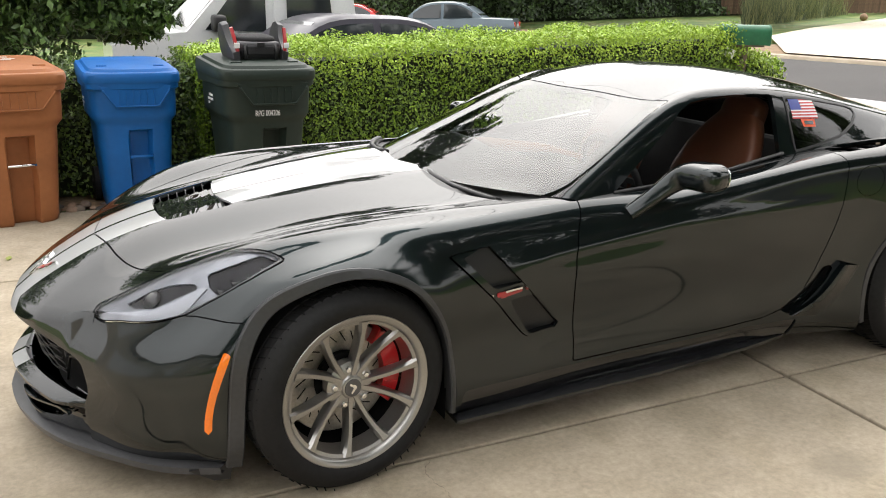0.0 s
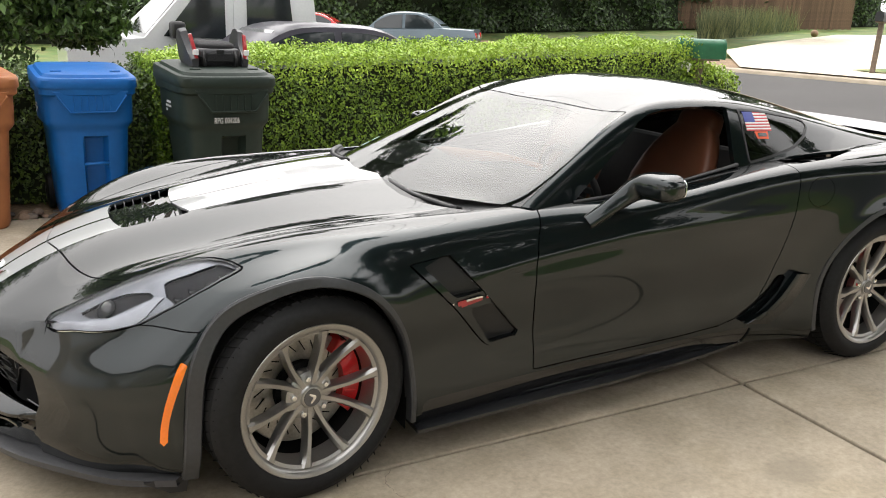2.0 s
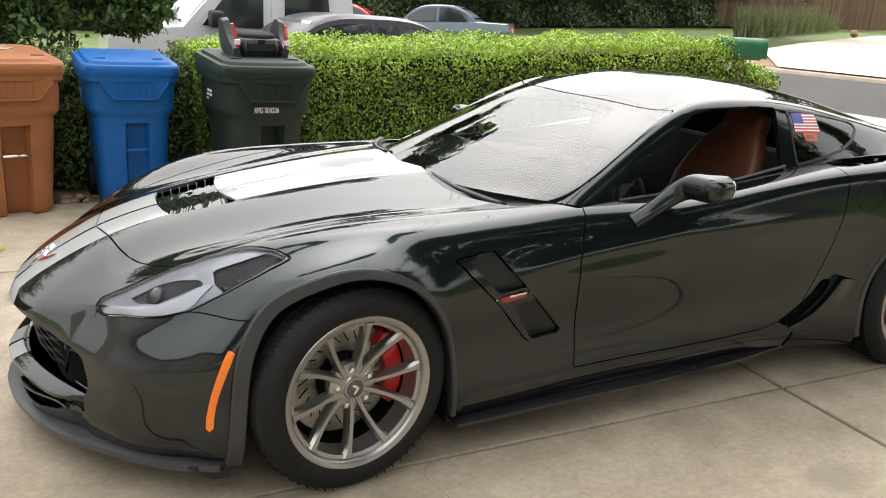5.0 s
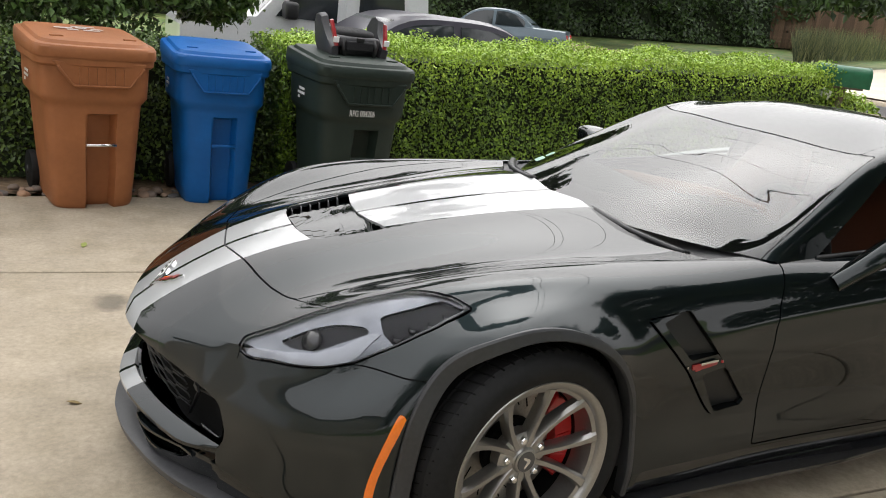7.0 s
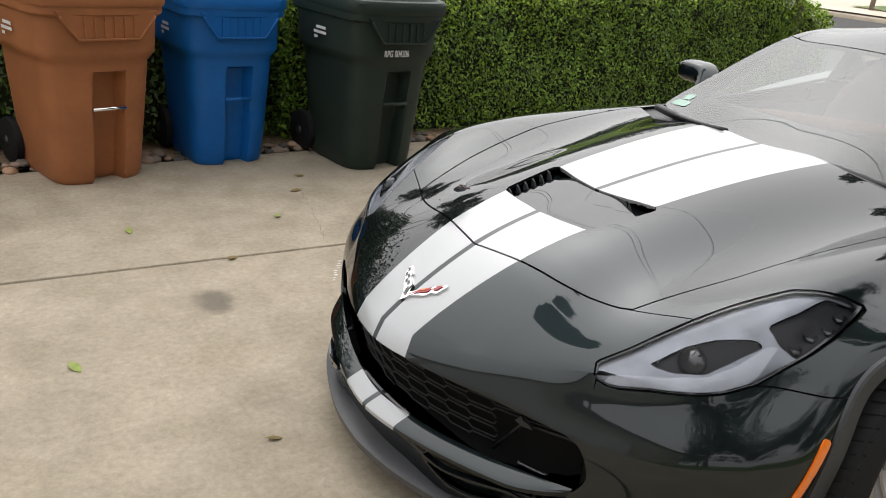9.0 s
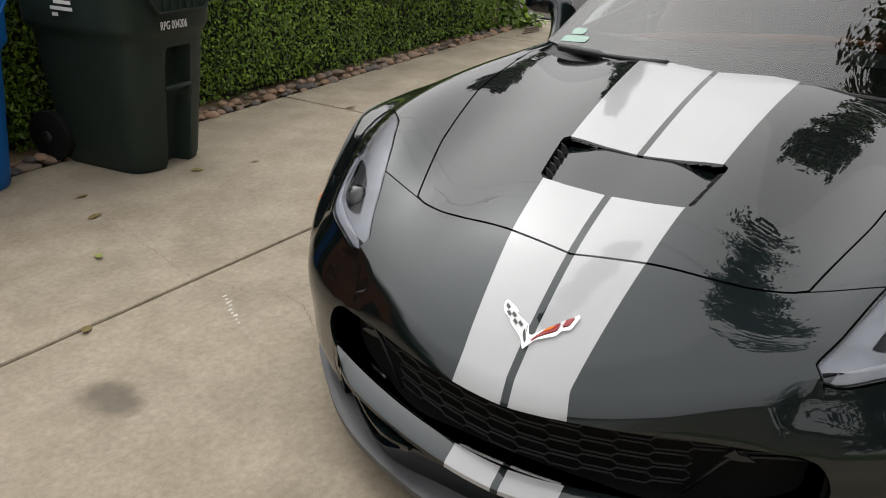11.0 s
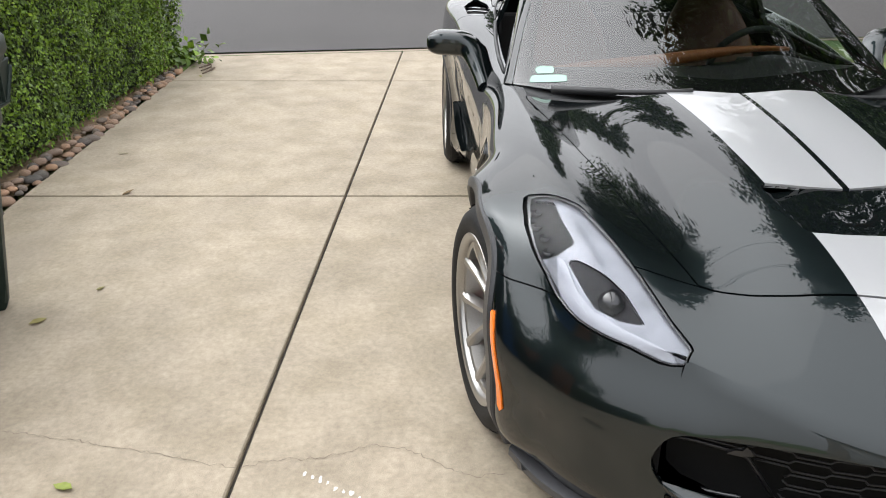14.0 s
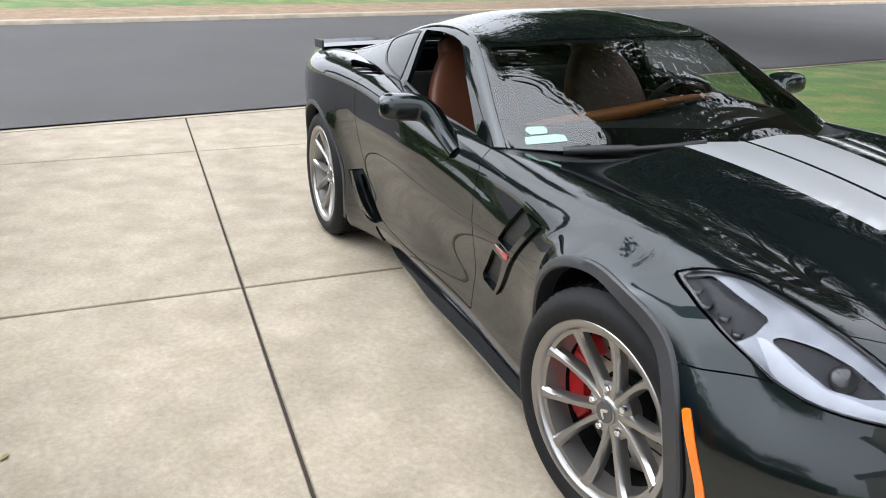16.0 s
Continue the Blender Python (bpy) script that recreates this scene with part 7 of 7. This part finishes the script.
# ---- parked vehicles behind the hedge and in the street ----
def saloon(label, paint, length, width, height, m, belt=.92, bonnet=.30, boot=.22, lamps=TAIL):
    """A plain saloon with its front towards -x: lower body, cabin with windows, wheels and lamps."""
    c = tagged(new("parked_car"), label, "car")
    L, W = length, width / 2
    lower = [(0, .30), (0, .55), (.10, .68), (L * bonnet, belt), (L * (1 - boot), belt + .03), (L - .06, belt - .02), (L, .70), (L, .32), (L - .15, .22), (.15, .22)]
    vs, fs = [], []
    for yy, k in ((-W, .97), (-W * .93, 1), (W * .93, 1), (W, .97)):
        vs += [(x, yy * (1 if z < .75 else .95), .22 + (z - .22) * (k if z > .5 else 1)) for x, z in lower]
    n = len(lower)
    for j in range(3):
        for i in range(n):
            a, b = j * n + i, j * n + (i + 1) % n
            fs.append((a, b, b + n, a + n))
    fs += [tuple(range(n))[::-1], tuple(range(3 * n, 4 * n))]
    body = mesh_object("body", vs, fs, paint, c, "", False)
    x0, x1, x2, x3 = L * bonnet - .05, L * bonnet + .62, L * (1 - boot) - .62, L * (1 - boot) + .12
    prof = [(x0, belt - .02), (x1, height - .05), ((x1 + x2) / 2, height), (x2, height - .04), (x3, belt)]
    fine = smooth_line(prof, 5)
    vs, fs = [], []
    for x, z in fine:
        f = (z - belt) / (height - belt)
        w = W * (.93 - .20 * max(0, f))
        vs += [(x, -W * .92, belt - .03), (x, -w, z - .035), (x, -w * .82, z), (x, w * .82, z), (x, w, z - .035), (x, W * .92, belt - .03)]
    for k in range(len(fine) - 1):
        for j in range(5):
            a = 6 * k + j
            fs.append((a, a + 6, a + 7, a + 1))
    cab = mesh_object("cabin", vs, fs, paint, c, "", True)
    cab.data.set_sharp_from_angle(angle=radians(30))
    for s in (-1, 1):
        for a, b, name in ((x0 + .30, (x1 + x2) / 2 - .04, "front_window"), ((x1 + x2) / 2 + .05, x3 - .34, "rear_window")):
            pts = []
            for x in np.linspace(a, b, 9):
                zt = float(np.interp(x, [p[0] for p in fine], [p[1] for p in fine])) - .085
                pts.append((x, zt))
            quad = [(x, s * (W * (.925 - .20 * max(0, (z - belt) / (height - belt)))) + s * .006, z) for x, z in pts] + [(x, s * (W * .925 + .006), belt + .03) for x, z in reversed(pts)]
            bm = bmesh.new()
            f = bm.faces.new([bm.verts.new(v) for v in quad])
            r = bmesh.ops.extrude_face_region(bm, geom=[f])
            bmesh.ops.translate(bm, vec=(0, -s * .02, 0), verts=[v for v in r["geom"] if isinstance(v, bmesh.types.BMVert)])
            part(name, bm, CARWINDOW, cab, "dark side window")
    for name, (xa, za), (xb, zb) in (("windscreen", fine[1], fine[5]), ("rear_screen", fine[-2], fine[-6])):
        bm = bmesh.new()
        up = .008
        quad = [(xa, -W * .80, za + up), (xa, W * .80, za + up), (xb, W * .62, zb + up), (xb, -W * .62, zb + up)]
        f = bm.faces.new([bm.verts.new(v) for v in quad])
        r = bmesh.ops.extrude_face_region(bm, geom=[f])
        bmesh.ops.translate(bm, vec=(0, 0, -.02), verts=[v for v in r["geom"] if isinstance(v, bmesh.types.BMVert)])
        part(name, bm, CARWINDOW, cab, "dark glass screen")
    for x in (.85, L - .95):
        for s in (-1, 1):
            bm = bmesh.new()
            lathe(bm, [(.001, -.09), (.27, -.09), (.31, -.07), (.31, .07), (.27, .09), (.19, .085), (.001, .07)], Matrix.Translation((x, s * (W - .08), .31)) @ pose(0, 0, 0, -90 * s, 0, 0), 28)
            part("wheel", bm, RUBBER, c, "black wheel", True, 40)
    for s in (-1, 1):
        bm = bmesh.new()
        box(bm, (.05, .34, .14), (L - .01, s * (W - .22), .74), bevel=0.02)
        part("tail_lamp", bm, lamps, c, "red tail lamp")
        bm = bmesh.new()
        box(bm, (.05, .30, .12), (.04, s * (W - .22), .62), bevel=0.02)
        part("headlamp", bm, LAMPSILVER, c, "clear headlamp")
    bm = bmesh.new()
    box(bm, (.01, .32, .12), (L + .012, 0, .70), bevel=0.002)
    part("number_plate", bm, WHITE, c, "pale plate")
    c.matrix_basis = m
    return c


saloon("faded purple-grey saloon parked behind the hedge", CARPURPLE, 4.7, 1.78, 1.43, pose(-.10, 6.06, -.095, 0, 0, 3), boot=.20)
saloon("blue-grey saloon parked in the street", CARBLUE, 4.7, 1.74, 1.42, Matrix.Translation((8.3, 21.6, .05)) @ pose(0, 0, 0, 0, -2, -36))
saloon("red compact car parked further along the street", TAIL, 4.3, 1.7, 1.40, Matrix.Translation((7.0, 26.4, -.05)) @ pose(0, 0, 0, 0, -2, -28))

truck = tagged(new("pickup_truck"), "white pickup truck parked behind the hedge", "truck")
bm = bmesh.new()
prism(bm, [(-.05, .55), (-.05, 1.00), (.06, 1.10), (.80, 1.17), (1.30, 1.74), (1.48, 1.84), (2.76, 1.84), (2.90, 1.72), (2.97, 1.16), (4.6, 1.14), (4.6, .55)], 1.9, Matrix(((1, 0, 0, 0), (0, 0, 1, 7.4), (0, 1, 0, 0), (0, 0, 0, 1))), .05)
part("body", bm, CARWHITE, truck, "white painted cab and bed", True, 30)
for name, pts in (("front_window", [(1.02, 1.20), (1.40, 1.68), (1.76, 1.72), (1.76, 1.18)]), ("rear_window", [(2.03, 1.18), (2.03, 1.72), (2.58, 1.70), (2.64, 1.20)])):
    bm = bmesh.new()
    prism(bm, pts, .03, Matrix(((1, 0, 0, 0), (0, 0, 1, 7.385), (0, 1, 0, 0), (0, 0, 0, 1))), .008)
    part(name, bm, CARWINDOW, truck, "dark side window")
bm = bmesh.new()
prism(bm, [(.84, 1.20), (1.30, 1.73), (1.34, 1.715), (.90, 1.18)], 1.6, Matrix(((1, 0, 0, 0), (0, 0, 1, 7.55), (0, 1, 0, .02), (0, 0, 0, 1))))
part("windscreen", bm, CARWINDOW, truck, "dark windscreen")
bm = bmesh.new()
box(bm, (.16, .26, .20), (1.16, 7.26, 1.28), bevel=0.04)
part("door_mirror", bm, TRIM, truck, "black door mirror", True)
bm = bmesh.new()
box(bm, (.22, 1.95, .20), (-.07, 8.35, .62), bevel=0.04)
part("bumper", bm, CHROME, truck, "steel front bumper")
for x in (.62, 3.7):
    bm = bmesh.new()
    lathe(bm, [(.001, -.12), (.33, -.12), (.38, -.08), (.38, .08), (.33, .12), (.2, .11), (.001, .10)], Matrix.Translation((x, 7.52, .38)) @ pose(0, 0, 0, 90, 0, 0), 32)
    part("wheel", bm, RUBBER, truck, "black wheel", True, 40)
bm = bmesh.new()
box(bm, (.07, .02, .45), (1.90, 7.395, 1.48))
part("door_gap", bm, CARWHITE, truck)

truck.matrix_basis = Matrix.Translation((0, 0, -.095))

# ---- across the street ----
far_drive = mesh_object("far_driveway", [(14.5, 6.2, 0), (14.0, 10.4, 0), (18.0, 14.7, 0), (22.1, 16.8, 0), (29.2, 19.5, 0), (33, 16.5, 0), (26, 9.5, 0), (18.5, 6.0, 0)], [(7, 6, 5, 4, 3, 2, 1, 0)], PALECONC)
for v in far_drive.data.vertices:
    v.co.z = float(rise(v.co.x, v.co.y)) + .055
tagged(far_drive, "concrete driveway across the street, sunlight put into its pale colour", "driveway", kind="structure")
fence = tagged(new("wooden_fence"), "brown weathered board fence behind tall grasses", "fence", kind="structure")
fence_board = bmesh.new()
box(fence_board, (.14, .02, 1.9), (0, 0, .95), bevel=0.004)
fb = bpy.data.meshes.new("board")
fence_board.to_mesh(fb)
fence_board.free()
fb.materials.append(WOOD)
for k in range(150):
    f = (k - 40) / 109
    x, y = 27.0 + 9.0 * f, 30.0 - 6.0 * f
    ob = new("board", fb)
    ob.parent = fence
    ob.matrix_basis = Matrix.Translation((x, y, float(rise(x, y)) - .03 + .02 * math.sin(k * 2.4))) @ pose(0, 0, 0, 0, 0, -34)
g = np.random.default_rng(90)
# tall grasses: narrow blades
n = 9000
x = g.uniform(13.5, 33, n)
y = 14.7 + (x - 18) * .43 + g.uniform(3.2, 8.5, n)
x, y = x[y < x - 2.2], y[y < x - 2.2]
hgt = g.uniform(.5, 1.25, len(x))
vs = np.zeros((len(x), 3, 3))
zz = rise(x, y)
dx, dy = g.normal(0, .22, len(x)), g.normal(0, .22, len(x))
vs[:, 0] = np.stack([x - .03, y, zz - .05], 1)
vs[:, 1] = np.stack([x + .03, y + .02, zz - .05], 1)
vs[:, 2] = np.stack([x + dx, y + dy, zz + hgt], 1)
TALLGRASS = material("tall_grass_blades", (.07, .11, .03), .7, grain=.1, per_piece=.5, island=True, second=(.17, .17, .06))
gr = mesh_object("tall_grass", vs.reshape(-1, 3).tolist(), [(3 * k, 3 * k + 1, 3 * k + 2) for k in range(len(x))], TALLGRASS, None, "", False)
tagged(gr, "tall ornamental grasses in front of the fence", "grass", kind="stuff")
# ivy-covered bank behind the street
bank = tagged(new("ivy_bank"), "tall dark green bank of ivy and shrubs", "hedge", kind="structure")
k = 38000
u = g.uniform(0, 1, k)
hgt = g.uniform(0, 1, k) ** .9
bx, by = -6 + 48 * u, 31.5 - 2.6 * u - 2.6 * u ** 2
bz = rise(bx, by) + hgt * (3.6 + .7 * np.sin(u * 19) + .4 * np.sin(u * 47))
c = np.stack([bx + g.normal(0, .15, k), by + .55 * np.sin(bx * 1.9 + bz * 1.3) * .5 + g.normal(0, .14, k) - .3 * np.sin(bz * 2.2), bz], 1)
leaf_cloud("leaves", c, np.tile([-.1, -1, .5], (k, 1)), .19, LEAF_DARK, bank, "dense ivy leaves", 91)["kind"] = "stuff"
# near-black sheet that stands in for the shade behind the leaves
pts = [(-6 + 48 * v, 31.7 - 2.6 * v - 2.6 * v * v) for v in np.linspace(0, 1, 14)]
mesh_object("bank_core", [(x, y, -1) for x, y in pts] + [(x, y + .3, 4.4) for x, y in pts], [(i, i + 1, i + 15, i + 14) for i in range(13)], CORE, bank, "near-black sheet, shade behind the ivy put into its colour")
for k, (x, y, r) in enumerate(((36.3, 25.3, .27), (29.0, 20.4, .15))):
    bm = bmesh.new()
    bmesh.ops.create_icosphere(bm, subdivisions=3, radius=r)
    for v in bm.verts:
        v.co *= 1 + .12 * noise.noise(v.co * 6)
    ob = part("garden_ball" if k == 0 else "garden_stone", bm, CALIPER if k == 0 else STONE, None, "", True)
    tagged(ob, "red ball on the far lawn" if k == 0 else "grey stone at the drive's edge", "ball" if k == 0 else "stone")
    ob.location = (x, y, float(rise(x, y)) + r * .9 - .06)
island = mesh_object("planted_strip", [(15.35, 7.6, 0), (15.4, 8.6, 0), (17.6, 8.2, 0), (18.5, 7.0, 0), (15.6, 5.0, 0)], [(4, 3, 2, 1, 0)], GRASS)
for v in island.data.vertices:
    v.co.z = float(rise(v.co.x, v.co.y)) + .075
tagged(island, "green planted strip beside the far driveway", "planting", kind="structure")

# ---- what the paint and glass mirror: unseen trees over the street, overhead cables, an added house behind ----
tree("street_tree", (9.5, -15.5, .45), 4.6, [((15.6, -10.0, 8.2), (4.2, 3.2, 3.4)), ((14.6, -9.2, 6.2), (2.0, 1.6, 1.8)), ((17.0, -11.5, 7.6), (3.6, 3.0, 3.0)), ((14.4, -9.8, 10.8), (3.0, 2.4, 2.2)), ((9.5, -11.5, 4.6), (3.2, 3.0, 2.6)), ((12.5, -9.0, 3.6), (2.6, 2.6, 1.7)), ((7.0, -13.0, 5.0), (3.0, 2.6, 3.0))],
     60000, .25, LEAF_DARK, "tall dark tree across the street", 101, trunk_r=.32, limbs=10)
tree("shade_tree", (4.6, -7.4, 0), 4.0, [((4.4, -5.4, 7.4), (3.2, 3.2, 2.1)), ((4.6, -3.5, 7.6), (2.6, 1.7, 1.6)), ((5.6, -7.6, 9.2), (3.0, 2.8, 1.8)), ((6.3, -3.5, 7.5), (1.6, 1.2, 1.1)), ((4.4, -2.7, 8.8), (1.8, 1.0, 1.2)), ((2.0, -6.0, 7.2), (1.6, 1.4, 1.3)), ((1.6, -2.7, 9.2), (1.7, 1.4, 1.2)), ((6.6, -6.8, 5.0), (1.8, 1.8, 1.4)), ((7.4, -4.9, 7.0), (2.2, 1.8, 1.7)), ((8.6, -4.2, 7.8), (2.0, 1.3, 1.5)), ((4.2, -5.4, 10.4), (2.2, 2.2, 2.4)), ((4.2, -4.9, 12.6), (1.2, 1.2, 1.9)), ((3.0, -3.2, 9.4), (1.7, 1.3, 1.2)), ((5.6, -3.6, 8.6), (2.4, 2.2, 1.6)), ((2.4, 1.8, 9.1), (1.0, .5, .4)), ((1.0, 2.0, 9.2), (.9, .45, .4)), ((-.4, 2.2, 9.2), (.7, .4, .35)), ((-1.5, 2.5, 9.2), (.5, .35, .3))],
     78000, .190, LEAF_DARK, "tall shade tree overhanging the driveway", 111, trunk_r=.26, limbs=12)
tree("side_tree", (-4.5, -9.5, 0), 3.2, [((-4.3, -9.2, 5.6), (2.4, 2.4, 2.4)), ((-5.8, -10.2, 4.4), (1.8, 1.8, 1.6)), ((-2.8, -10.0, 4.6), (1.6, 1.6, 1.5))],
     16000, .17, LEAF_DARK, "leafy tree on the lawn beside the house", 121, trunk_r=.20, limbs=9)
tree("lawn_tree", (1.5, -13.5, 0), 2.2, [((1.5, -13.3, 3.6), (2.8, 1.8, 2.4)), ((4.0, -13.8, 3.0), (1.8, 1.6, 2.0)), ((-1.0, -13.6, 2.8), (1.8, 1.6, 1.9))],
     18000, .20, LEAF_DARK, "spreading tree at the far side of the lawn", 131, trunk_r=.18, limbs=9)
tree("garden_tree", (-6.6, -12.0, 0), 2.0, [((-6.6, -12.0, 3.2), (2.2, 1.8, 2.2)), ((-8.6, -11.5, 2.6), (1.7, 1.6, 1.8))],
     5000, .24, LEAF_DARK, "leafy tree at the end of the lawn", 141, trunk_r=.16, limbs=7)
tree("neighbour_tree", (-2.6, 13.5, -.1), 2.6, [((-2.6, 13.4, 4.6), (2.4, 2.2, 1.6)), ((-5.0, 13.0, 4.2), (2.0, 2.0, 1.6)), ((-.6, 14.2, 4.0), (1.4, 1.6, 1.2)), ((2.2, 13.0, 7.7), (1.4, 1.2, 1.3)), ((5.0, 14.2, 6.0), (1.4, 1.1, .9)), ((3.9, 13.6, 7.6), (1.3, 1.1, 1.3))],
     20000, .20, LEAF_DARK, "tall leafy tree in the neighbouring yard", 151, trunk_r=.20, limbs=9)
tree("tall_slim_tree", (26.0, 9.8, 1.9), 7.0, [((26.0, 9.8, 7.0), (1.3, 1.3, 2.6)), ((26.2, 9.6, 10.0), (1.5, 1.5, 2.8)), ((25.8, 9.9, 13.0), (1.4, 1.4, 2.8)), ((26.0, 9.8, 15.6), (1.0, 1.0, 2.2))],
     12000, .36, LEAF_DARK, "tall slim tree beyond the street", 171, trunk_r=.26, limbs=8)
tree("broad_street_tree", (25.0, -4.0, 1.8), 6.0, [((25.0, -4.2, 7.0), (2.2, 2.0, 2.8)), ((24.8, -3.9, 10.6), (2.4, 1.9, 2.8)), ((25.3, -4.1, 14.0), (2.0, 1.8, 2.8)), ((24.0, -4.6, 8.6), (2.0, 1.6, 2.2)), ((24.8, -4.0, 16.8), (1.8, 1.6, 2.2))],
     16000, .36, LEAF_DARK, "broad dark tree on the far side of the street", 181, trunk_r=.30, limbs=9)
tree("far_tree", (19.0, 33.5, 1.0), 5.0, [((20.0, 23.5, 4.6), (3.8, 3.8, 2.0)), ((24.0, 19.5, 4.4), (3.6, 3.6, 1.8)), ((16.2, 26.0, 4.6), (3.6, 3.6, 2.0)), ((19.5, 31.5, 6.4), (2.6, 2.6, 1.6))],
     18000, .34, LEAF_DARK, "tall dark tree beyond the far bank", 161, trunk_r=.28, limbs=9)
for k, (y0, z0, y1, z1) in enumerate(((-16, 7.2, 18, 6.6), (-16, 7.8, 18, 7.2), (-16, 6.4, 18, 5.9))):
    pts = [(-3.6 + 11.5 * f + .35 * k, y0 + (y1 - y0) * f, z0 + (z1 - z0) * f - 1.1 * (1 - (2 * f - 1) ** 2)) for f in np.linspace(0, 1, 30)]
    bm = bmesh.new()
    tube(bm, pts, .0045, 6)
    tagged(part("overhead_cable", bm, CABLE, None, "", True), "black overhead service cable", "cable", "overhead cables")
STUCCO = material("pale_stucco", (.55, .50, .43), .9, grain=.08, grain_scale=40, stain=.1, stain_scale=1.2, bump=.4, bump_scale=90)
# garage wall, eaves and door out of view: added as something pale to mirror
bm = bmesh.new()
box(bm, (.25, 11.0, 3.0), (-7.2, -3.0, 1.5))
house = tagged(new("house_wall"), "assumed pale stucco garage wall, unseen, added for reflections", "wall", kind="structure")
part("wall", bm, STUCCO, house)
bm = bmesh.new()
prism(bm, [(-8.0, -9.0), (-6.95, -9.0), (-6.95, 3.2), (-8.0, 3.2)], .18, Matrix.Translation((0, 0, 3.0)))
part("eaves", bm, WOOD, house, "added brown timber eaves, unseen")
bm = bmesh.new()
box(bm, (.06, 4.9, 2.15), (-7.06, -.9, 1.09), bevel=0.01)
part("garage_door", bm, CARWHITE, house, "added white garage door, unseen")
